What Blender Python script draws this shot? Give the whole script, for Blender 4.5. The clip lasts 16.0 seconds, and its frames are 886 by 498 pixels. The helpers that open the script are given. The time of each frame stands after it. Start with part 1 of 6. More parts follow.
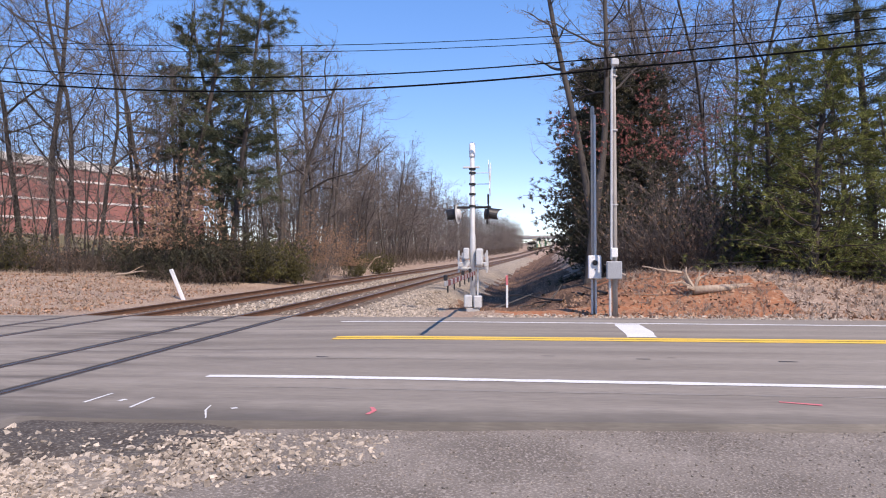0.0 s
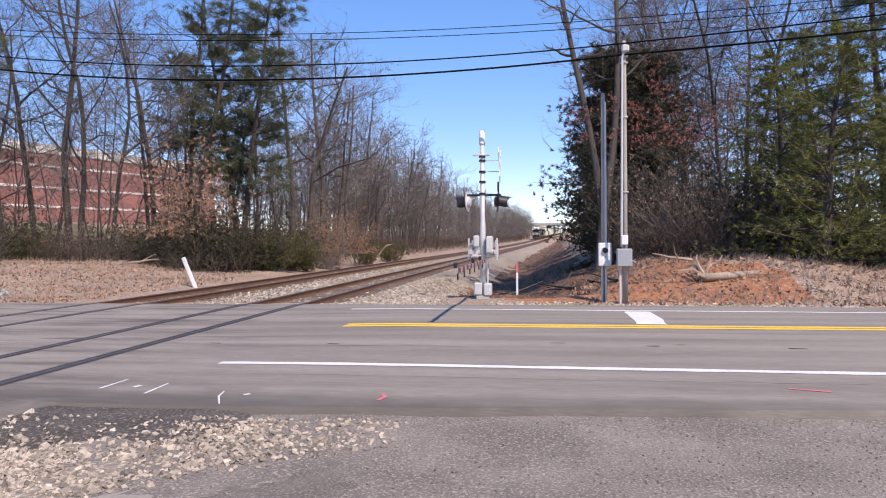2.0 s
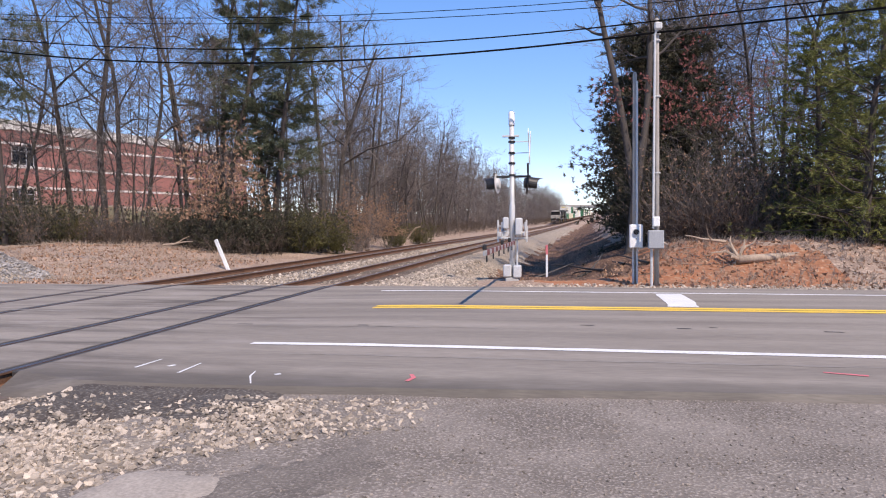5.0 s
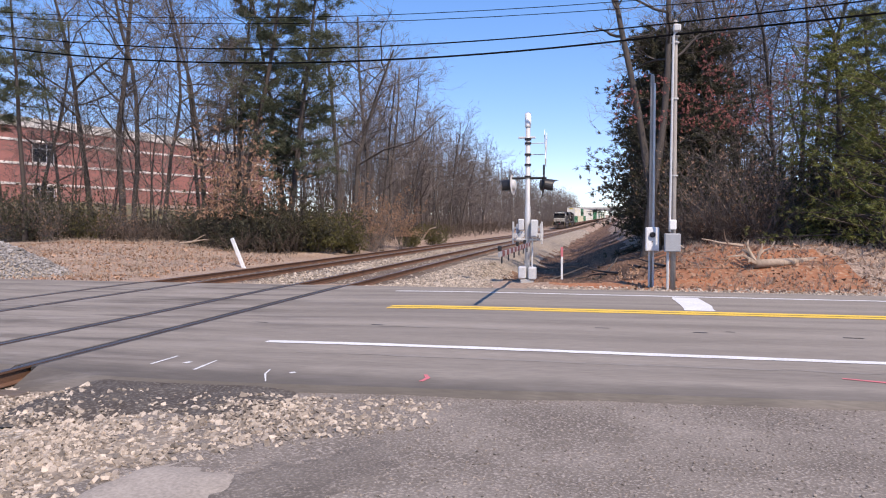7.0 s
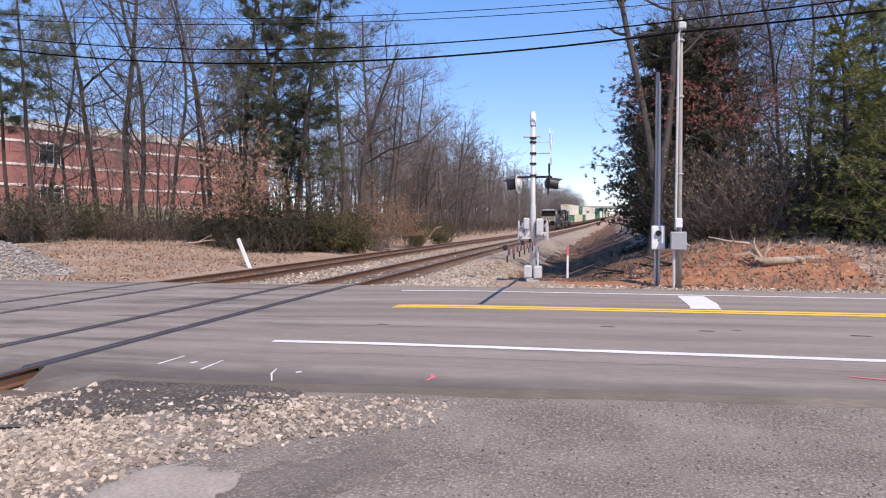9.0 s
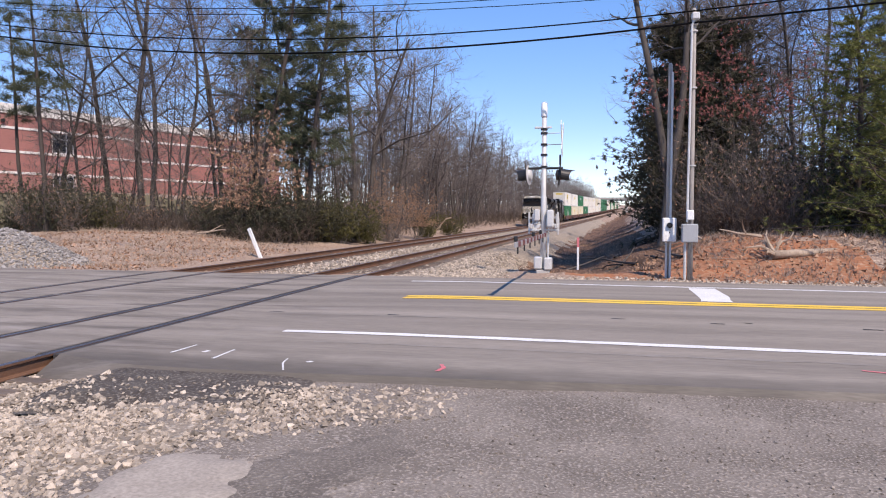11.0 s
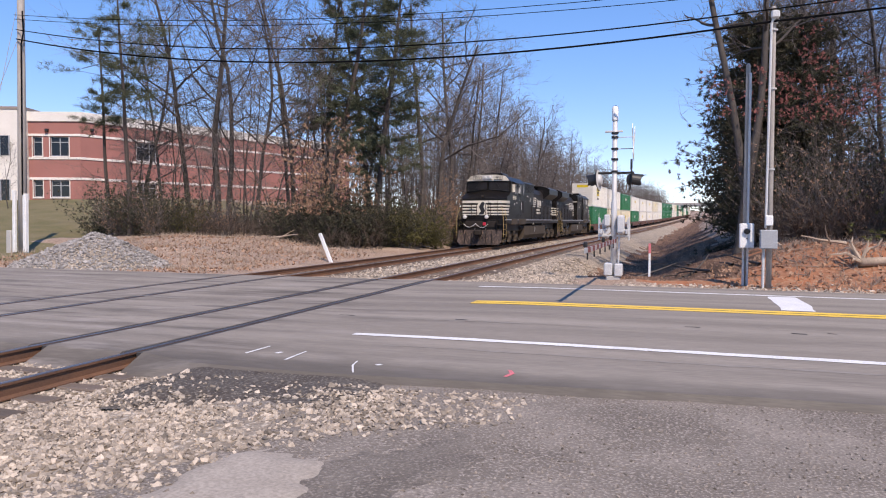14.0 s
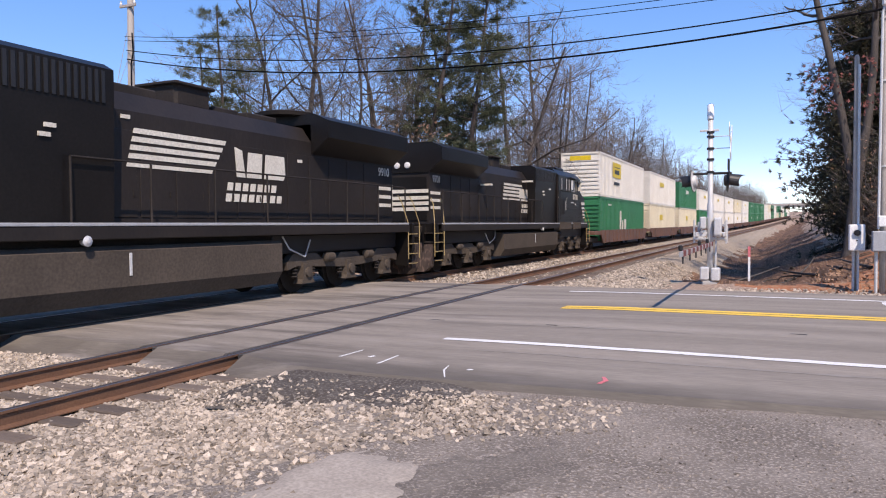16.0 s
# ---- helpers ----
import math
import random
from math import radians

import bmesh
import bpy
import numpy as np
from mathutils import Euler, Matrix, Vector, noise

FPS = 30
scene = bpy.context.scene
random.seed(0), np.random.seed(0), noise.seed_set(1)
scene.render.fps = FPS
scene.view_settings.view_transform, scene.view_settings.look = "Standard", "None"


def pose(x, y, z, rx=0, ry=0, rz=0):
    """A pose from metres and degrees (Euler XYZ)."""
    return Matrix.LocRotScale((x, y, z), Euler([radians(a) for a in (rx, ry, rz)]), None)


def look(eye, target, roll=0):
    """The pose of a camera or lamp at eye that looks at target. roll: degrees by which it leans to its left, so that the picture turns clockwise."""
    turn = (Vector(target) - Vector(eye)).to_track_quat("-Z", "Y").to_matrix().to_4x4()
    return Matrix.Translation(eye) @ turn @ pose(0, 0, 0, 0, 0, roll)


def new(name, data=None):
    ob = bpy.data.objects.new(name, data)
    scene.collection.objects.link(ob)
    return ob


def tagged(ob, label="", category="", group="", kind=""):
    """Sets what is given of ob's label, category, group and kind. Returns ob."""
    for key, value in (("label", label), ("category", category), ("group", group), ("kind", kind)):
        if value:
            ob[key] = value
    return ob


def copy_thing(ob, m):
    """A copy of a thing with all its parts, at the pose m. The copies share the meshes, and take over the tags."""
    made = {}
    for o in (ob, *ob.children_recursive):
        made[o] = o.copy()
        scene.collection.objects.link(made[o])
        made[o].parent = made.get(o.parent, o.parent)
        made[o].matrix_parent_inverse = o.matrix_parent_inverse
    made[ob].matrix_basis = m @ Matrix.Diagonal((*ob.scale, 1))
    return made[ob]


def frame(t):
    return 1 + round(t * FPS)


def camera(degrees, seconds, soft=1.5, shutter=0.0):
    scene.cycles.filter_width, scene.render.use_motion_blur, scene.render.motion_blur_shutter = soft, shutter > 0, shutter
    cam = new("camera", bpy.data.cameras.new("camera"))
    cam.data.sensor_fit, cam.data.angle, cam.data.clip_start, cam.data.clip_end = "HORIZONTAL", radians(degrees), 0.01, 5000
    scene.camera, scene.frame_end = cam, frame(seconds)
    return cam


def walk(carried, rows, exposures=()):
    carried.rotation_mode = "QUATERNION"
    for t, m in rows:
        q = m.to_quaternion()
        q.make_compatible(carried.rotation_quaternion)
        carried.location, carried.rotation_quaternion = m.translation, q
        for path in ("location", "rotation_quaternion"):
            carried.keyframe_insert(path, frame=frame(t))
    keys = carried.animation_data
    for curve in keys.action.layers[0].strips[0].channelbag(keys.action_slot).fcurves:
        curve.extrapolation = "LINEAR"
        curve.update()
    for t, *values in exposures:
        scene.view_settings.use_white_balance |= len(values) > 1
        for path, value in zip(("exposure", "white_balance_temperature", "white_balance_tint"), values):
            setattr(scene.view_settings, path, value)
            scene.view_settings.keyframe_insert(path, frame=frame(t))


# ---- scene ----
cam = camera(63.53, 16.0, 1.1)
# seconds, place, then yaw, pitch and roll in degrees
ROWS = [
    (0.0, -0.000, 0.000, 1.652, 6.86, 0.37, -0.32),
    (0.5, 0.011, -0.022, 1.655, 6.92, 0.16, -0.44),
    (1.0, 0.019, -0.029, 1.655, 7.10, -0.09, -0.50),
    (1.5, 0.017, -0.046, 1.656, 7.36, -0.32, -0.48),
    (2.0, 0.016, -0.048, 1.653, 7.70, -0.61, -0.45),
    (2.5, -0.003, -0.023, 1.648, 8.06, -0.96, -0.44),
    (3.0, 0.004, -0.022, 1.647, 8.49, -1.34, -0.48),
    (3.5, 0.011, -0.026, 1.645, 8.95, -1.69, -0.58),
    (4.0, 0.025, -0.028, 1.647, 9.40, -1.98, -0.67),
    (6.5, 0.016, -0.023, 1.639, 10.92, -1.98, -0.06),
    (7.0, 0.012, -0.023, 1.638, 11.24, -1.92, 0.05),
    (7.5, 0.015, -0.040, 1.643, 11.48, -1.86, 0.05),
    (8.0, 0.020, -0.034, 1.638, 11.63, -1.70, -0.15),
    (10.5, 0.015, -0.029, 1.639, 12.03, -2.64, -0.06),
    (11.0, 0.008, -0.039, 1.642, 12.48, -2.71, 0.08),
    (11.5, 0.011, -0.048, 1.647, 13.13, -2.63, 0.10),
    (12.0, 0.013, -0.047, 1.641, 13.84, -2.45, 0.12),
    (12.5, 0.006, -0.034, 1.638, 14.59, -2.27, 0.17),
    (13.0, 0.002, -0.032, 1.635, 15.47, -2.19, 0.19),
    (13.5, -0.002, -0.041, 1.638, 16.54, -2.23, 0.23),
    (14.0, -0.009, -0.036, 1.632, 17.87, -2.27, 0.15),
    (14.5, -0.020, -0.038, 1.635, 19.34, -2.34, -0.02),
    (15.0, -0.018, -0.067, 1.648, 20.98, -2.32, -0.28),
    (15.5, -0.027, -0.057, 1.641, 22.57, -2.15, -0.35),
    (16.0, -0.044, -0.046, 1.635, 24.84, -1.87, -0.48),
]
walk(cam, [(t, pose(x, y, z, 90 + pitch, 0, yaw) @ pose(0, 0, 0, 0, 0, roll)) for t, x, y, z, yaw, pitch, roll in ROWS],
     exposures=[(0.0, 0.22), (10.0, 0.18), (13.5, 0.14), (15.0, 0.08), (16.0, 0.16)])

# ---- light ----
SUN_AZ, SUN_EL = 140.0, 50.0          # degrees clockwise from +y, and above the horizon
world = bpy.data.worlds.new("sky")
scene.world = world
world.use_nodes = True
wn = world.node_tree
sky = wn.nodes.new("ShaderNodeTexSky")
sky.sky_type, sky.sun_disc = "NISHITA", False
sky.sun_elevation, sky.sun_rotation = radians(SUN_EL), radians(SUN_AZ)
sky.altitude, sky.air_density, sky.dust_density, sky.ozone_density = 1500, 0.8, 0.0, 3.0
deeper = wn.nodes.new("ShaderNodeHueSaturation")
deeper.inputs["Hue"].default_value = 0.512
deeper.inputs["Saturation"].default_value = 1.66
evener = wn.nodes.new("ShaderNodeGamma")
evener.inputs["Gamma"].default_value = 0.58
wn.links.new(sky.outputs[0], evener.inputs[0])
wn.links.new(evener.outputs[0], deeper.inputs["Color"])
wn.links.new(deeper.outputs[0], wn.nodes["Background"].inputs[0])
wn.nodes["Background"].inputs[1].default_value = 0.42
sun_data = bpy.data.lights.new("sun", "SUN")
sun_data.energy, sun_data.angle, sun_data.color = 4.7, radians(0.53), (1.0, 0.94, 0.86)
sun = new("sun", sun_data)
sa, se = radians(SUN_AZ), radians(SUN_EL)
sun.matrix_world = look((0, 0, 60), (-math.sin(sa) * math.cos(se) * 10, -math.cos(sa) * math.cos(se) * 10, 60 - math.sin(se) * 10))
scene.view_settings.use_white_balance = True
scene.view_settings.white_balance_temperature, scene.view_settings.white_balance_tint = 7330, 20


# ---- materials ----
def material(name, c1, c2=None, rough=0.8, metal=0.0, scale=4.0, fine=40.0, bump=0.3, depth=0.01, spec=0.5, c3=None, spread=0.5, stretch=(1, 1, 1), rand=0.0, island=0.0):
    """Two tones mixed by coarse and fine noise, a third in patches, and a fine relief."""
    m = bpy.data.materials.new(name)
    m.use_nodes = True
    nt = m.node_tree
    b = nt.nodes["Principled BSDF"]
    b.inputs["Roughness"].default_value, b.inputs["Metallic"].default_value = rough, metal
    b.inputs["Specular IOR Level"].default_value = spec
    c2 = c2 or tuple(v * 0.75 for v in c1)
    co = nt.nodes.new("ShaderNodeTexCoord")
    mp = nt.nodes.new("ShaderNodeMapping")
    mp.inputs["Scale"].default_value = stretch
    nt.links.new(co.outputs["Object"], mp.inputs[0])

    def tex(s, detail):
        n = nt.nodes.new("ShaderNodeTexNoise")
        n.inputs["Scale"].default_value, n.inputs["Detail"].default_value = s, detail
        nt.links.new(mp.outputs[0], n.inputs["Vector"])
        return n.outputs["Fac"]

    def ramp(fac, a, z):
        r = nt.nodes.new("ShaderNodeMapRange")
        r.inputs[1].default_value, r.inputs[2].default_value = a, z
        nt.links.new(fac, r.inputs[0])
        return r.outputs[0]

    def mix(fac, a, z):
        x = nt.nodes.new("ShaderNodeMix")
        x.data_type = "RGBA"
        for sock, val in ((x.inputs[0], fac), (x.inputs[6], a), (x.inputs[7], z)):
            if isinstance(val, tuple):
                sock.default_value = (*val, 1) if len(val) == 3 else val
            elif isinstance(val, float):
                sock.default_value = val
            else:
                nt.links.new(val, sock)
        return x.outputs[2]

    coarse, grain = tex(scale, 4), tex(fine, 3)
    col = mix(ramp(coarse, 0.5 - spread / 2, 0.5 + spread / 2), c1, c2)
    if c3:
        col = mix(ramp(grain, 0.52, 0.66), col, c3)
    dark = mix(ramp(grain, 0.3, 0.7), tuple(0.8 for _ in range(3)), tuple(1.15 for _ in range(3)))
    mul = nt.nodes.new("ShaderNodeMix")
    mul.data_type, mul.blend_type = "RGBA", "MULTIPLY"
    mul.inputs[0].default_value = 1.0
    nt.links.new(col, mul.inputs[6])
    nt.links.new(dark, mul.inputs[7])
    out = mul.outputs[2]
    if rand or island:
        hsv = nt.nodes.new("ShaderNodeHueSaturation")
        src = nt.nodes.new("ShaderNodeObjectInfo" if rand else "ShaderNodeNewGeometry")
        fac = src.outputs["Random" if rand else "Random Per Island"]
        r = nt.nodes.new("ShaderNodeMapRange")
        amount = rand or island
        r.inputs[3].default_value, r.inputs[4].default_value = 1 - amount, 1 + amount
        nt.links.new(fac, r.inputs[0])
        nt.links.new(r.outputs[0], hsv.inputs["Value"])
        nt.links.new(out, hsv.inputs["Color"])
        out = hsv.outputs[0]
    nt.links.new(out, b.inputs["Base Color"])
    if bump:
        bp = nt.nodes.new("ShaderNodeBump")
        bp.inputs["Strength"].default_value, bp.inputs["Distance"].default_value = bump, depth
        nt.links.new(grain, bp.inputs["Height"])
        nt.links.new(bp.outputs[0], b.inputs["Normal"])
    return m


M = {
    "soil": material("leaf_litter", (0.25, 0.175, 0.13), (0.35, 0.265, 0.205), 0.95, scale=0.5, fine=14, bump=0.8, depth=0.04, c3=(0.42, 0.33, 0.26), spec=0.15),
    "clay": material("red_clay", (0.40, 0.150, 0.068), (0.24, 0.135, 0.088), 0.95, scale=0.8, fine=9, bump=0.7, depth=0.05, c3=(0.30, 0.20, 0.13), spec=0.15),
    # red-brown leaf soil, with tree shadows along the ditch painted in as dark streaks
    "ditch": material("shade_streaked_leaf_soil", (0.085, 0.055, 0.04), (0.20, 0.115, 0.075), 0.95, scale=1.2, fine=9, bump=0.8, depth=0.05, c3=(0.24, 0.15, 0.10), stretch=(1.6, 0.12, 1), spread=0.3, spec=0.1),
    "asphalt": material("worn_asphalt", (0.200, 0.176, 0.150), (0.286, 0.254, 0.217), 0.85, scale=1.4, fine=70, bump=0.35, depth=0.006, stretch=(0.06, 1, 1), spread=0.35, spec=0.15),
    "asphalt_dark": material("dark_asphalt", (0.062, 0.050, 0.044), (0.120, 0.107, 0.094), 0.9, scale=2.2, fine=30, bump=0.9, depth=0.03, c3=(0.170, 0.153, 0.133), spec=0.15),
    "pale_asphalt": material("polished_asphalt", (0.270, 0.246, 0.221), (0.230, 0.208, 0.186), 0.85, scale=1.5, fine=60, bump=0.3, depth=0.005, stretch=(0.1, 1, 1), spec=0.15),
    "pale_lot": material("pale_packed_fines", (0.36, 0.318, 0.272), (0.29, 0.255, 0.216), 0.95, scale=2.0, fine=40, bump=0.5, depth=0.01, spec=0.1),
    "tar": material("black_sealant", (0.012, 0.012, 0.014), None, 0.6, scale=3, fine=60, bump=0.2),
    "lot": material("grey_gravel_lot", (0.160, 0.138, 0.117), (0.250, 0.218, 0.186), 0.95, scale=0.9, fine=45, bump=0.8, depth=0.02, spread=0.3, c3=(0.31, 0.272, 0.235), spec=0.15),
    "dark_lot": material("dark_broken_asphalt", (0.125, 0.108, 0.093), (0.20, 0.175, 0.15), 0.95, scale=2.5, fine=45, bump=0.9, depth=0.02, c3=(0.24, 0.21, 0.18), spec=0.15),
    "ballast": material("ballast", (0.320, 0.267, 0.208), (0.230, 0.191, 0.150), 0.95, scale=0.8, fine=16, bump=0.9, depth=0.05, c3=(0.460, 0.401, 0.327), spec=0.15),
    "stone": material("ballast_stone", (0.42, 0.355, 0.285), (0.28, 0.235, 0.19), 0.9, scale=9, fine=60, bump=0.4, depth=0.004, island=0.5, spec=0.15),
    "grey_stone": material("grey_stone", (0.33, 0.31, 0.29), (0.24, 0.225, 0.21), 0.9, scale=9, fine=60, bump=0.4, depth=0.004, island=0.35, spec=0.15),
    "grit": material("small_grit", (0.250, 0.215, 0.181), (0.180, 0.153, 0.128), 0.9, scale=9, fine=60, bump=0.3, depth=0.002, island=0.45, spec=0.15),
    "rail": material("rusty_rail", (0.20, 0.10, 0.055), (0.13, 0.07, 0.045), 0.75, 0.3, scale=2, fine=50, bump=0.3, depth=0.003),
    "rail_top": material("worn_rail_head", (0.32, 0.29, 0.27), (0.24, 0.20, 0.18), 0.4, 0.9, scale=2, fine=60, bump=0.1, depth=0.001),
    "rubber": material("flangeway_rubber", (0.035, 0.033, 0.032), (0.055, 0.05, 0.048), 0.8, scale=3, fine=40),
    "tie": material("weathered_tie", (0.10, 0.075, 0.058), (0.155, 0.12, 0.095), 0.9, scale=3, fine=30, bump=0.6, depth=0.01, stretch=(0.3, 3, 3), rand=0.25),
    "white_line": material("worn_white_paint", (0.74, 0.74, 0.73), (0.62, 0.62, 0.61), 0.7, scale=2, fine=50, bump=0.2, depth=0.003),
    "yellow_line": material("yellow_road_paint", (0.84, 0.55, 0.07), (0.74, 0.48, 0.09), 0.7, scale=2, fine=50, bump=0.2, depth=0.003),
    "pink": material("pink_marking_paint", (0.75, 0.16, 0.19), (0.5, 0.17, 0.18), 0.8, scale=8, fine=60),
    "galv": material("aluminium", (0.60, 0.60, 0.59), (0.50, 0.50, 0.49), 0.5, 0.15, scale=5, fine=60, bump=0.1, depth=0.002),
    "grey_paint": material("grey_paint", (0.36, 0.37, 0.38), (0.30, 0.31, 0.32), 0.5, scale=5, fine=40, bump=0.1, depth=0.002),
    "white_paint": material("white_paint", (0.78, 0.78, 0.76), (0.70, 0.70, 0.68), 0.5, scale=4, fine=40, bump=0.1, depth=0.002),
    "black_paint": material("black_paint", (0.010, 0.010, 0.011), (0.017, 0.016, 0.016), 0.5, scale=3, fine=40, bump=0.1, depth=0.002),
    "red_lens": material("red_lens", (0.25, 0.012, 0.01), None, 0.15, scale=4, bump=0.0),
    "pole_wood": material("weathered_pole", (0.40, 0.37, 0.335), (0.29, 0.265, 0.24), 0.9, scale=3, fine=30, bump=0.5, depth=0.01, stretch=(4, 4, 0.4)),
    "wire": material("black_cable", (0.008, 0.008, 0.009), None, 0.9, bump=0.0, spec=0.05),
    "bark": material("grey_bark", (0.105, 0.092, 0.083), (0.064, 0.056, 0.051), 0.95, scale=2, fine=18, bump=0.8, depth=0.03, stretch=(3, 3, 0.5), rand=0.25, spec=0.15),
    "twig": material("twigs", (0.215, 0.185, 0.168), (0.155, 0.13, 0.118), 0.95, scale=0.6, fine=8, bump=0.0, rand=0.2, spec=0.15),
    "brush": material("dull_brushwood", (0.150, 0.118, 0.096), (0.085, 0.067, 0.056), 0.95, scale=0.5, fine=6, bump=0.0, spec=0.1),
    "pine_bark": material("pine_bark", (0.085, 0.066, 0.055), (0.05, 0.04, 0.036), 0.95, scale=2, fine=18, bump=0.8, depth=0.03, stretch=(3, 3, 0.6)),
    "needle": material("pine_needles", (0.120, 0.132, 0.078), (0.072, 0.084, 0.052), 0.8, scale=0.8, fine=5, bump=0.0, spec=0.2, island=0.35),
    "cedar": material("cedar_foliage", (0.22, 0.225, 0.062), (0.085, 0.098, 0.038), 0.8, scale=0.7, fine=5, bump=0.0, spec=0.2, island=0.4),
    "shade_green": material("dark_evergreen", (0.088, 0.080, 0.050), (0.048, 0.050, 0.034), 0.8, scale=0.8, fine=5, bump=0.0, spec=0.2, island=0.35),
    "brown_leaf": material("dry_brown_leaves", (0.38, 0.24, 0.16), (0.27, 0.165, 0.11), 0.9, scale=1.5, fine=8, bump=0.0, spec=0.2, island=0.4),
    "red_leaf": material("reddish_buds", (0.36, 0.14, 0.12), (0.28, 0.12, 0.10), 0.9, scale=1.5, fine=8, bump=0.0, spec=0.2, island=0.4),
    "shrub_leaf": material("yellow_green_shrub", (0.125, 0.118, 0.045), (0.082, 0.074, 0.034), 0.9, scale=1.5, fine=8, bump=0.0, spec=0.2, island=0.4),
    "dead_wood": material("dead_wood", (0.42, 0.33, 0.25), (0.30, 0.23, 0.17), 0.95, scale=3, fine=20, bump=0.6, depth=0.01, stretch=(3, 3, 0.5)),
    "brick": material("red_brick", (0.37, 0.165, 0.14), (0.31, 0.14, 0.12), 0.9, scale=0.6, fine=12, bump=0.3, depth=0.01, spec=0.15),
    "stucco": material("pale_stucco", (0.74, 0.70, 0.64), (0.64, 0.60, 0.54), 0.9, scale=0.6, fine=20, bump=0.2, depth=0.005),
    "weathered_coping": material("weathered_coping", (0.30, 0.25, 0.22), (0.24, 0.20, 0.18), 0.9, scale=0.8, fine=20),
    "roof": material("roof_membrane", (0.55, 0.53, 0.50), None, 0.9, scale=0.5, fine=10),
    "dark_glass": material("tinted_glass", (0.012, 0.015, 0.02), None, 0.06, scale=1, bump=0.0, spec=0.4),
    "concrete": material("concrete", (0.48, 0.46, 0.43), (0.38, 0.365, 0.34), 0.9, scale=1, fine=30, bump=0.3, depth=0.006),
    "grass": material("dull_grass", (0.125, 0.118, 0.055), (0.20, 0.165, 0.095), 0.95, scale=0.5, fine=14, bump=0.8, depth=0.05, spec=0.15),
    "loco_black": material("sooty_black_paint", (0.0070, 0.0062, 0.0060), (0.0135, 0.0115, 0.0105), 0.38, scale=0.8, fine=20, bump=0.1, depth=0.003, spec=0.18),
    "loco_dust": material("dusty_black_steel", (0.036, 0.028, 0.023), (0.013, 0.011, 0.010), 0.75, scale=1.2, fine=20, bump=0.3, depth=0.005, spec=0.3),
    "loco_hood": material("dusty_hood_paint", (0.028, 0.0215, 0.0178), (0.0115, 0.0096, 0.0088), 0.55, scale=0.8, fine=20, bump=0.15, depth=0.003, stretch=(1, 1, 0.4), spec=0.3),
    "faded_red": material("faded_red_band", (0.20, 0.045, 0.04), (0.13, 0.04, 0.04), 0.7, scale=4, fine=40),
    "tank_dust": material("dusty_tank_steel", (0.095, 0.076, 0.060), (0.060, 0.049, 0.040), 0.75, scale=0.8, fine=20, bump=0.08, depth=0.003, spec=0.15),
    "plow_steel": material("scuffed_plow_steel", (0.075, 0.052, 0.042), (0.022, 0.018, 0.017), 0.6, scale=2.2, fine=14, bump=0.4, depth=0.006, spec=0.3, c3=(0.11, 0.075, 0.06), stretch=(1, 1, 0.35)),
    "loco_white": material("loco_white_paint", (0.70, 0.67, 0.58), (0.54, 0.50, 0.42), 0.5, scale=2, fine=25, bump=0.1, depth=0.002),
    "safety_yellow": material("yellow_handrail_paint", (0.42, 0.31, 0.12), (0.26, 0.19, 0.09), 0.6, scale=4, fine=30),
    "lamp_glass": material("headlight_glass", (0.75, 0.74, 0.70), (0.6, 0.58, 0.55), 0.12, scale=6, bump=0.0),
    "red_hose": material("red_glad_hand", (0.55, 0.02, 0.05), None, 0.5, bump=0.0),
    "box_white": material("white_container_steel", (0.78, 0.76, 0.70), (0.68, 0.65, 0.58), 0.55, scale=0.7, fine=15, bump=0.2, depth=0.004),
    "box_green": material("green_container_steel", (0.025, 0.20, 0.085), (0.02, 0.15, 0.065), 0.5, scale=0.7, fine=15, bump=0.2, depth=0.004),
    "box_cream": material("cream_container_steel", (0.74, 0.68, 0.52), (0.62, 0.56, 0.42), 0.55, scale=0.7, fine=15, bump=0.2, depth=0.004),
    "well_car": material("rusty_well_car", (0.16, 0.075, 0.05), (0.10, 0.06, 0.05), 0.8, scale=0.8, fine=15, bump=0.3, depth=0.004),
    "label_yellow": material("yellow_decal", (0.75, 0.55, 0.02), None, 0.5, bump=0.0),
}


def grime(m, low, high, tone):
    """Dirt tracked on to the road along its edge, between two y, fading with a ragged border."""
    nt = m.node_tree
    b = nt.nodes["Principled BSDF"]
    src = b.inputs["Base Color"].links[0].from_socket
    co, sep, nz = nt.nodes.new("ShaderNodeTexCoord"), nt.nodes.new("ShaderNodeSeparateXYZ"), nt.nodes.new("ShaderNodeTexNoise")
    nz.inputs["Scale"].default_value, nz.inputs["Detail"].default_value = 1.3, 5
    nt.links.new(co.outputs["Object"], sep.inputs[0])
    nt.links.new(co.outputs["Object"], nz.inputs["Vector"])
    add = nt.nodes.new("ShaderNodeMath")
    add.operation = "ADD"
    nt.links.new(sep.outputs["Y"], add.inputs[0])
    nt.links.new(nz.outputs["Fac"], add.inputs[1])
    r = nt.nodes.new("ShaderNodeMapRange")
    r.inputs[1].default_value, r.inputs[2].default_value, r.inputs[3].default_value, r.inputs[4].default_value = low + 0.5, high + 0.5, 0.75, 0.0
    nt.links.new(add.outputs[0], r.inputs[0])
    x = nt.nodes.new("ShaderNodeMix")
    x.data_type = "RGBA"
    x.inputs[7].default_value = (*tone, 1)
    nt.links.new(r.outputs[0], x.inputs[0])
    nt.links.new(src, x.inputs[6])
    nt.links.new(x.outputs[2], b.inputs["Base Color"])


grime(M["asphalt"], 6.95, 7.75, (0.085, 0.076, 0.067))


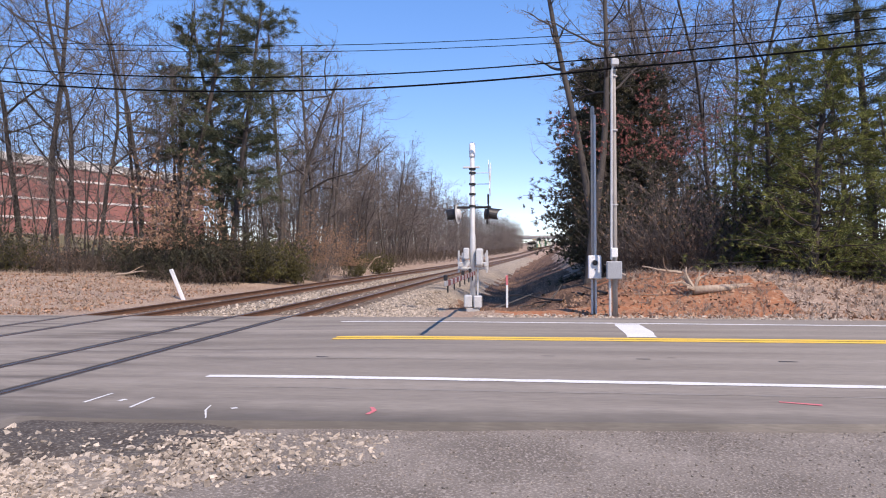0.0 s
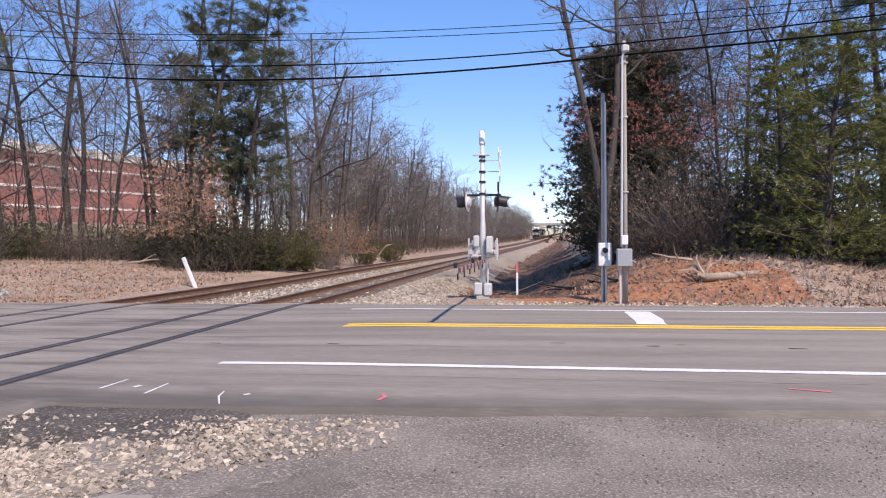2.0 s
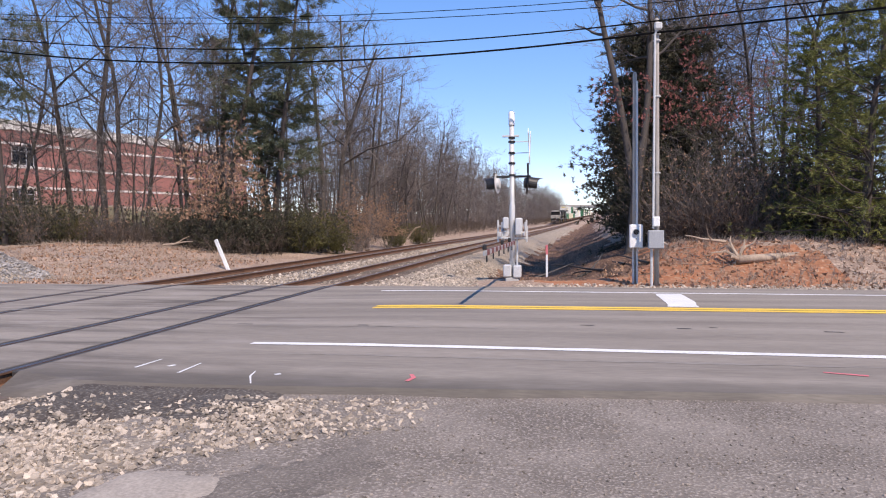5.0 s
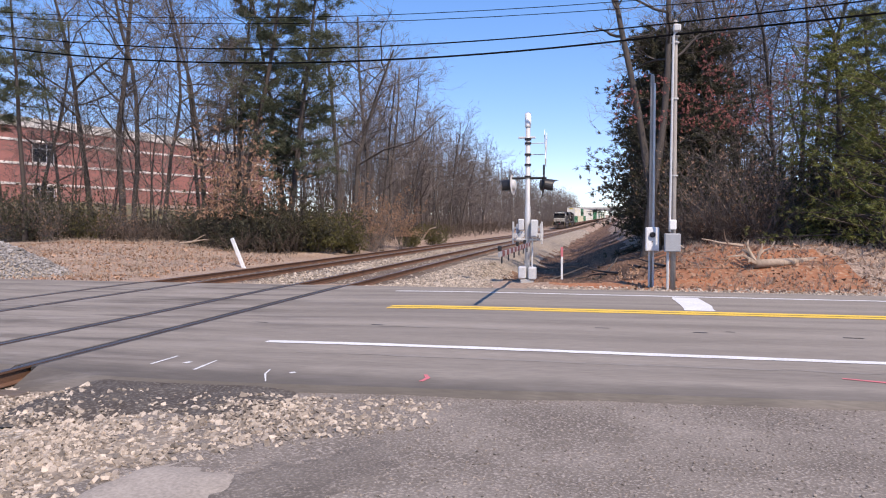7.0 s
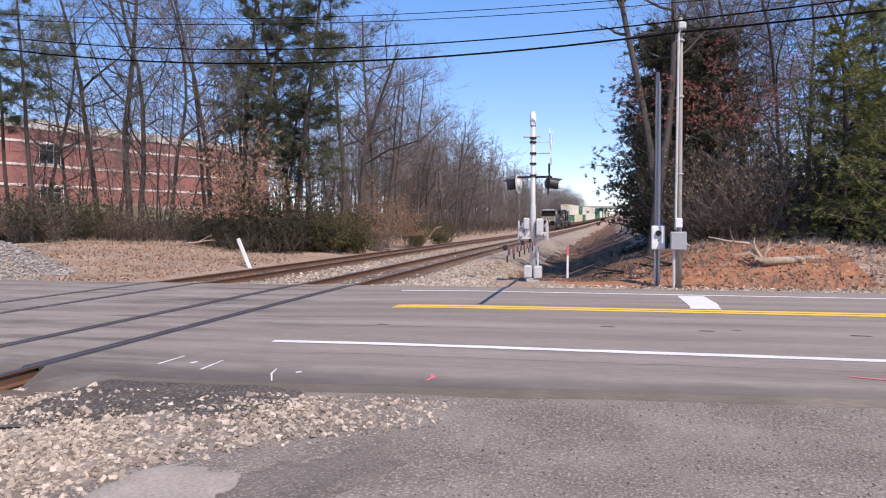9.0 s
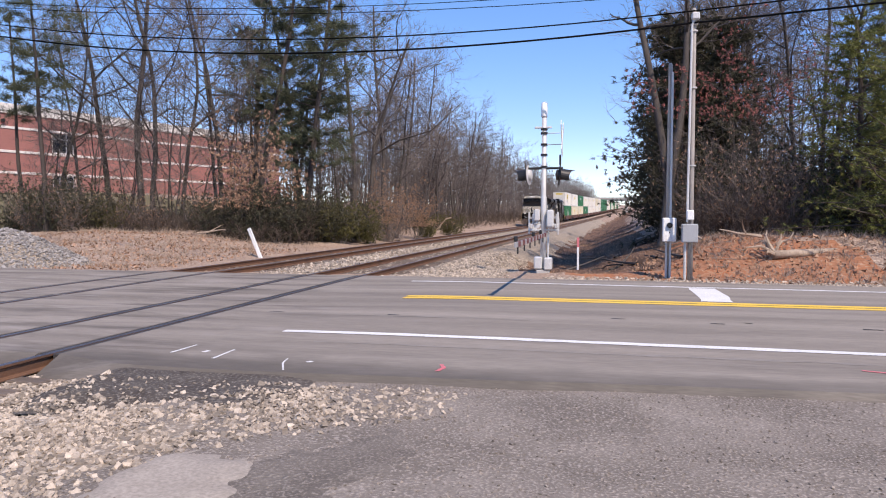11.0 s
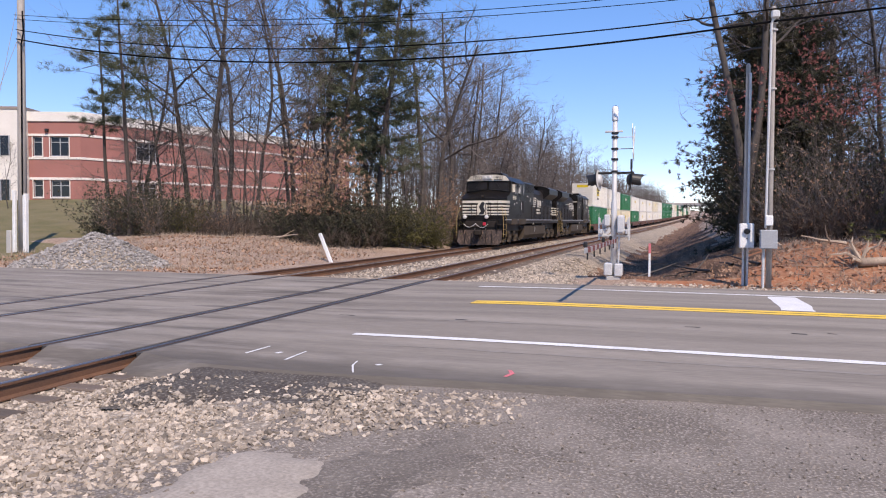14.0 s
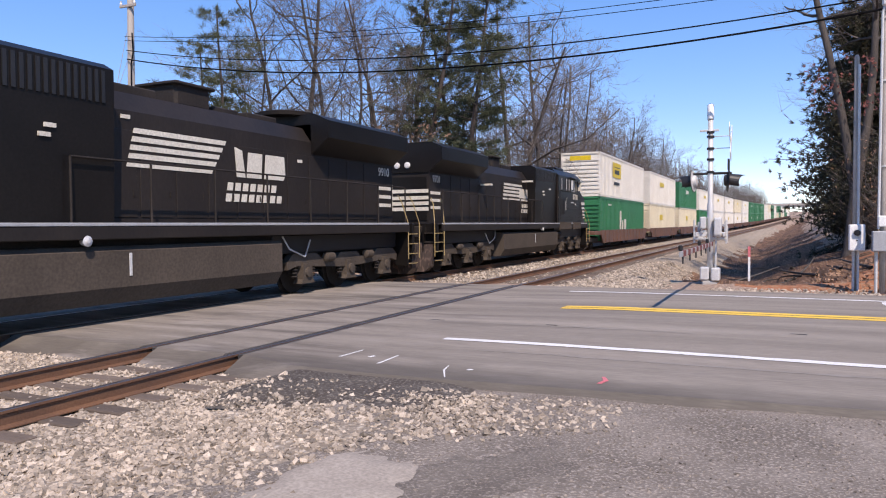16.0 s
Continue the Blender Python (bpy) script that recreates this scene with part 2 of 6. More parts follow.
def smears(m, tone, start, full, stretch, low, high, amount):
    """Ragged dark smears of dirt and oil, thicker from one x to another."""
    nt = m.node_tree
    b = nt.nodes["Principled BSDF"]
    src = b.inputs["Base Color"].links[0].from_socket
    co, sep = nt.nodes.new("ShaderNodeTexCoord"), nt.nodes.new("ShaderNodeSeparateXYZ")
    mp, nz = nt.nodes.new("ShaderNodeMapping"), nt.nodes.new("ShaderNodeTexNoise")
    mp.inputs["Scale"].default_value = stretch
    nz.inputs["Scale"].default_value, nz.inputs["Detail"].default_value, nz.inputs["Roughness"].default_value = 1.0, 7, 0.62
    nt.links.new(co.outputs["Object"], mp.inputs[0])
    nt.links.new(mp.outputs[0], nz.inputs["Vector"])
    nt.links.new(co.outputs["Object"], sep.inputs[0])
    r, e, mu = nt.nodes.new("ShaderNodeMapRange"), nt.nodes.new("ShaderNodeMapRange"), nt.nodes.new("ShaderNodeMath")
    r.inputs[1].default_value, r.inputs[2].default_value, r.inputs[4].default_value = low, high, amount
    e.inputs[1].default_value, e.inputs[2].default_value, e.inputs[3].default_value = start, full, 0.25
    mu.operation = "MULTIPLY"
    nt.links.new(nz.outputs["Fac"], r.inputs[0])
    nt.links.new(sep.outputs["X"], e.inputs[0])
    nt.links.new(r.outputs[0], mu.inputs[0])
    nt.links.new(e.outputs[0], mu.inputs[1])
    x = nt.nodes.new("ShaderNodeMix")
    x.data_type = "RGBA"
    x.inputs[7].default_value = (*tone, 1)
    nt.links.new(mu.outputs[0], x.inputs[0])
    nt.links.new(src, x.inputs[6])
    nt.links.new(x.outputs[2], b.inputs["Base Color"])


smears(M["asphalt"], (0.085, 0.075, 0.068), -3.0, -7.0, (0.28, 1.7, 1.0), 0.5, 0.66, 0.75)
smears(M["asphalt"], (0.36, 0.325, 0.30), -3.5, -8.0, (0.5, 2.6, 1.0), 0.54, 0.7, 0.6)


# ---- mesh tools ----
class Geo:
    """Gathers vertices and faces for one mesh."""

    def __init__(self):
        self.v, self.f, self.mi = [], [], []

    def add(self, verts, faces, mi=0):
        n = len(self.v)
        self.v += [tuple(p) for p in verts]
        self.f += [tuple(i + n for i in face) for face in faces]
        self.mi += [mi] * len(faces)
        return self

    def box(self, x0, y0, z0, x1, y1, z1, b=0.0, mi=0):
        """A box, with chamfered edges where b is given."""
        if not b:
            vs = [(x, y, z) for x in (x0, x1) for y in (y0, y1) for z in (z0, z1)]
            return self.add(vs, [(0, 1, 3, 2), (4, 6, 7, 5), (0, 4, 5, 1), (2, 3, 7, 6), (0, 2, 6, 4), (1, 5, 7, 3)], mi)
        bm = bmesh.new()
        bmesh.ops.create_cube(bm, size=1.0, matrix=Matrix.Translation(((x0 + x1) / 2, (y0 + y1) / 2, (z0 + z1) / 2)) @ Matrix.Diagonal((x1 - x0, y1 - y0, z1 - z0, 1)))
        bmesh.ops.bevel(bm, geom=bm.edges[:], offset=b, segments=1, affect="EDGES")
        bm.verts.index_update()
        self.add([p.co for p in bm.verts], [[q.index for q in face.verts] for face in bm.faces], mi)
        bm.free()
        return self

    def tube(self, p0, p1, r0, r1=None, n=8, caps=True, mi=0):
        r1 = r0 if r1 is None else r1
        p0, p1 = Vector(p0), Vector(p1)
        d = (p1 - p0).normalized()
        a = d.orthogonal().normalized()
        c = d.cross(a)
        ring = [(math.cos(2 * math.pi * i / n), math.sin(2 * math.pi * i / n)) for i in range(n)]
        vs = [p0 + r0 * (a * u + c * w) for u, w in ring] + [p1 + r1 * (a * u + c * w) for u, w in ring]
        fs = [(i, (i + 1) % n, n + (i + 1) % n, n + i) for i in range(n)]
        if caps:
            fs += [tuple(range(n - 1, -1, -1)), tuple(range(n, 2 * n))]
        return self.add(vs, fs, mi)

    def spike(self, p0, p1, r):
        """A three-sided tapering twig that ends in a point."""
        d = p1 - p0
        a = d.orthogonal().normalized() * r
        c = d.cross(a).normalized() * r
        n = len(self.v)
        self.v += [tuple(p0 + a), tuple(p0 - a * 0.5 + c * 0.87), tuple(p0 - a * 0.5 - c * 0.87), tuple(p1)]
        self.f += [(n, n + 1, n + 3), (n + 1, n + 2, n + 3), (n + 2, n, n + 3)]
        self.mi += [0, 0, 0]

    def path(self, pts, r, n=6, mi=0):
        for p, q in zip(pts, pts[1:]):
            self.tube(p, q, r, r, n, True, mi)
        return self

    def prism(self, pts, axis, a, b, mi=0):
        """The outline pts drawn out along an axis from a to b. For x the outline is (y, z), for y (x, z), for z (x, y)."""
        n = len(pts)
        put = {"x": lambda p, t: (t, p[0], p[1]), "y": lambda p, t: (p[0], t, p[1]), "z": lambda p, t: (p[0], p[1], t)}[axis]
        vs = [put(p, a) for p in pts] + [put(p, b) for p in pts]
        fs = [(i, (i + 1) % n, n + (i + 1) % n, n + i) for i in range(n)] + [tuple(range(n - 1, -1, -1)), tuple(range(n, 2 * n))]
        return self.add(vs, fs, mi)

    def lathe(self, prof, origin=(0, 0, 0), axis="z", n=16, mi=0):
        o, vs = Vector(origin), []
        for r, t in prof:
            for i in range(n):
                u, w = r * math.cos(2 * math.pi * i / n), r * math.sin(2 * math.pi * i / n)
                vs.append(o + Vector({"z": (u, w, t), "x": (t, u, w), "y": (u, t, w)}[axis]))
        fs = [(k * n + i, k * n + (i + 1) % n, (k + 1) * n + (i + 1) % n, (k + 1) * n + i) for k in range(len(prof) - 1) for i in range(n)]
        fs += [tuple(range(n - 1, -1, -1)), tuple(range((len(prof) - 1) * n, len(prof) * n))]
        return self.add(vs, fs, mi)

    def mesh(self, name, mats, smooth=False):
        me = bpy.data.meshes.new(name)
        me.from_pydata(self.v, [], self.f)
        for m in mats if isinstance(mats, (list, tuple)) else [mats]:
            me.materials.append(m)
        me.polygons.foreach_set("material_index", self.mi)
        bm = bmesh.new()
        bm.from_mesh(me)
        if len(bm.faces) < 3000:
            bmesh.ops.recalc_face_normals(bm, faces=bm.faces)
        bm.to_mesh(me)
        bm.free()
        if smooth:
            me.polygons.foreach_set("use_smooth", [True] * len(me.polygons))
        me.update()
        return me


def part(name, geo, mats, parent=None, label="", smooth=False, at=None):
    ob = new(name, geo.mesh(name, mats, smooth) if isinstance(geo, Geo) else geo)
    if parent is not None:
        ob.parent = parent
    if at is not None:
        ob.matrix_basis = at
    if label:
        ob["label"] = label
    return ob


def thing(name, at, label, category, group="", kind=""):
    ob = new(name)
    ob.empty_display_size = 0.2
    ob.matrix_basis = at
    return tagged(ob, label, category, group, kind)


def lettering(text, size, mat, name, parent, at, squeeze=1.0, bold=0.0):
    """Letters of the built-in font as a mesh of their own."""
    cu = bpy.data.curves.new(name, "FONT")
    cu.body, cu.size, cu.extrude, cu.offset = text, size, 0.004, bold
    cu.align_x, cu.align_y = "CENTER", "CENTER"
    tmp = bpy.data.objects.new(name, cu)
    scene.collection.objects.link(tmp)
    me = bpy.data.meshes.new_from_object(tmp.evaluated_get(bpy.context.evaluated_depsgraph_get()))
    bpy.data.objects.remove(tmp)
    me.transform(Matrix.Diagonal((squeeze, 1, 1, 1)))
    me.materials.clear()
    me.materials.append(mat)
    ob = new(name, me)
    ob.parent, ob.matrix_basis = parent, at
    return ob


def smooth_step(a, b, t):
    t = min(1.0, max(0.0, (t - a) / (b - a)))
    return t * t * (3 - 2 * t)


def bumpy(x, y, s=1.0, seed=0.0):
    return noise.noise((x * s, y * s, seed))


# ---- the lie of the land ----
R1, R2, GAUGE = -6.37, -10.88, 1.505           # right-hand rails of the two tracks
T1, T2 = R1 - GAUGE / 2, R2 - GAUGE / 2


def bend(y):
    """How far the tracks have swung to the right, and risen, at y."""
    if y < 197:
        return 1.45e-4 * max(0.0, y - 25) ** 2
    return 4.29 + 0.05 * (y - 197)


def rise(y):
    if y < 247:
        return 3.9e-5 * max(0.0, y - 67.7) ** 2
    return 1.254 + 0.014 * (y - 247)


def land(x, y):
    """Height of the bare ground."""
    xs = x - bend(y)
    near = 1 - smooth_step(17.2, 18.3, y)
    far = smooth_step(18.4, 21.5, y)
    z = -0.07 - 0.25 * near
    track = smooth_step(-15.0, -13.6, xs) * (1 - smooth_step(-5.2, -4.2, xs))
    z -= 0.12 * track * far
    # bank with leaf litter on the side of the building
    z += far * (0.75 * smooth_step(-14.2, -22, xs) * smooth_step(19, 31, y))
    z += 2.6 * smooth_step(26, 62, y) * smooth_step(-20, -48, xs) + 0.5 * smooth_step(-14, -24, xs) * smooth_step(30, 50, y)
    # ditch, and the clay bank beyond it
    deep = smooth_step(21.5, 28, y)
    z -= deep * 0.95 * smooth_step(-5.0, -2.4, xs) * (1 - smooth_step(-1.6, 1.6, xs))
    z += smooth_step(20.0, 25.0, y) * 0.95 * smooth_step(0.4, 4.5, xs) * (1 - 0.75 * smooth_step(8, 15, xs))
    z += smooth_step(26, 60, y) * 1.3 * smooth_step(1.5, 7, xs)
    z += rise(y)
    rough = max(far * (1 - track), 0.0)
    z += rough * (0.16 * bumpy(x, y, 0.35) + 0.07 * bumpy(x, y, 1.3, 3.0)) + 0.0
    return z


def sheet(x0, x1, y0, y1, step, lift=0.0, height=land, edge=0.0, follow=False):
    g = Geo()
    nx, ny = max(1, round((x1 - x0) / step)), max(1, round((y1 - y0) / step))
    for j in range(ny + 1):
        for i in range(nx + 1):
            x, y = x0 + (x1 - x0) * i / nx, y0 + (y1 - y0) * j / ny
            if edge and j in (0, ny):
                y += edge * (bumpy(x, y, 1.5, 5.0) + 0.6 * bumpy(x, y, 5, 9.0))
            if edge and i in (0, nx):
                x += edge * (bumpy(x, y, 1.5, 15.0) + 0.6 * bumpy(x, y, 5, 19.0))
            x += bend(y) if follow else 0.0
            g.v.append((x, y, height(x, y) + lift))
    for j in range(ny):
        for i in range(nx):
            a = j * (nx + 1) + i
            g.f.append((a, a + 1, a + nx + 2, a + nx + 1))
            g.mi.append(0)
    return g


def spaced(a, b, fine0, fine1, step, grow):
    """Grid lines from a to b, close together between fine0 and fine1."""
    mid = list(np.arange(fine0, fine1 + 1e-6, step))
    lo, hi, s = [], [], step
    p = fine0
    while p > a:
        s *= grow
        p -= s
        lo.append(p)
    s, p = step, mid[-1]
    while p < b:
        s *= grow
        p += s
        hi.append(p)
    return lo[::-1] + mid + hi


def build_ground():
    xs, ys = spaced(-2500, 2500, -36, 20, 0.5, 1.16), spaced(-2500, 3000, 2, 100, 0.5, 1.12)
    g = Geo()
    for y in ys:
        for x in xs:
            g.v.append((x, y, land(x, y)))
    nx = len(xs)
    for j in range(len(ys) - 1):
        for i in range(nx - 1):
            a = j * nx + i
            g.f.append((a, a + 1, a + nx + 1, a + nx))
            cx, cy = (xs[i] + xs[i + 1]) / 2, (ys[j] + ys[j + 1]) / 2
            xt = cx - bend(cy)
            n1 = bumpy(cx, cy, 0.5, 2.0)
            clay = cy > 18.2 and -0.5 + n1 * 2 < xt < 6.5 + n1 * 3 and 19.2 + n1 < cy < 30 + n1 * 6
            green = xt < -25 + n1 * 3 and 18 < cy < 60 and not (xt > -30 and cy > 27)
            # ditch cells get the soil that has tree shade in its colour
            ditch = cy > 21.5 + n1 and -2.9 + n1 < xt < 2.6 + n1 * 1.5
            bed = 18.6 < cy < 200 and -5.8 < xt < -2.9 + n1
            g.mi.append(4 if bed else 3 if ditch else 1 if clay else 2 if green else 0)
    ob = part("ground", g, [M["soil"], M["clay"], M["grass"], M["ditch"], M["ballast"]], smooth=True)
    tagged(ob, "leaf-strewn brown earth with red clay bank and dull grass", "ground", kind="structure")


def road_height(x, y):
    crown = 0.05 * (1 - min(1.0, abs(y - 13.2) / 5.5) ** 2)
    return crown * (smooth_step(-5.5, -2.5, x) + (1 - smooth_step(-16, -13, x))) * 1.0


def near_edge(x):
    return 7.06 + 0.075 * max(-4.8, min(6.0, x)) + 0.5 * smooth_step(-4.8, -6.0, x)


def far_edge(x):
    return 18.45 - (0.06 * x if 0 < x < 14 else 0.84 if x >= 14 else 0.0)


def slab(x0, x1, step, mat, name, parent, lift=0.0):
    """A strip of road between two x, with side walls down to the ground."""
    g = Geo()
    nx, ny = max(1, round((x1 - x0) / step)), 26
    for i in range(nx + 1):
        x = x0 + (x1 - x0) * i / nx
        a, b = near_edge(x) + 0.10 * bumpy(x, 0, 1.3, 4.0) + 0.05 * bumpy(x, 0, 4.0, 4.0), far_edge(x) + 0.08 * bumpy(x, 9, 1.1, 4.0)
        for j in range(ny + 1):
            y = a + (b - a) * (j - 1) / (ny - 2)
            z = road_height(x, y) + lift
            if j in (0, ny):
                y, z = (a - 0.10 - 0.35 * smooth_step(-4.8, -6.0, x) if j == 0 else b + 0.35), -0.20
            g.v.append((x, y, z))
    for i in range(nx):
        for j in range(ny):
            k = i * (ny + 1) + j
            g.f.append((k, k + ny + 1, k + ny + 2, k + 1))
            g.mi.append(0)
    # walls round the slab
    rim = [i * (ny + 1) for i in range(nx + 1)] + [nx * (ny + 1) + j for j in range(1, ny + 1)] + [i * (ny + 1) + ny for i in range(nx - 1, -1, -1)] + [j for j in range(ny - 1, 0, -1)]
    base = len(g.v)
    for k in rim:
        x, y, z = g.v[k]
        g.v.append((x, y, -0.22))
    n = len(rim)
    for q in range(n):
        g.f.append((rim[q], rim[(q + 1) % n], base + (q + 1) % n, base + q))
        g.mi.append(0)
    return part(name, g, M[mat], parent)


def stripe(pts, width, mat, name, parent, lift=0.006, wear=0.012):
    """A painted line along pts, following the road's crown, with slightly uneven edges."""
    g = Geo()
    line = []
    for (ax, ay), (bx, by) in zip(pts, pts[1:]):
        n = max(1, int(math.hypot(bx - ax, by - ay) / 0.35))
        line += [(ax + (bx - ax) * i / n, ay + (by - ay) * i / n) for i in range(n)]
    line.append(pts[-1])
    dx, dy = pts[-1][0] - pts[0][0], pts[-1][1] - pts[0][1]
    s = math.hypot(dx, dy)
    nx, ny = -dy / s * width / 2, dx / s * width / 2
    for x, y in line:
        w1, w2 = 1 + wear / width * 4 * bumpy(x, y, 3.0, 1.0), 1 + wear / width * 4 * bumpy(x, y, 3.0, 2.0)
        for k in (w1, -w2):
            px, py = x + nx * k, y + ny * k
            g.v.append((px, py, road_height(px, py) + lift))
    for i in range(len(line) - 1):
        g.f.append((2 * i, 2 * i + 1, 2 * i + 3, 2 * i + 2))
        g.mi.append(0)
    return part(name, g, M[mat], parent)


def build_road():
    road = tagged(new("road"), "grey two-lane asphalt road over two railway tracks", "road", kind="structure")
    rails = sorted([R1, R1 - GAUGE, R2, R2 - GAUGE])
    # slabs between the rails, leaving a slot at each rail
    cuts = [-120.0] + [v for r in rails for v in (r - 0.14, r + 0.14)] + [110.0]
    for a, b in zip(cuts[::2], cuts[1::2]):
        slab(a, b, 0.5 if b - a < 40 else 1.0, "asphalt", "asphalt_panel", road)
    for r in rails:
        g = Geo().box(r - 0.138, near_edge(r) - 0.02, -0.2, r - 0.04, far_edge(r) + 0.05, -0.008, 0.006)
        g.box(r + 0.04, near_edge(r) - 0.02, -0.2, r + 0.138, far_edge(r) + 0.05, -0.008, 0.006)
        part("flangeway_strip", g, M["rubber"], road)
    tilt = -0.016
    stripe([(-4.34, 9.19 - tilt * 4.3), (60, 9.19 + tilt * 60)], 0.17, "white_line", "edge_line", road)
    stripe([(-4.56, 17.05), (60, 17.05 - 0.045 * 64.6)], 0.19, "white_line", "edge_line", road)
    for off in (-0.145, 0.145):
        stripe([(-3.75, 13.50 + off), (60, 13.50 + off - 0.006 * 64)], 0.23, "yellow_line", "centre_line", road)
    stripe([(-16.5, 13.6), (-60, 14.1)], 0.12, "yellow_line", "centre_line", road)
    stripe([(2.13, 13.86), (2.17, 16.52)], 0.57, "white_line", "stop_bar", road, wear=0.03)
    stripe([(-4.98, 7.51), (-4.95, 8.03)], 0.035, "white_line", "survey_mark", road)
    stripe([(-4.31, 7.30), (-4.33, 7.85)], 0.035, "white_line", "survey_mark", road)
    stripe([(-4.62, 7.62), (-4.60, 7.72)], 0.06, "white_line", "survey_mark", road)
    stripe([(-3.26, 6.9), (-3.42, 7.25), (-3.47, 7.5)], 0.02, "white_line", "survey_mark", road)
    stripe([(-3.18, 7.35), (-3.13, 7.4)], 0.04, "white_line", "survey_mark", road)
    stripe([(-1.66, 7.22), (-1.63, 7.40), (-1.69, 7.56)], 0.05, "pink", "survey_mark", road)
    stripe([(2.7, 8.2), (3.1, 8.08)], 0.05, "pink", "survey_mark", road)
    stripe([(-12.2, 12.6), (-8.4, 12.5)], 0.10, "pale_asphalt", "worn_streak", road, 0.003, 0.05)
    stripe([(-3.6, 8.55), (30, 8.40)], 0.06, "pale_asphalt", "worn_streak", road, 0.003, 0.03)
    stripe([(-4.2, 10.9), (-1.0, 10.82)], 0.05, "pale_asphalt", "worn_streak", road, 0.003, 0.04)
    for x, y, w in ((0.28, 11.3, 0.22), (1.7, 11.1, 0.2), (3.75, 11.0, 0.26), (-3.25, 11.0, 0.2), (-5.35, 11.15, 0.3), (2.15, 11.25, 0.12), (5.6, 10.9, 0.3)):
        stripe([(x - w / 2, y), (x + w / 2, y - 0.02)], 0.05, "tar", "tar_mark", road, 0.004, 0.02)
    return road


def rail_profile():
    return [(-0.07, -0.172), (0.07, -0.172), (0.07, -0.16), (0.012, -0.14), (0.012, -0.045), (0.036, -0.032), (0.036, -0.006), (0.028, 0.0), (-0.028, 0.0), (-0.036, -0.006), (-0.036, -0.032), (-0.012, -0.045), (-0.012, -0.14), (-0.07, -0.16)]


def build_tracks():
    stops = [-40.0, -10.0, 0.0, 4.0, 7.0, 19.0] + list(np.arange(25, 140, 12.0)) + list(np.arange(140, 920, 15.0))
    prof = rail_profile()
    n = len(prof)
    for nr, centre in ((1, T1), (2, T2)):
        track = tagged(new("railway_track"), "rusty steel railway track on dark timber ties in pale ballast", "railway track", group="railway tracks", kind="structure")
        for side in (-GAUGE / 2, GAUGE / 2):
            g = Geo()
            for y in stops:
                cx, cz = centre + side + bend(y), rise(y) + 0.004
                g.v += [(cx + px, y, cz + pz) for px, pz in prof]
            for k in range(len(stops) - 1):
                for i in range(n):
                    g.f.append((k * n + i, k * n + (i + 1) % n, (k + 1) * n + (i + 1) % n, (k + 1) * n + i))
                    g.mi.append(1 if i in (6, 7, 8) else 0)
            part("rail", g, [M["rail"], M["rail_top"]], track)
        # ties: single ones along the stretch nearest to the crossing, the rest as one
        tie = Geo().box(-1.3, -0.11, -0.33, 1.3, 0.11, -0.165, 0.012).mesh("tie", M["tie"])
        for y in list(np.arange(-8.0, 6.6, 0.52)) + list(np.arange(19.4, 75, 0.52)):
            o = part("tie", tie, None, track)
            o.matrix_basis = pose(centre + bend(y) + random.uniform(-0.06, 0.06), y, rise(y), 0, 0, random.uniform(-1.2, 1.2))
        far = Geo()
        for y in np.arange(75, 520, 0.56):
            cx, cz = centre + bend(y), rise(y)
            far.box(cx - 1.3, y - 0.11, cz - 0.33, cx + 1.3, y + 0.11, cz - 0.165)
        tagged(part("distant_ties", far, M["tie"], track), kind="stuff")


def bed_height(x, y):
    xs = x - bend(y)
    top = -0.21 + 0.03 * bumpy(x, y, 2.0, 1.0)
    outer = max(0.0, xs - (R1 + 0.85), (R2 - GAUGE - 0.85) - xs)
    gap = abs(xs - (R1 - GAUGE + R2) / 2)
    return max(top + rise(y) - 0.42 * outer + (0.07 if gap < 0.9 else 0.0), land(x, y) - 0.15)


def apron_height(x, y):
    z = -0.03 + 0.012 * bumpy(x, y, 1.5, 3.0) - 0.12 * (1 - smooth_step(5.35, 6.1, y + 0.3 * bumpy(x, y, 1.1, 2.0)))
    z -= 0.14 * smooth_step(-3.4, -2.0, x) + 0.22 * (1 - smooth_step(-5.9, -5.0, x))
    return z - 0.05 * smooth_step(0.0, 0.5, bumpy(x, y, 0.9, 6.0)) * (1 - smooth_step(6.2, 6.8, y))


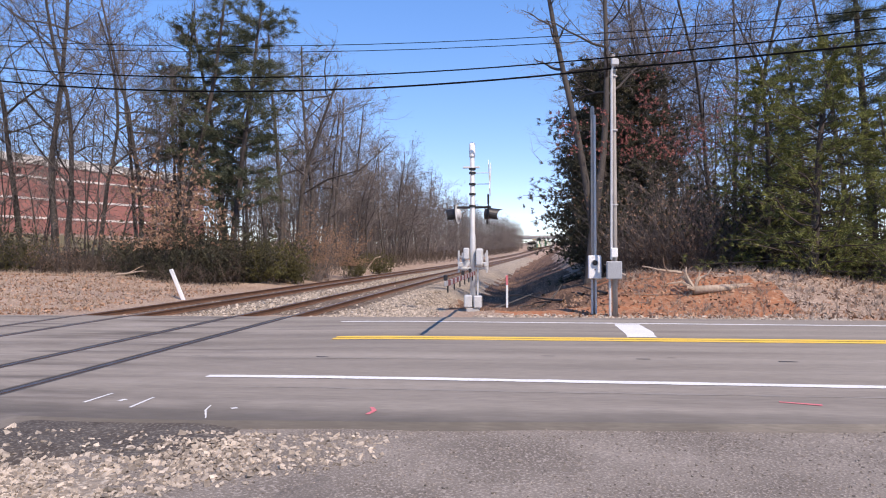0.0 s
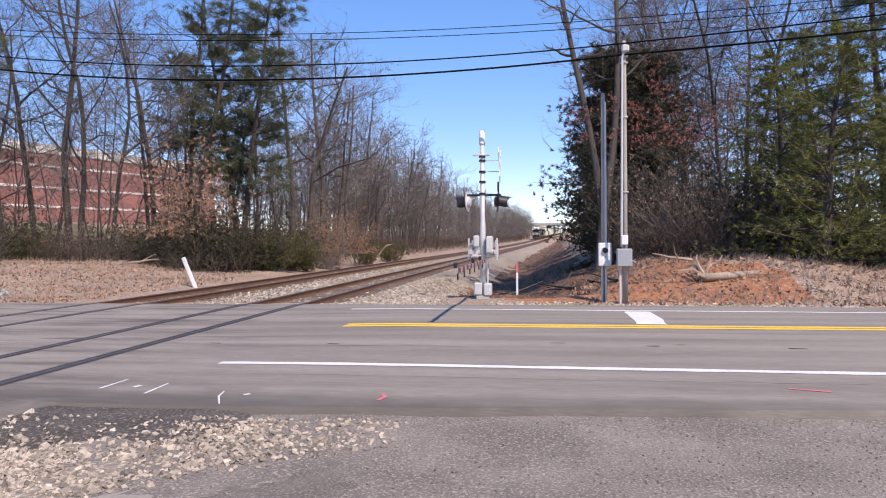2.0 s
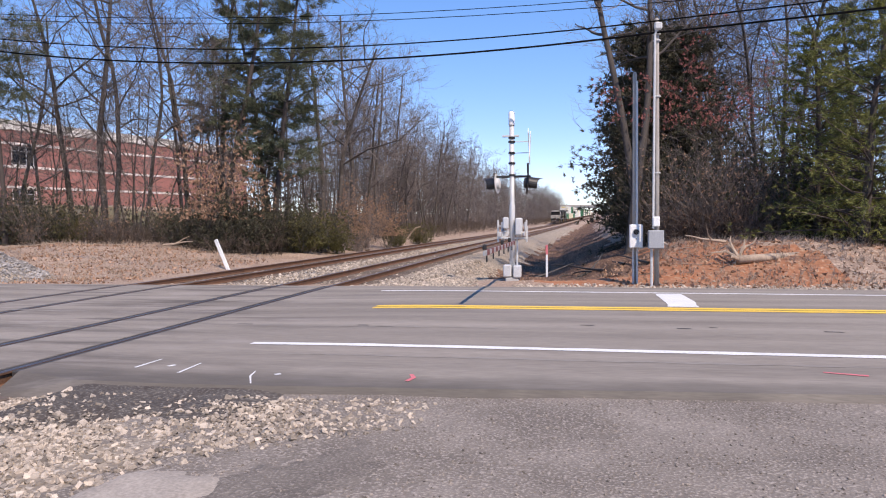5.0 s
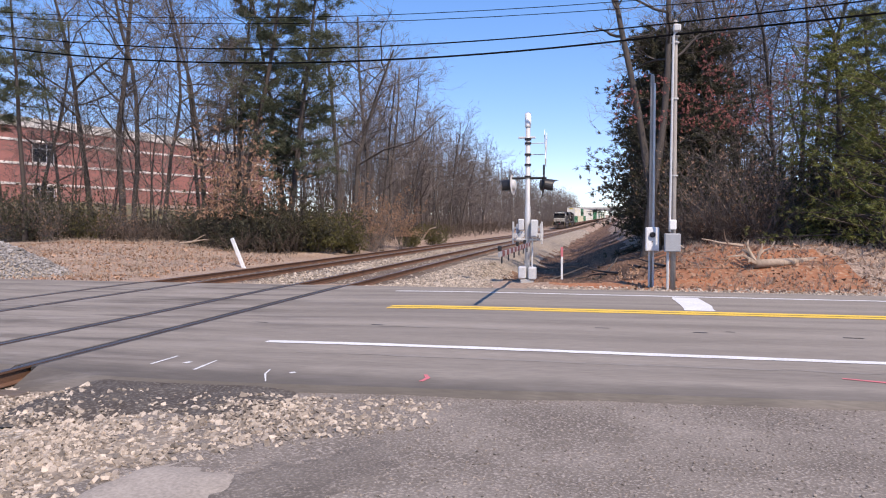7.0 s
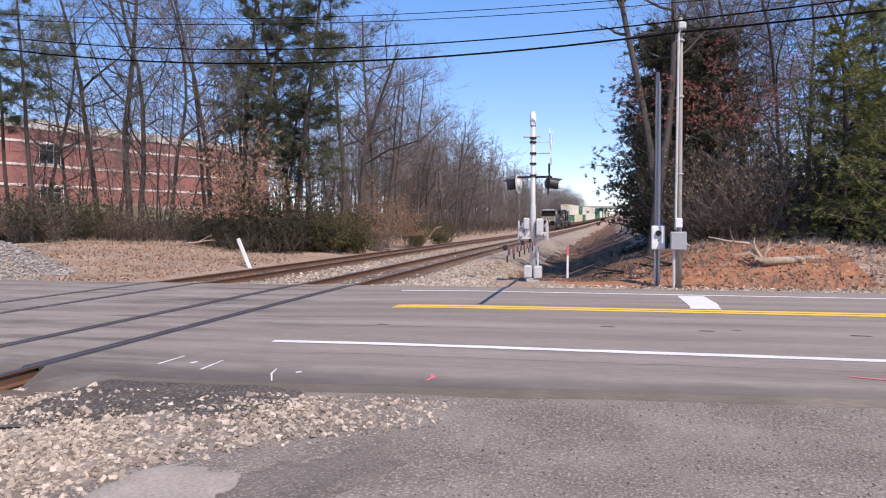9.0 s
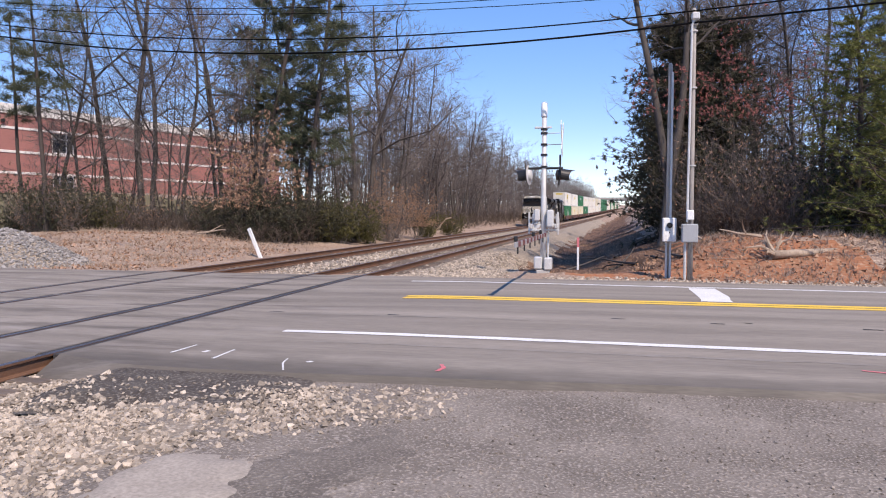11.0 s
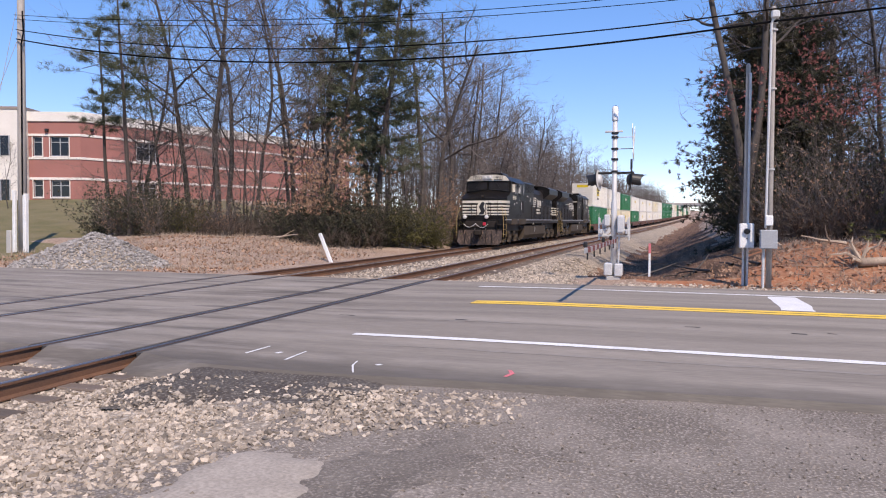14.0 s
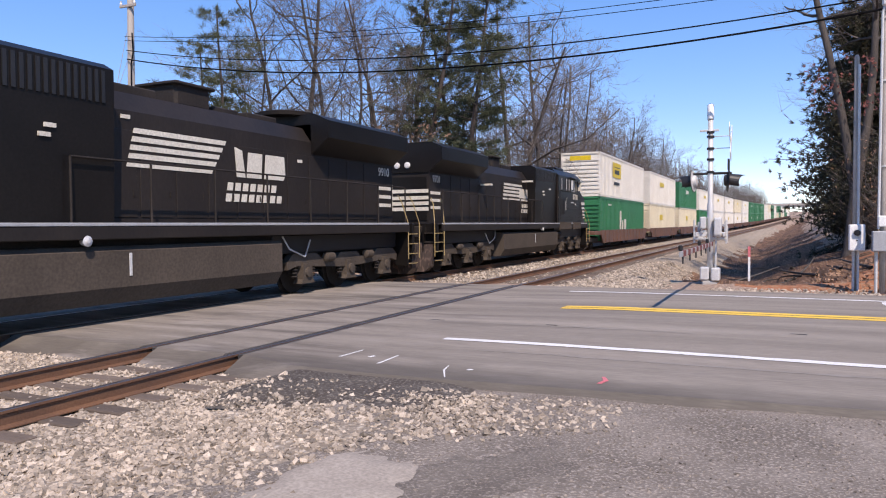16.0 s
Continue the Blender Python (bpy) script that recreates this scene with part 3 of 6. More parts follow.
def build_ballast():
    g = sheet(-16.5, -2.6, 18.5, 118.5, 0.5, 0.0, bed_height, follow=True)
    ob = part("ballast_bed", g, M["ballast"], smooth=True)
    tagged(ob, "pale crushed-stone ballast bed under the tracks", "ballast", kind="structure")
    g = sheet(-15.5, -2.6, 118.5, 900, 4.0, 0.0, bed_height, follow=True)
    tagged(part("ballast_bed", g, M["ballast"], smooth=True), "distant pale ballast bed under the tracks", "ballast", kind="structure")

    def near_bed(x, y):
        return -0.19 + 0.03 * bumpy(x, y, 2.0, 1.0) + 0.115 * smooth_step(-5.4, -3.6, x)
    g = sheet(-22, -3.2, -12, 6.9, 0.4, 0.0, near_bed, 0.35)
    tagged(part("ballast_bed", g, M["ballast"], smooth=True), "pale crushed-stone ballast beside the crossing", "ballast", kind="structure")
    apron = sheet(-5.9, -1.6, 5.3, 7.3, 0.1, 0.0, apron_height, 0.2)
    tagged(part("broken_apron", apron, M["asphalt_dark"], smooth=True), "crumbling dark asphalt apron at the road's edge", "asphalt", kind="structure")
    patch = sheet(-3.2, -2.15, 2.9, 4.8, 0.07, 0.0, lambda x, y: -0.044 + 0.012 * bumpy(x, y, 1.1, 7.0) - 0.05 * smooth_step(0.55, 1.0, math.hypot((x + 2.68) / 0.56, (y - 3.9) / 0.98) + 0.35 * bumpy(x, y, 2.1, 4.0) + 0.15 * bumpy(x, y, 7.0, 4.0)), 0.12)
    tagged(part("pale_patch", patch, M["pale_lot"], smooth=True), "smooth pale patch of packed stone dust", "gravel", kind="structure")
    dark = sheet(-2.5, -0.6, 2.2, 5.9, 0.08, 0.0, lambda x, y: -0.066 + 0.02 * bumpy(x, y, 0.8, 7.0) + 0.006 * bumpy(x, y, 9.0, 2.0) - 0.03 * smooth_step(0.45, 1.0, math.hypot((x + 1.95 - 0.28 * (y - 4.2)) / 0.75, (y - 4.2) / 1.7) + 0.45 * bumpy(x, y, 1.7, 14.0) + 0.3 * bumpy(x, y, 6.0, 14.0)), 0.1)
    tagged(part("dark_patch", dark, M["dark_lot"], smooth=True), "dark patch of oily broken asphalt in the lot", "asphalt", kind="structure")
    lot = sheet(-3.9, 40, -12, 7.5, 0.35, 0.012, lambda x, y: -0.085 + 0.02 * bumpy(x, y, 0.8, 7.0), 0.3)
    tagged(part("gravel_lot", lot, M["lot"], smooth=True), "packed dark grey gravel lot beside the road", "gravel", kind="structure")


build_ground()
build_road()
build_tracks()
build_ballast()


# ---- trees ----
def limb(g, p, d, length, r, steps, wob, up, rng, sides):
    """One bent, tapering branch. Returns its points with their radii."""
    pts, p, d = [(p.copy(), r)], p.copy(), d.copy()
    for k in range(steps):
        d = (d + Vector((rng.gauss(0, wob), rng.gauss(0, wob), rng.gauss(0, wob) + up))).normalized()
        q = p + d * (length / steps)
        r2 = r * (1 - 0.72 * (k + 1) / steps)
        g.tube(p, q, pts[-1][1], r2, sides, False)
        p = q
        pts.append((p.copy(), r2))
    return pts, d


def bare_tree(seed, height, trunk_r, fork=0.35, spread=0.8, mains=14, subs=7, twigs=6, fine=6, lean=(0, 0), bow=0.07, reach=0.40):
    """Trunk and limbs, and a cloud of fine twigs, of a leafless tree."""
    rng = random.Random(seed)
    wood, tw = Geo(), Geo()
    wood.tube((0, 0, -0.3), (0, 0, 0.25), trunk_r * 1.6, trunk_r, 8, False)
    trunk, _ = limb(wood, Vector((0, 0, 0.2)), Vector((lean[0], lean[1], 1)).normalized(), height * 0.95, trunk_r, 9, bow, 0.03, rng, 7)
    for m in range(mains):
        t = fork + (0.97 - fork) * (m + rng.random()) / mains
        i = min(len(trunk) - 2, int(t * 9))
        a, b = trunk[i][0], trunk[i + 1][0]
        p, r = a.lerp(b, t * 9 - i), trunk[i][1] * rng.uniform(0.3, 0.62)
        az = m * 2.4 + rng.uniform(-0.7, 0.7)
        d = Vector((math.cos(az) * spread, math.sin(az) * spread, rng.uniform(0.1, 0.95))).normalized()
        ml = height * (reach - 0.22 * t) * rng.uniform(0.7, 1.35)
        main, _ = limb(wood, p, d, ml, max(r, 0.02), 6, 0.2, 0.06, rng, 5)
        for k in range(subs):
            q, rr = main[1 + k * 5 // subs]
            nd = (d + Vector((rng.gauss(0, 0.8), rng.gauss(0, 0.8), rng.gauss(0.1, 0.55)))).normalized()
            sub, _ = limb(tw, q, nd, ml * rng.uniform(0.28, 0.62), max(rr * 0.5, 0.012), 3, 0.22, 0.06, rng, 3)
            for w in range(twigs):
                q2, r2 = sub[1 + w % 3]
                td = (nd + Vector((rng.gauss(0, 0.8), rng.gauss(0, 0.8), rng.gauss(0.2, 0.55)))).normalized()
                tl = ml * rng.uniform(0.12, 0.28)
                tw.spike(q2, q2 + td * tl, max(r2 * 0.5, 0.0105))
                for _v in range(fine):
                    fd = (td + Vector((rng.gauss(0, 0.8), rng.gauss(0, 0.8), rng.gauss(0.2, 0.5)))).normalized()
                    q3 = q2 + td * tl * rng.uniform(0.15, 0.9)
                    tw.spike(q3, q3 + fd * tl * rng.uniform(0.4, 1.0), 0.0085)
    return wood, tw


def tuft(g, p, d, size, rng, blades=9, width=0.1, spreadk=0.8):
    """A spray of narrow blades round the direction d."""
    for _ in range(blades):
        v = (d + Vector((rng.gauss(0, spreadk), rng.gauss(0, spreadk), rng.gauss(0.05, spreadk)))).normalized()
        w = v.orthogonal().normalized()
        w.rotate(Matrix.Rotation(rng.uniform(0, 6.28), 3, v))
        s = size * rng.uniform(0.6, 1.2)
        a = p + Vector((rng.gauss(0, 0.3), rng.gauss(0, 0.3), rng.gauss(0, 0.3))) * size * 0.5
        n = len(g.v)
        g.v += [tuple(a - w * s * width), tuple(a + w * s * width), tuple(a + v * s)]
        g.f.append((n, n + 1, n + 2))
        g.mi.append(0)


def evergreen(seed, height, reach, start=0.3, whorls=26, arms=6, tufts=9, size=0.38, trunk_r=0.22, lean=(0, 0), shape=0.6, rise_up=0.1, blades=11, gap=0.15, width=0.075, inner=0.4, flat=0.4, loose=0.13, low=0.45):
    """Trunk with limbs, and needle sprays in flattened clumps towards the ends of the limbs."""
    rng = random.Random(seed)
    wood, leaf = Geo(), Geo()
    trunk, _ = limb(wood, Vector((0, 0, -0.3)), Vector((lean[0], lean[1], 1)).normalized(), height, trunk_r, 9, 0.035, 0.02, rng, 7)
    for k in range(whorls):
        t = start + (0.985 - start) * (k + rng.random() * 0.7) / whorls
        i = min(8, int(t * 9))
        p = trunk[i][0].lerp(trunk[i + 1][0], t * 9 - i)
        u = (t - start) / (1 - start)
        size_here = reach * (min(1.0, (low + u * 2.2)) * (1 - u) ** shape + 0.10) * rng.uniform(0.7, 1.15)
        for a in range(arms):
            if rng.random() < gap:
                continue
            az = a * 6.283 / arms + k * 1.1 + rng.uniform(-0.5, 0.5)
            ln = size_here * rng.uniform(0.35, 1.35)
            d = Vector((math.cos(az), math.sin(az), rise_up + rng.uniform(-0.25, 0.3))).normalized()
            arm, dd = limb(wood, p, d, ln, max(0.012, trunk[i][1] * 0.26), 3, 0.14, 0.05, rng, 4)
            for q in range(tufts):
                f = inner + (1 - inner) * (q + rng.random()) / tufts
                j = min(2, int(f * 3))
                c = arm[j][0].lerp(arm[j + 1][0], f * 3 - j)
                off = Vector((rng.gauss(0, 1), rng.gauss(0, 1), rng.gauss(0.1, flat))) * loose * ln * f
                tuft(leaf, c + off, dd, size, rng, blades, width)
    for _ in range(10):
        tuft(leaf, trunk[-1][0] + Vector((0, 0, rng.uniform(-0.5, 0.1))), Vector((0, 0, 1)), size, rng, blades, width)
    return wood, leaf


def shrub(seed, height, reach, stems=14, tufts=16, size=0.2, blades=5, leaf_from=0.1, wide=0.6, thick=0.03):
    rng = random.Random(seed)
    wood, leaf = Geo(), Geo()
    for s in range(stems):
        az = rng.uniform(0, 6.28)
        d = Vector((math.cos(az) * wide, math.sin(az) * wide, rng.uniform(0.6, 1.4))).normalized()
        p = Vector((rng.gauss(0, 0.3), rng.gauss(0, 0.3), -0.15)) * reach * 0.6
        p.z = -0.15
        ln = height * rng.uniform(0.6, 1.15)
        stem, dd = limb(wood, p, d, ln, thick, 4, 0.16, 0.03, rng, 4)
        for q in range(5):
            b, _ = limb(wood, stem[1 + q % 4][0], (d + Vector((rng.gauss(0, 0.7), rng.gauss(0, 0.7), rng.gauss(0, 0.5)))).normalized(), ln * 0.4, thick * 0.4, 3, 0.2, 0.02, rng, 3)
            for w in range(tufts // 5 + 1):
                c = b[1 + w % 3][0] + Vector((rng.gauss(0, 1), rng.gauss(0, 1), rng.gauss(0, 1))) * 0.22
                if c.z > leaf_from:
                    tuft(leaf, c, dd, size, rng, blades * 2, 0.2, 1.2)
    return wood, leaf


def make_kind(name, geos, mats, names, label, category, group):
    """A first specimen, from which the others are copied."""
    t = thing(name, pose(0, 0, 0), label, category, group)
    for g, m, n in zip(geos, mats, names):
        part(n, g, M[m], t, smooth=(n == "trunk"))
    return t


def plant(kind, x, y, s=1.0, turn=0.0, label=""):
    """Sets a specimen, or a copy of it, on the ground."""
    m = pose(x, y, land(x, y) - 0.05, 0, 0, turn) @ Matrix.Scale(s, 4)
    if not kind.get("planted"):
        kind["planted"] = 1
        kind.matrix_basis = m
        ob = kind
    else:
        ob = copy_thing(kind, m)
    if label:
        ob["label"] = label
    return ob


BARE = []
for k, (h, r, f, sp, mn) in enumerate(((17, 0.19, 0.30, 0.8, 15), (16, 0.15, 0.22, 0.7, 15), (15, 0.14, 0.3, 0.95, 13), (14, 0.12, 0.2, 0.75, 14), (18, 0.21, 0.36, 0.85, 14))):
    BARE.append(make_kind("bare_tree", bare_tree(10 + k, h, r, f, sp, mn, 7, 5, 4), ("bark", "twig"), ("trunk", "crown"), "tall leafless grey-brown tree at the edge of the woods", "tree", "bare trees along the railway"))
THIN = []
for k in range(3):
    THIN.append(make_kind("bare_tree", bare_tree(40 + k, 11 + k, 0.075, 0.12, 0.75, 11, 5, 4, 3, bow=0.1, reach=0.42), ("bark", "twig"), ("trunk", "crown"), "slim leafless young tree among dense grey woods", "tree", "slim trees in the woods"))

# first row beside the building
for k, (x, y, i, s, a) in enumerate(((-29.3, 38.4, 0, 1.0, 20), (-26.9, 37.9, 4, 1.05, 80), (-25.2, 36.6, 1, 1.12, 140), (-24.6, 38.5, 2, 1.0, 200), (-23.5, 40.5, 3, 1.1, 10), (-22.4, 39.6, 1, 0.95, 70), (-21.6, 42.0, 0, 0.95, 130), (-19.6, 44, 2, 1.0, 300), (-31.5, 36.5, 2, 0.9, 250), (-33.2, 40.5, 3, 0.9, 30))):
    plant(BARE[i], x, y, s, a)
for x, y, i, s, a in ((-27.9, 35.2, 0, 0.75, 10), (-23.0, 35.6, 1, 0.8, 60), (-20.6, 37.3, 2, 0.75, 100), (-30.6, 34.2, 1, 0.7, 160), (-29.0, 36.8, 2, 0.85, 40), (-26.2, 35.6, 0, 0.8, 220), (-24.2, 37.0, 2, 0.9, 300), (-22.2, 36.4, 0, 0.85, 120), (-19.8, 38.6, 1, 0.95, 20), (-18.2, 40.4, 2, 1.0, 70), (-16.4, 43.0, 0, 1.0, 10), (-14.9, 44.6, 1, 0.95, 200), (-17.2, 45.4, 2, 1.05, 260), (-31.8, 35.2, 0, 0.8, 330), (-28.6, 39.6, 1, 1.15, 90), (-26.0, 39.4, 2, 1.2, 10), (-23.9, 39.2, 0, 1.15, 250), (-22.8, 41.4, 2, 1.15, 180), (-20.9, 40.2, 1, 1.1, 330), (-30.2, 37.8, 0, 1.05, 200), (-27.2, 36.9, 1, 0.95, 300), (-25.6, 38.2, 0, 1.1, 45), (-33.0, 38.0, 2, 1.1, 75), (-19.0, 43.6, 0, 1.15, 15)):
    plant(THIN[i], x, y, s, a)
rng = random.Random(15)
for _ in range(16):
    plant(rng.choice(THIN), rng.uniform(-33, -21), rng.uniform(50, 78), rng.uniform(0.9, 1.2), rng.uniform(0, 360))
# along the track
dead = make_kind("bare_tree", bare_tree(77, 14.6, 0.22, 0.38, 0.95, 12, 5, 4, 3, (0.02, 0), 0.08, 0.5), ("bark", "twig"), ("trunk", "crown"), "gnarled leafless tree with a broken sparse crown", "tree", "bare trees along the railway")
plant(dead, -16.2, 48.5)
plant(THIN[0], -52.3, 45.2, 0.75, 20, "small pale leafless tree on the lawn before the office")
rng = random.Random(5)
for y in np.arange(50, 128, 4.6):
    plant(rng.choice(BARE), -17.0 + bend(y) - rng.uniform(0, 3.5), y + rng.uniform(-1.5, 1.5), rng.uniform(0.78, 1.0), rng.uniform(0, 360))
for _ in range(64):
    y = rng.uniform(44, 150)
    plant(rng.choice(THIN), -18.0 + bend(y) - rng.uniform(0, 10) * (0.5 if y < 60 else 1), y, rng.uniform(0.85, 1.2), rng.uniform(0, 360))
for _ in range(36):
    y = rng.uniform(130, 400)
    plant(rng.choice(THIN), -17.5 + bend(y) - rng.uniform(0, 9), y, rng.uniform(1.0, 1.3), rng.uniform(0, 360))
# behind the clay bank
for x, y, i, s, a in ((7.0, 34.5, 3, 0.82, 10), (9.0, 36.2, 3, 0.95, 100), (10.8, 38.0, 1, 0.9, 200), (6.0, 37.5, 3, 0.95, 290), (8.0, 39.5, 2, 0.95, 330), (13.5, 37, 3, 0.95, 40), (8.3, 42, 1, 0.95, 60), (11.6, 42, 3, 1.05, 130), (16.5, 39, 1, 0.95, 350), (20, 36, 2, 0.95, 220)):
    plant(BARE[i], x, y, s, a)
for _ in range(26):
    x = rng.uniform(4.6, 24)
    plant(rng.choice(THIN), x, rng.uniform(31, 36) + 0.4 * max(0, x - 10) + rng.uniform(0, 7), rng.uniform(0.55, 1.0), rng.uniform(0, 360))
for y, o, k in ((42, 7.5, 0), (47, 8.5, 1), (52, 7.2, 2), (58, 9, 3), (64, 7.6, 4), (71, 8.2, 0), (80, 7.4, 1), (90, 8.4, 2), (101, 7.6, 3)):
    plant(BARE[k], o + bend(y), y, 0.95, 40 * k)
for _ in range(24):
    y = rng.uniform(45, 220)
    plant(rng.choice(THIN), 6.5 + bend(y) + rng.uniform(0, 12), y, rng.uniform(0.8, 1.15), rng.uniform(0, 360))
# the two big trees by the service poles, with broken limbs
big = make_kind("bare_tree", bare_tree(92, 17.5, 0.19, 0.5, 0.8, 13, 4, 4, 3, (-0.085, 0), 0.03, 0.22), ("bark", "twig"), ("trunk", "crown"), "big leaning leafless tree with broken limbs above the ditch", "tree", "big trees by the poles")
plant(big, 2.95, 31.0, 1.0, 0)
big2 = make_kind("bare_tree", bare_tree(97, 17.0, 0.19, 0.45, 0.75, 13, 4, 4, 3, (0.07, 0), 0.04, 0.3), ("bark", "twig"), ("trunk", "crown"), "big upright leafless tree rising behind the service poles", "tree", "big trees by the poles")
plant(big2, 2.45, 30.4, 1.0, 0)

# evergreens
pine = make_kind("pine_tree", evergreen(3, 17.0, 2.7, 0.4, 17, 5, 13, 0.33, 0.2, (0.08, 0.0), 0.4, 0.15, 16, 0.3, 0.03), ("pine_bark", "needle"), ("trunk", "foliage"), "tall dark green pine with clumped needles and bare lower trunk", "tree", "pines")
plant(pine, -19.6, 38.3)
dense = make_kind("pine_tree", evergreen(8, 16.6, 3.6, 0.26, 24, 5, 22, 0.36, 0.21, (0.03, 0), 0.25, 0.05, 16, 0.28, 0.045), ("pine_bark", "needle"), ("trunk", "foliage"), "dark layered evergreen with open ragged limbs", "tree", "pines")
plant(dense, -16.7, 38.4)
plant(dense, -17.9, 41.2, 0.95, 120)
sparse = make_kind("pine_tree", evergreen(14, 14.0, 3.0, 0.5, 11, 5, 20, 0.36, 0.15, (-0.05, 0.02), 0.3, 0.12, 17, 0.25, 0.028, 0.45, 0.3, 0.17), ("pine_bark", "needle"), ("trunk", "foliage"), "slender pine with open layered needle clumps", "tree", "pines")
plant(sparse, -28.2, 31.8, 0.98, 0)
plant(sparse, -32.0, 34.5, 0.9, 40)
plant(sparse, -21.0, 40.5, 0.92, 310)
ever = make_kind("evergreen_tree", evergreen(21, 10.2, 2.8, 0.05, 28, 7, 20, 0.21, 0.2, (-0.02, 0), 0.32, -0.05, 13, 0.12, 0.10, 0.12, 0.5, 0.08, 0.7), ("pine_bark", "shade_green"), ("trunk", "foliage"), "dark bushy evergreen overhanging the ditch", "tree", "dark evergreens by the ditch")
plant(ever, 3.5, 33.6, 1.0, 0)
plant(ever, 3.7, 36.6, 1.05, 70)
plant(ever, 4.4, 41.0, 1.05, 140)
plant(ever, 5.0, 34.6, 0.95, 200)
plant(ever, 4.9, 47.0, 0.95, 260)
plant(ever, 5.8, 55.0, 0.95, 20)
plant(ever, 6.8, 65.0, 1.05, 80)
plant(ever, 7.6, 76.0, 1.1, 160)
plant(ever, 5.6, 40.0, 1.1, 160)
cedar = make_kind("cedar_tree", evergreen(31, 10.0, 3.1, 0.02, 26, 8, 25, 0.17, 0.2, (0, 0), 0.38, 0.08, 12, 0.24, 0.075, 0.4, 0.35, 0.13, 0.9), ("pine_bark", "cedar"), ("trunk", "foliage"), "bushy yellow-green cedar reaching down to the ground", "tree", "cedars above the clay bank")
plant(cedar, 9.7, 25.9, 0.85, 0)
plant(cedar, 12.3, 25.3, 0.74, 130)
plant(cedar, 9.4, 29.6, 0.98, 220)
plant(cedar, 15.6, 28.0, 0.95, 300)
tallp = make_kind("pine_tree", evergreen(35, 13.5, 3.2, 0.12, 24, 6, 17, 0.3, 0.22, (0.01, 0), 0.42, 0.1, 16, 0.2, 0.035), ("pine_bark", "needle"), ("trunk", "foliage"), "tall green pine behind the cedars", "tree", "pines")
plant(tallp, 13.6, 30.2, 1.0, 30)
plant(tallp, 11.6, 31.5, 0.8, 250)
plant(tallp, 17.5, 31.0, 0.95, 150)

# shrubs
sh_b = make_kind("shrub", shrub(51, 4.4, 1.5, 20, 60, 0.14, 4, 1.5, 0.5, 0.02), ("bark", "brown_leaf"), ("branchwork", "foliage"), "shrub holding dry brown leaves", "shrub", "brown-leaved shrubs")
for x, y, s, a in ((-18.6, 35.2, 1.12, 0), (-13.4, 52.0, 0.6, 90), (-14.6, 47.0, 0.7, 40)):
    plant(sh_b, x, y, s, a)
sh_d = make_kind("shrub", shrub(55, 2.6, 2.0, 40, 20, 0.12, 4, 0.05, 0.9, 0.014), ("bark", "shade_green"), ("branchwork", "foliage"), "dark evergreen shrub at the foot of the trees", "shrub", "dark shrubs")
for x, y, s, a in ((-18.6, 35.6, 1.15, 0), (-17.2, 35.9, 0.8, 60), (-20.9, 35.8, 0.6, 110), (-17.8, 34.8, 0.55, 220), (-16.5, 38.4, 1.0, 20), (-17.6, 37.0, 1.15, 300), (-15.4, 42.5, 0.9, 80), (-25.4, 36.6, 0.6, 250), (10.2, 32.0, 1.2, 90), (8.0, 31.8, 1.1, 20), (5.2, 31.4, 1.0, 0), (-28.2, 32.6, 0.9, 200), (-26.8, 34.0, 0.75, 240), (7.0, 30.5, 0.8, 50), (8.6, 30.2, 0.9, 150), (-15.6, 38.8, 0.7, 250), (-22.6, 36.4, 0.6, 30), (-29.4, 33.6, 1.0, 310), (-27.8, 35.6, 0.75, 80), (-31.4, 33.0, 0.8, 10), (-19.8, 34.6, 0.7, 170), (9.6, 33.6, 1.3, 200), (6.2, 32.6, 1.1, 260), (11.4, 31.0, 1.0, 330), (3.4, 33.0, 1.1, 120), (3.8, 37.0, 1.2, 20), (4.6, 44.0, 1.2, 210)):
    plant(sh_d, x, y, s, a)
sh_g = make_kind("shrub", shrub(57, 2.8, 1.5, 22, 40, 0.15, 5, 0.1, 0.6, 0.018), ("twig", "shrub_leaf"), ("branchwork", "foliage"), "yellow-green shrub beside the track", "shrub", "green shrubs")
for x, y, s, a in ((-14.9, 39.0, 0.85, 0), (-15.6, 40.6, 0.9, 100), (-14.4, 42.6, 0.7, 200), (-13.6, 56.0, 0.7, 40), (-13.4, 64.0, 0.8, 140), (-26.0, 34.2, 0.7, 60)):
    plant(sh_g, x, y, s, a)
sh_r = make_kind("shrub_tree", shrub(59, 6.8, 1.7, 26, 110, 0.11, 5, 5.2, 0.42, 0.022), ("bark", "red_leaf"), ("branchwork", "foliage"), "small tree with reddish buds in its crown", "tree", "")
plant(sh_r, 5.9, 30.6, 0.90, 0)
sh_v = make_kind("shrub", shrub(63, 4.6, 1.4, 60, 3, 0.12, 2, 0.1, 0.5, 0.013), ("twig", "brown_leaf"), ("branchwork", "foliage"), "tangle of leafless vines and stems", "shrub", "vine tangles")
for x, y, s, a in ((5.4, 29.6, 0.9, 0), (6.6, 29.2, 0.8, 100), (7.6, 30.0, 1.0, 40), (8.2, 31.5, 1.0, 200), (4.2, 30.4, 0.9, 10), (-21.6, 36.2, 0.8, 100), (-29.0, 32.0, 0.75, 60), (-27.4, 32.6, 0.7, 150), (-30.2, 33.0, 0.85, 240), (-25.4, 34.0, 0.6, 20), (-24.4, 35.2, 0.8, 0), (-14.0, 46.0, 0.8, 50), (-14.6, 50.0, 0.9, 90)):
    plant(sh_v, x, y, s, a)


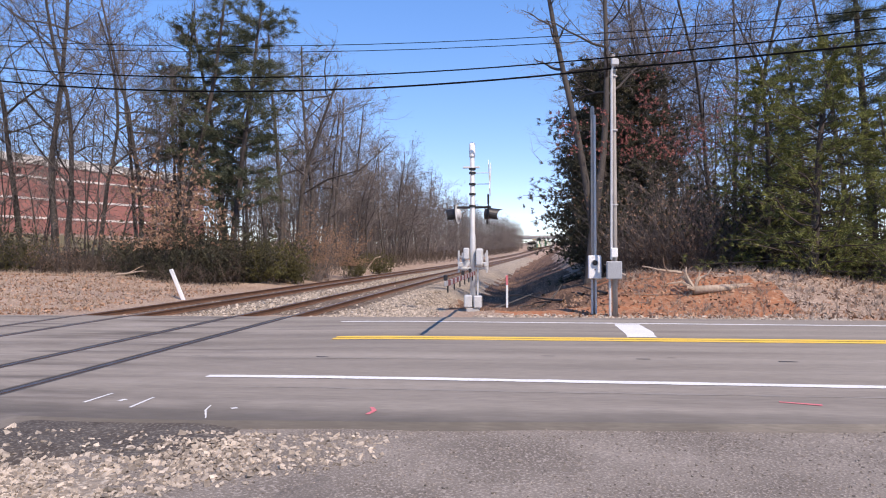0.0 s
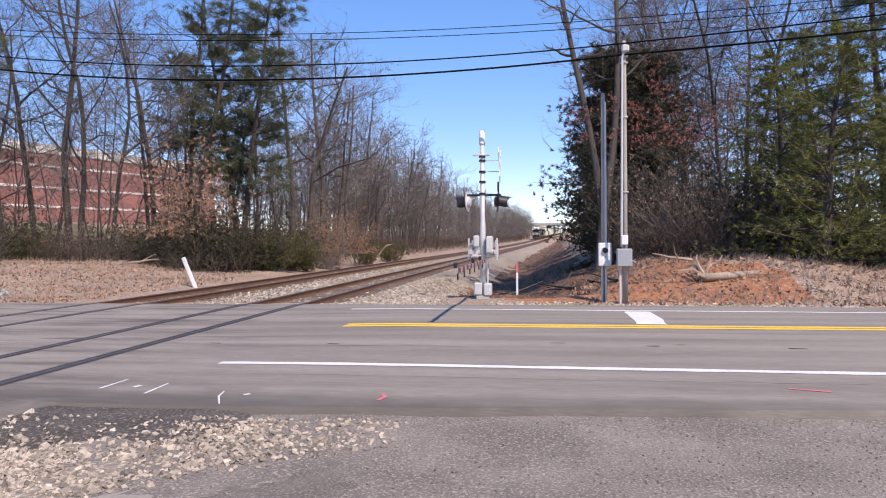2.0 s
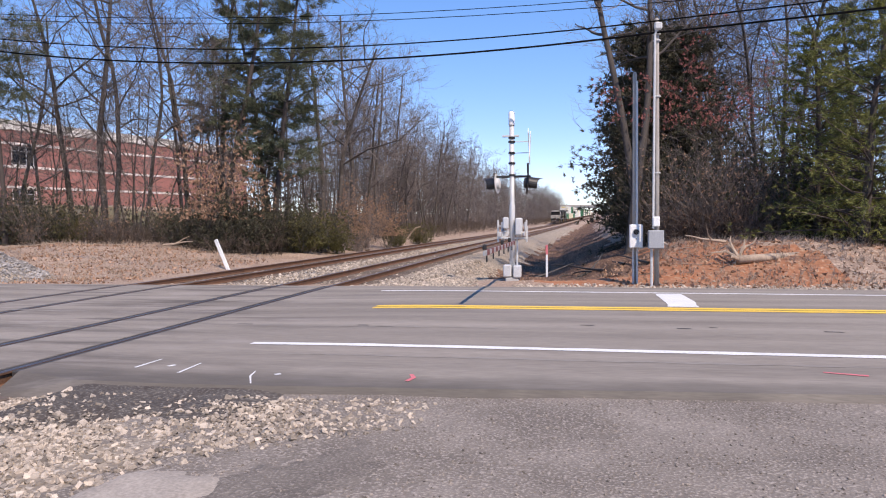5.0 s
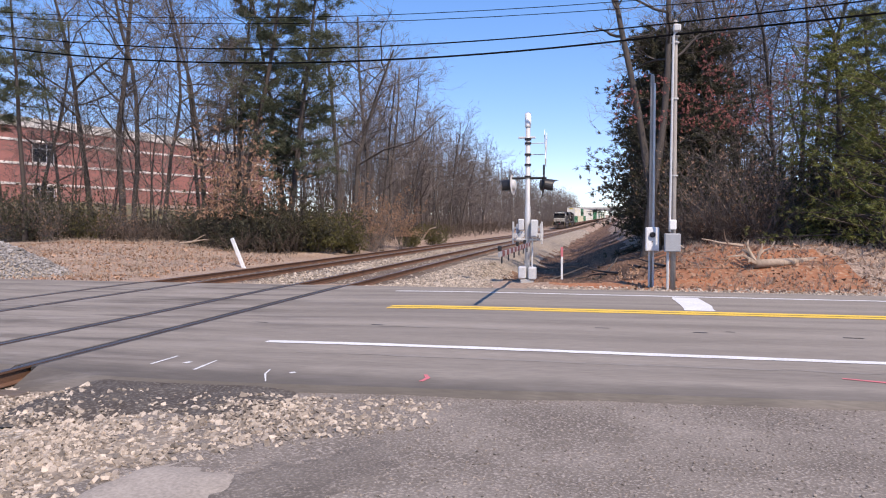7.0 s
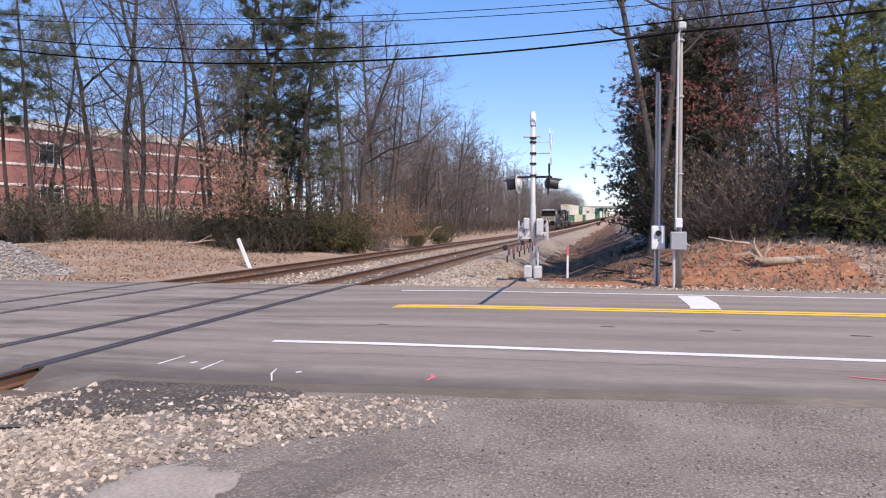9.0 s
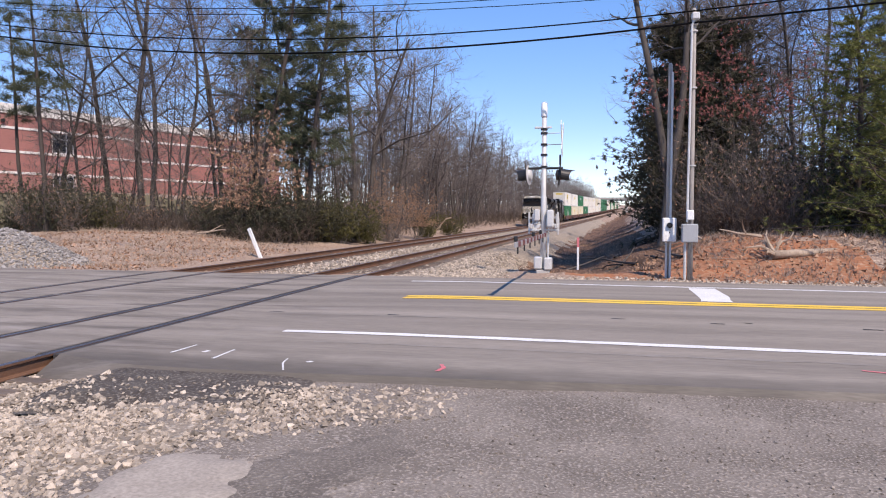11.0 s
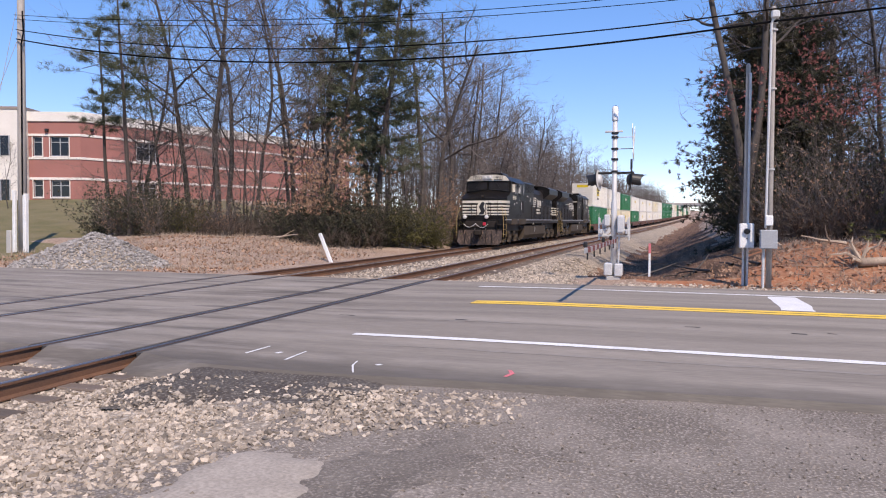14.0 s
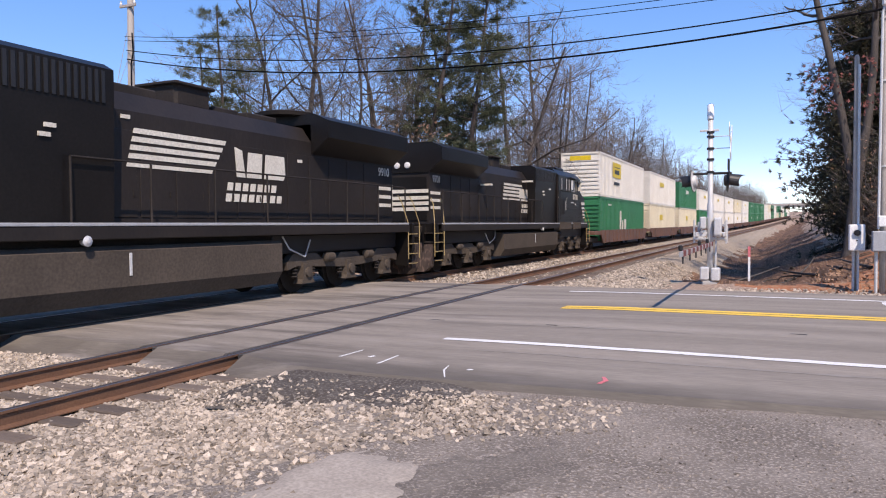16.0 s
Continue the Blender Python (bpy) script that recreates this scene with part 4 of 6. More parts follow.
def build_brush():
    """Thin stems and scrub along the edges of the woods."""
    g, rng = Geo(), random.Random(6)
    for _ in range(8500):
        side = rng.random()
        if side < 0.55:
            y = 36 + rng.random() ** 1.5 * 300
            x = -15.4 + bend(y) - rng.random() * 7
        elif side < 0.66:
            x, y = rng.uniform(-33, -16), rng.uniform(33.5, 39)
        else:
            x, y = rng.uniform(3.4, 20), rng.uniform(28.5, 36)
            if x > 8:
                y += 2
        z, h = land(x, y) - 0.05, rng.uniform(0.6, 3.2)
        if 0.55 <= side < 0.66:
            h *= 0.6
        d = Vector((rng.gauss(0, 0.4), rng.gauss(0, 0.4), 1)).normalized()
        p = Vector((x, y, z))
        q = p + d * h * 0.6
        g.tube(p, q, 0.014, 0.009, 3, False)
        for _ in range(8):
            e = (d + Vector((rng.gauss(0, 0.9), rng.gauss(0, 0.9), rng.gauss(0, 0.5)))).normalized()
            s = p.lerp(q, rng.uniform(0.3, 1))
            g.spike(s, s + e * h * rng.uniform(0.25, 0.55), 0.011)
    tagged(part("underbrush", g, M["brush"]), "tangled leafless brown underbrush along the woods", "underbrush", kind="stuff")
    # grey mass of the woods farther back
    g = Geo()
    for k in range(1750):
        y = 58 + 360 * rng.random() ** 1.3
        if k % 9 == 0:
            x, y = rng.uniform(-80, 120), rng.uniform(500, 640)
            if abs(x - bend(y) + 9) < 9:
                continue
        elif rng.random() < 0.72:
            x = -18.5 + bend(y) - rng.random() ** 2.2 * 40
            if x < -34 and y < 130:
                continue
        else:
            x = 10 + bend(y) + rng.random() ** 1.5 * 45
        z, h = land(x, y), rng.uniform(10, 16)
        d = Vector((rng.gauss(0, 0.05), rng.gauss(0, 0.05), 1))
        p = Vector((x, y, z))
        g.tube(p, p + d * h * 0.96, 0.09, 0.015, 4, False)
        for _ in range(22):
            k2 = rng.uniform(0.04, 0.95)
            s = p + d * h * k2
            e = Vector((rng.gauss(0, 1), rng.gauss(0, 1), rng.uniform(-0.1, 1.0))).normalized()
            t = s + e * rng.uniform(0.8, 3.0) * (1.1 - 0.75 * k2 ** 3)
            g.spike(s, t, 0.035)
            for _ in range(2):
                e2 = (e + Vector((rng.gauss(0, 0.6), rng.gauss(0, 0.6), 0.2))).normalized()
                g.spike(s.lerp(t, 0.6), s.lerp(t, 0.6) + e2 * rng.uniform(0.6, 1.5), 0.022)
    tagged(part("distant_woods", g, M["twig"]), "grey leafless woods in the distance", "woods", kind="stuff")


build_brush()


# ---- building, bridge ----
def build_building():
    """Brick office in three runs that meet at blunt angles, with a pale entrance tower between two of them."""
    H = 9.5
    b = thing("office_building", pose(-58.3, 59.0, 3.2), "two-storey red brick office building with pale stucco bands and roofline", "building")
    foot = [(-23.6, -1.2), (-10.2, -3.0), (-5.2, -1.3), (-0.3, 0.35), (11.9, 37.9), (-12, 44), (-30, 20)]
    part("core", Geo().prism(foot, "z", -3.5, H - 0.6), M["brick"], b)
    part("roof", Geo().prism(foot, "z", H - 0.6, H - 0.45), M["roof"], b)

    def run(x, y, turn, length, openings):
        """A wall along local x, its face towards -y, with windows set back in openings (from, to)."""
        at = pose(x, y, 0, 0, 0, turn)
        floors = ((0.75, 2.5), (4.95, 6.95))
        for z0, z1 in ((-3.5, floors[0][0]), (floors[0][1], floors[1][0]), (floors[1][1], H - 0.95)):
            part("wall", Geo().box(0, 0, z0, length, 0.3, z1), M["brick"], b, at=at)
        edges = [0.0] + [v for o in openings for v in o] + [length]
        for a, c in zip(edges[::2], edges[1::2]):
            for z0, z1 in floors:
                part("pier", Geo().box(a, 0, z0, c, 0.3, z1), M["brick"], b, at=at)
        part("base_course", Geo().box(-0.02, -0.09, -0.4, length, 0.02, 0.42, 0.02), M["stucco"], b, at=at)
        for z in (2.52, 4.62, 7.0):
            part("stone_band", Geo().box(-0.02, -0.07, z, length, 0.02, z + 0.25, 0.02), M["stucco"], b, at=at)
        part("parapet", Geo().box(-0.05, -0.14, H - 1.0, length + 0.05, 0.4, H, 0.03), M["stucco"], b, at=at)
        for a, c in openings:
            for z0, z1 in floors:
                w = part("window", Geo().box(a, 0.2, z0, c, 0.24, z1), M["dark_glass"], b, at=at)
                fr, n = Geo(), max(1, round((c - a) / 0.95))
                for k in range(n + 1):
                    u = a + 0.04 + (c - a - 0.08) * k / n
                    fr.box(u - 0.045, 0.13, z0, u + 0.045, 0.198, z1)
                for z in (z0 + 0.05, z1 - 0.55, z1 - 0.05):
                    fr.box(a, 0.135, z - 0.04, c, 0.196, z + 0.04)
                part("window_frame", fr, M["grey_paint"], w)
                part("sill", Geo().box(a - 0.1, -0.08, z0 - 0.14, c + 0.1, 0.2, z0 - 0.004, 0.015), M["stucco"], w)
                for u in (a - 0.09, c + 0.005):
                    part("jamb", Geo().box(u, -0.05, z0, u + 0.085, 0.19, z1), M["stucco"], w)
        return at
    run(0, 0, 72, 40, ((6.2, 8.6),))
    at = run(-5.0, -1.75, 19.3, 5.3, ((0.45, 1.4), (2.2, 4.1)))
    run(-23.9, -1.7, -7.5, 13.9, ((0.8, 2.2), (4.4, 5.8), (7.7, 9.1), (11.0, 12.4)))
    tower = part("entrance_tower", Geo().box(-5.3, -0.9, -3.5, -0.02, 2.5, H + 0.1, 0.03), M["stucco"], b, "pale stucco entrance tower", at=at)
    part("coping", Geo().box(-5.36, -0.96, H + 0.102, 0.04, 2.5, H + 0.4, 0.02), M["weathered_coping"], tower)
    for z0, z1 in ((4.95, 6.95), (0.0, 2.5)):
        w = part("window", Geo().box(-4.3, -0.93, z0, -1.4, -0.902, z1), M["dark_glass"], tower)
        fr = Geo()
        for u in (-4.28, -3.35, -2.35, -1.42):
            fr.box(u - 0.05, -0.99, z0, u + 0.05, -0.932, z1)
        part("window_frame", fr, M["grey_paint"], w)
    for u, z, turn, x, y in ((1.0, 7.6, 72, 0, 0), (12.3, 7.6, 72, 0, 0), (1.8, 7.45, 19.3, -5.0, -1.75)):
        part("wall_lamp", Geo().box(u, -0.35, z, u + 0.3, -0.001, z + 0.3, 0.04), M["black_paint"], b, "black wall lamp", at=pose(x, y, 0, 0, 0, turn))


def build_bridge():
    y = 480
    b = thing("road_bridge", pose(bend(y), y, rise(y)), "concrete road bridge crossing far over the tracks", "bridge")
    part("deck", Geo().box(-75, 0, 7.6, 60, 11, 8.1, 0.05), M["concrete"], b)
    part("girder", Geo().box(-75, 0.6, 6.6, 60, 1.1, 7.6, 0.04), M["concrete"], b)
    part("girder", Geo().box(-75, 9.9, 6.6, 60, 10.4, 7.6, 0.04), M["concrete"], b)
    part("parapet", Geo().box(-75, -0.05, 8.1, 60, 0.25, 8.9, 0.04), M["concrete"], b)
    part("parapet", Geo().box(-75, 10.8, 8.1, 60, 11.05, 8.9, 0.04), M["concrete"], b)
    for x in (-24, -2.5, 14):
        part("pier", Geo().box(x - 0.6, 1.0, -1, x + 0.6, 10, 6.6, 0.08), M["concrete"], b)


# ---- crossing signal with its lowered gate ----
def build_signal(x, y, turn, label):
    s = thing("crossing_signal", pose(x, y, land(x, y), 0, 0, turn), label, "crossing signal", "crossing signals")
    part("foundation", Geo().box(-0.2, -0.2, -0.4, 0.2, 0.2, 0.09, 0.03), M["concrete"], s)
    part("junction_base", Geo().box(-0.26, -0.22, 0.1, -0.02, 0.2, 0.46, 0.03), M["galv"], s, "cast aluminium base box")
    part("junction_base", Geo().box(0.03, -0.24, 0.08, 0.26, 0.2, 0.44, 0.03), M["galv"], s, "cast aluminium base box")
    part("mast", Geo().lathe([(0.085, 0.1), (0.085, 2.2), (0.07, 2.25), (0.07, 4.6)], n=14), M["galv"], s, smooth=True)
    part("cap", Geo().lathe([(0.085, 4.55), (0.09, 4.6), (0.09, 4.95), (0.05, 4.99)], n=14), M["white_paint"], s, "white bell at the mast's top", smooth=True)
    for z in (4.2, 4.08, 3.75, 3.45, 3.1):
        part("clamp", Geo().lathe([(0.1, z - 0.03), (0.1, z + 0.03)], n=12), M["black_paint"], s)
    part("cross_bracket", Geo().box(-0.28, -0.03, 4.22, 0.22, 0.03, 4.28, 0.01), M["galv"], s)
    # crossbuck, which faces along the road: two boards crossed in the y-z plane
    buck = Geo()
    for sg in (-1, 1):
        c, w = Vector((0.52, 0, 3.92)), 0.11
        d = Vector((0, sg * 0.707, 0.707))
        nrm = Vector((0, -d.z, d.y))
        o = 0.012 * sg
        vs = [c + d * a + nrm * e + Vector((o + t, 0, 0)) for t in (-0.008, 0.008) for a, e in ((-0.6, -w), (0.6, -w), (0.6, w), (-0.6, w))]
        buck.add(vs, [(0, 1, 2, 3), (7, 6, 5, 4), (0, 4, 5, 1), (1, 5, 6, 2), (2, 6, 7, 3), (3, 7, 4, 0)])
    part("crossbuck", buck, M["white_paint"], s, "white crossbuck boards seen edge-on")
    part("crossbuck_bracket", Geo().path([(0.07, 0, 4.08), (0.52, 0, 4.08)], 0.012), M["galv"], s)
    part("crossbuck_bracket", Geo().path([(0.07, 0, 3.75), (0.52, 0, 3.75)], 0.012), M["galv"], s)
    part("sign_strip", Geo().box(0.44, -0.02, 3.15, 0.5, 0.02, 3.45, 0.005), M["black_paint"], s)
    # lamp arms and the four lamp heads, hooded
    part("lamp_arm", Geo().path([(-0.55, 0, 3.06), (0.55, 0, 3.06)], 0.035, 8), M["black_paint"], s)
    for sx in (-1, 1):
        head = part("lamp_head", Geo().lathe([(0.05, -0.10), (0.13, -0.08), (0.15, -0.01)], (0, 0, 0), "x", 18), M["galv" if sx < 0 else "black_paint"], s, "round lamp housing", at=pose(sx * 0.45, 0, 2.86, 0, 4, 9 if sx > 0 else 172) @ Matrix.Scale(1.1, 4))
        part("backboard", Geo().lathe([(0.285, 0.0), (0.29, 0.006), (0.285, 0.012)], (0, 0, 0), "x", 28), M["black_paint"], head, "round black backing disc")
        part("backboard_rear", Geo().lathe([(0.27, -0.008), (0.27, -0.002)], (0, 0, 0), "x", 28), M["galv" if sx < 0 else "black_paint"], head, "pale rear of the disc")
        hood, n = Geo(), 14
        for t, rr, dz in ((0.012, 0.17, 0), (0.40, 0.18, -0.03), (0.40, 0.172, -0.03), (0.014, 0.162, 0)):
            for i in range(n + 1):
                an = math.pi * (-0.2 + 1.4 * i / n)
                cut = 0.16 * abs(math.cos(an)) if t > 0.1 else 0.0
                hood.v.append((t - cut, rr * math.cos(an), rr * math.sin(an) + dz))
        for k in range(3):
            for i in range(n):
                a = k * (n + 1) + i
                hood.f.append((a, a + 1, a + n + 2, a + n + 1))
                hood.mi.append(0)
        part("hood", hood, M["black_paint"], head)
        part("lens", Geo().lathe([(0.15, 0.013), (0.14, 0.04), (0.05, 0.06)], (0, 0, 0), "x", 18), M["red_lens"], head, "dark red round lens")
    # gate mechanism
    part("mechanism", Geo().box(0.10, -0.22, 1.30, 0.30, 0.24, 1.84, 0.04), M["galv"], s, "gate motor housing")
    part("mechanism_lid", Geo().box(0.12, -0.242, 1.36, 0.28, -0.222, 1.78, 0.008), M["galv"], s)
    part("terminal_box", Geo().box(-0.27, -0.16, 1.52, -0.1, 0.1, 1.86, 0.03), M["galv"], s, "small cast terminal box")
    part("pivot_shaft", Geo().path([(-0.38, 0, 1.40), (0.42, 0, 1.40)], 0.035, 8), M["galv"], s)
    for sx in (-0.32, 0.38):
        arm = part("gate_bracket", Geo().box(sx - 0.025, -0.5, 1.31, sx + 0.025, 0.55, 1.43, 0.01), M["galv"], s)
        part("counterweight", Geo().box(sx - 0.045, 0.42, 1.18, sx + 0.045, 0.75, 1.6, 0.02), M["galv"], arm)
        part("counterweight", Geo().box(sx - 0.04, 0.25, 1.44, sx + 0.04, 0.41, 1.72, 0.02), M["galv"], arm)
    part("brace_plate", Geo().prism([(-0.34, 1.2), (-0.1, 1.34), (-0.1, 1.5), (-0.2, 1.5), (-0.34, 1.38)], "y", -0.05, 0.05), M["galv"], s)
    part("cross_beam", Geo().box(-0.44, -0.06, 1.22, 0.44, -0.0, 1.28, 0.01), M["galv"], s)
    for px in (-0.42, 0.42):
        part("upright", Geo().box(px - 0.025, -0.04, 1.12, px + 0.025, 0.04, 1.78, 0.01), M["galv"], s)
    for px, z in ((-0.2, 1.44), (0.35, 1.62), (-0.36, 1.6)):
        part("bolt_head", Geo().lathe([(0.03, -0.11), (0.035, -0.06)], (px, 0, z), "y", 8), M["grey_paint"], s)
    part("conduit", Geo().path([(0.14, -0.03, 0.42), (0.15, -0.03, 1.32)], 0.028), M["galv"], s)
    # the arm itself, lowered across the lane, banded, with small lamps hanging on it
    tip, root = -7.85, -0.5
    arm = part("gate_arm", Geo().box(0.07, tip, 1.07, 0.105, root, 1.17, 0.008), M["grey_paint"], s, "gate arm with red and white bands")
    n = 9
    for k in range(n):
        y0 = root + (tip - root) * k / n
        y1 = root + (tip - root) * (k + 0.5) / n
        part("red_band", Geo().box(0.066, min(y0, y1), 1.066, 0.109, max(y0, y1), 1.174), M["faded_red"], arm)
    for yy in (tip + 0.1, (tip + root) / 2, root - 1.6):
        part("arm_lamp", Geo().lathe([(0.03, 0), (0.04, 0.02), (0.04, 0.09), (0.02, 0.11)], (0.088, yy, 1.18), "z", 10), M["black_paint"], arm)
    for k in range(6):
        yy = root + (tip - root) * (k + 0.6) / 6
        part("hanger", Geo().box(0.07, yy - 0.02, 0.93, 0.10, yy + 0.02, 1.06, 0.006), M["black_paint"], arm)


def build_marker():
    x, y = -0.75, 24.3
    p = thing("marker_post", pose(x, y, land(x, y)), "thin white marker post with an orange top in the ditch", "marker post")
    part("post", Geo().box(-0.035, -0.02, -0.2, 0.035, 0.02, 1.25, 0.006), M["white_paint"], p)
    part("top_band", Geo().box(-0.038, -0.024, 0.95, 0.038, 0.024, 1.27, 0.006), M["pink"], p, "faded orange-red band")
    x, y = -13.95, 27.6
    p = thing("leaning_stake", pose(x, y, land(x, y), 0, -23, 0), "leaning white-painted stake beside the track", "stake")
    part("stake", Geo().box(-0.07, -0.05, -0.2, 0.07, 0.05, 1.35, 0.012), M["white_paint"], p)


# ---- poles, boxes, wires ----
def build_poles():
    x, y = 2.28, 19.6
    p = thing("service_pole", pose(x, y, land(x, y)), "weathered wooden service pole with meter boxes", "utility pole", "service poles")
    part("shaft", Geo().lathe([(0.072, -0.3), (0.065, 3.5), (0.055, 7.0), (0.035, 7.05)], n=12), M["pole_wood"], p, smooth=True)
    part("conduit", Geo().path([(-0.14, -0.08, 0.0), (-0.14, -0.08, 1.1)], 0.035, 8), M["galv"], p)
    part("conduit", Geo().path([(-0.10, -0.09, 1.55), (-0.06, -0.10, 6.6), (0.02, -0.12, 6.8)], 0.03, 8), M["galv"], p)
    box = part("grey_box", Geo().box(-0.24, -0.26, 1.02, 0.16, -0.10, 1.50, 0.015), M["grey_paint"], p, "grey metal disconnect box")
    part("box_lid", Geo().box(-0.225, -0.275, 1.04, 0.145, -0.261, 1.48, 0.006), M["grey_paint"], box)
    part("latch", Geo().box(0.16, -0.2, 1.2, 0.19, -0.15, 1.28, 0.006), M["black_paint"], box)
    part("meter_base", Geo().box(-0.12, -0.2, 1.6, 0.06, -0.09, 1.86, 0.02), M["white_paint"], p, "small pale box")
    part("weatherhead", Geo().box(-0.08, -0.2, 6.72, 0.12, -0.06, 6.9, 0.03), M["galv"], p)
    for z in (6.45, 6.62, 3.0, 5.0):
        part("strap", Geo().lathe([(0.1, z), (0.1, z + 0.03)], n=12), M["galv"], p)
    x, y = 1.77, 20.2
    p = thing("service_pole", pose(x, y, land(x, y)), "thin dark pole with bright conduit and white meter box", "utility pole", "service poles")
    part("shaft", Geo().lathe([(0.07, -0.3), (0.062, 3.0), (0.055, 5.7), (0.03, 5.76)], n=12), M["pole_wood"], p, smooth=True)
    part("conduit", Geo().path([(0.05, -0.09, 0.0), (0.05, -0.09, 5.5)], 0.03, 8), M["galv"], p)
    part("conduit", Geo().path([(-0.05, -0.10, 0.0), (-0.05, -0.10, 1.0)], 0.03, 8), M["galv"], p)
    box = part("meter_box", Geo().box(-0.16, -0.27, 0.98, 0.19, -0.11, 1.62, 0.02), M["white_paint"], p, "white meter box with round glass meter")
    part("meter_ring", Geo().lathe([(0.088, -0.285), (0.088, -0.271)], (0.015, 0, 1.42), "y", 20), M["galv"], box)
    part("meter", Geo().lathe([(0.05, -0.34), (0.072, -0.33), (0.075, -0.285)], (0.015, 0, 1.42), "y", 20), M["dark_glass"], box, "round dark meter")
    part("box_seal", Geo().box(0.0, -0.281, 1.22, 0.03, -0.271, 1.25), M["black_paint"], box)
    x, y = -27.0, 24.0
    p = thing("utility_pole", pose(x, y, land(x, y), 0, 0.9, 0), "tall grey wooden utility pole with cables and pale guards", "utility pole")
    part("shaft", Geo().lathe([(0.19, -0.4), (0.17, 5), (0.14, 12.4), (0.1, 12.45)], n=14), M["pole_wood"], p, smooth=True)
    part("cable_guard", Geo().box(0.16, -0.16, 0.0, 0.34, 0.02, 2.55, 0.02), M["white_paint"], p, "pale plastic cable guard")
    part("cable_guard", Geo().box(-0.26, -0.3, 0.0, -0.12, -0.16, 2.7, 0.02), M["white_paint"], p, "pale plastic cable guard")
    part("pedestal", Geo().box(-0.62, -0.3, -0.1, -0.36, 0.0, 0.95, 0.03), M["concrete"], p, "low utility pedestal")
    part("cross_arm", Geo().box(-0.5, -0.2, 11.5, 0.5, -0.12, 11.62, 0.01), M["pole_wood"], p)
    for k in (-0.42, 0.42):
        part("insulator", Geo().lathe([(0.04, 11.62), (0.06, 11.68), (0.03, 11.75), (0.05, 11.8)], (k, -0.16, 0), "z", 10), M["white_paint"], p)
    part("riser", Geo().path([(0.2, -0.18, 2.5), (0.2, -0.18, 8.9), (0.35, -0.2, 9.4), (0.3, -0.2, 10.3)], 0.03), M["wire"], p)


def build_guys():
    for x, y, z in ((-32.2, 24.1, 9.3), (-31.1, 24.7, 10.6)):
        base, top = Vector((x, y, land(x, y) - 0.1)), Vector((-27.1, 24.0, z))
        g = thing("guy_wire", Matrix.Translation(base), "steel guy wire with pale guard bracing the utility pole", "guy wire", "guy wires")
        d = top - base
        part("strand", Geo().tube((0, 0, 0), d, 0.012, n=5), M["galv"], g)
        part("guard", Geo().tube(d * 0.02, d * 0.28, 0.035, n=8), M["white_paint"], g, "plastic guard on the lower wire")


def build_wires():
    def wire(a, b, sag, r, label):
        g, n = Geo(), 28
        a, b = Vector(a), Vector(b)
        pts = [a.lerp(b, i / n) - Vector((0, 0, sag * 4 * (i / n) * (1 - i / n))) for i in range(n + 1)]
        for p in pts:
            g.v += [(p.x, p.y + r * math.cos(k * 1.2566), p.z + r * math.sin(k * 1.2566)) for k in range(5)]
        g.f = [(i * 5 + k, i * 5 + (k + 1) % 5, i * 5 + 5 + (k + 1) % 5, i * 5 + 5 + k) for i in range(n) for k in range(5)]
        g.mi = [0] * len(g.f)
        ob = part("overhead_wire", g, M["wire"])
        tagged(ob, label, "cable", "overhead wires")
    for za, zb, sag, r in ((9.35, 6.58, 1.0, 0.028), (9.75, 6.88, 0.9, 0.02)):
        wire((-26.9, 23.8, za), (2.28, 19.5, zb), sag, r, "black overhead cable sagging across the tracks")
        wire((2.28, 19.5, zb), (48, 14.5, zb + 5.6), sag * 1.2, r, "black overhead cable running on beside the road")
    for za, zb, r in ((10.2, 10.95, 0.012), (10.38, 11.2, 0.012)):
        wire((-27.0, 23.8, za), (34, 20.0, zb), 2.5, r, "thin overhead line high above the tracks")


# ---- log, branches, stones ----
def rock_meshes(seed, n, size):
    out, rng = [], random.Random(seed)
    for _ in range(n):
        bm = bmesh.new()
        bmesh.ops.create_icosphere(bm, subdivisions=1, radius=0.5) if size > 0.3 else bmesh.ops.create_cube(bm, size=0.78)
        for v in bm.verts:
            v.co *= rng.uniform(0.62, 1.2)
            v.co.x *= 1.2
            v.co.z *= 0.55
        me = bpy.data.meshes.new("stone")
        bm.to_mesh(me)
        bm.free()
        out.append(([tuple(v.co) for v in me.vertices], [tuple(p.vertices) for p in me.polygons]))
    return out


def scatter(name, count, place, size, mat, label, seed, group=""):
    """Loose stones as one heap of real pieces."""
    rng = random.Random(seed)
    kinds = rock_meshes(seed, 6, size)
    vs, fs = [], []
    for _ in range(count):
        spot = place(rng)
        if spot is None:
            continue
        x, y, z = spot
        s = size * (0.45 + 0.75 * rng.random() ** 1.5) * rng.uniform(0.8, 1.35)
        rot = Euler((rng.uniform(-0.9, 0.9), rng.uniform(-0.9, 0.9), rng.uniform(0, 6.28))).to_matrix() * s
        v, f = kinds[rng.randrange(6)]
        n = len(vs)
        o = Vector((x, y, z))
        vs += [tuple(rot @ Vector(p) + o) for p in v]
        fs += [tuple(i + n for i in q) for q in f]
    me = bpy.data.meshes.new(name)
    me.from_pydata(vs, [], fs)
    me.materials.append(M[mat])
    ob = new(name, me)
    return tagged(ob, label, "stones", group, "stuff")


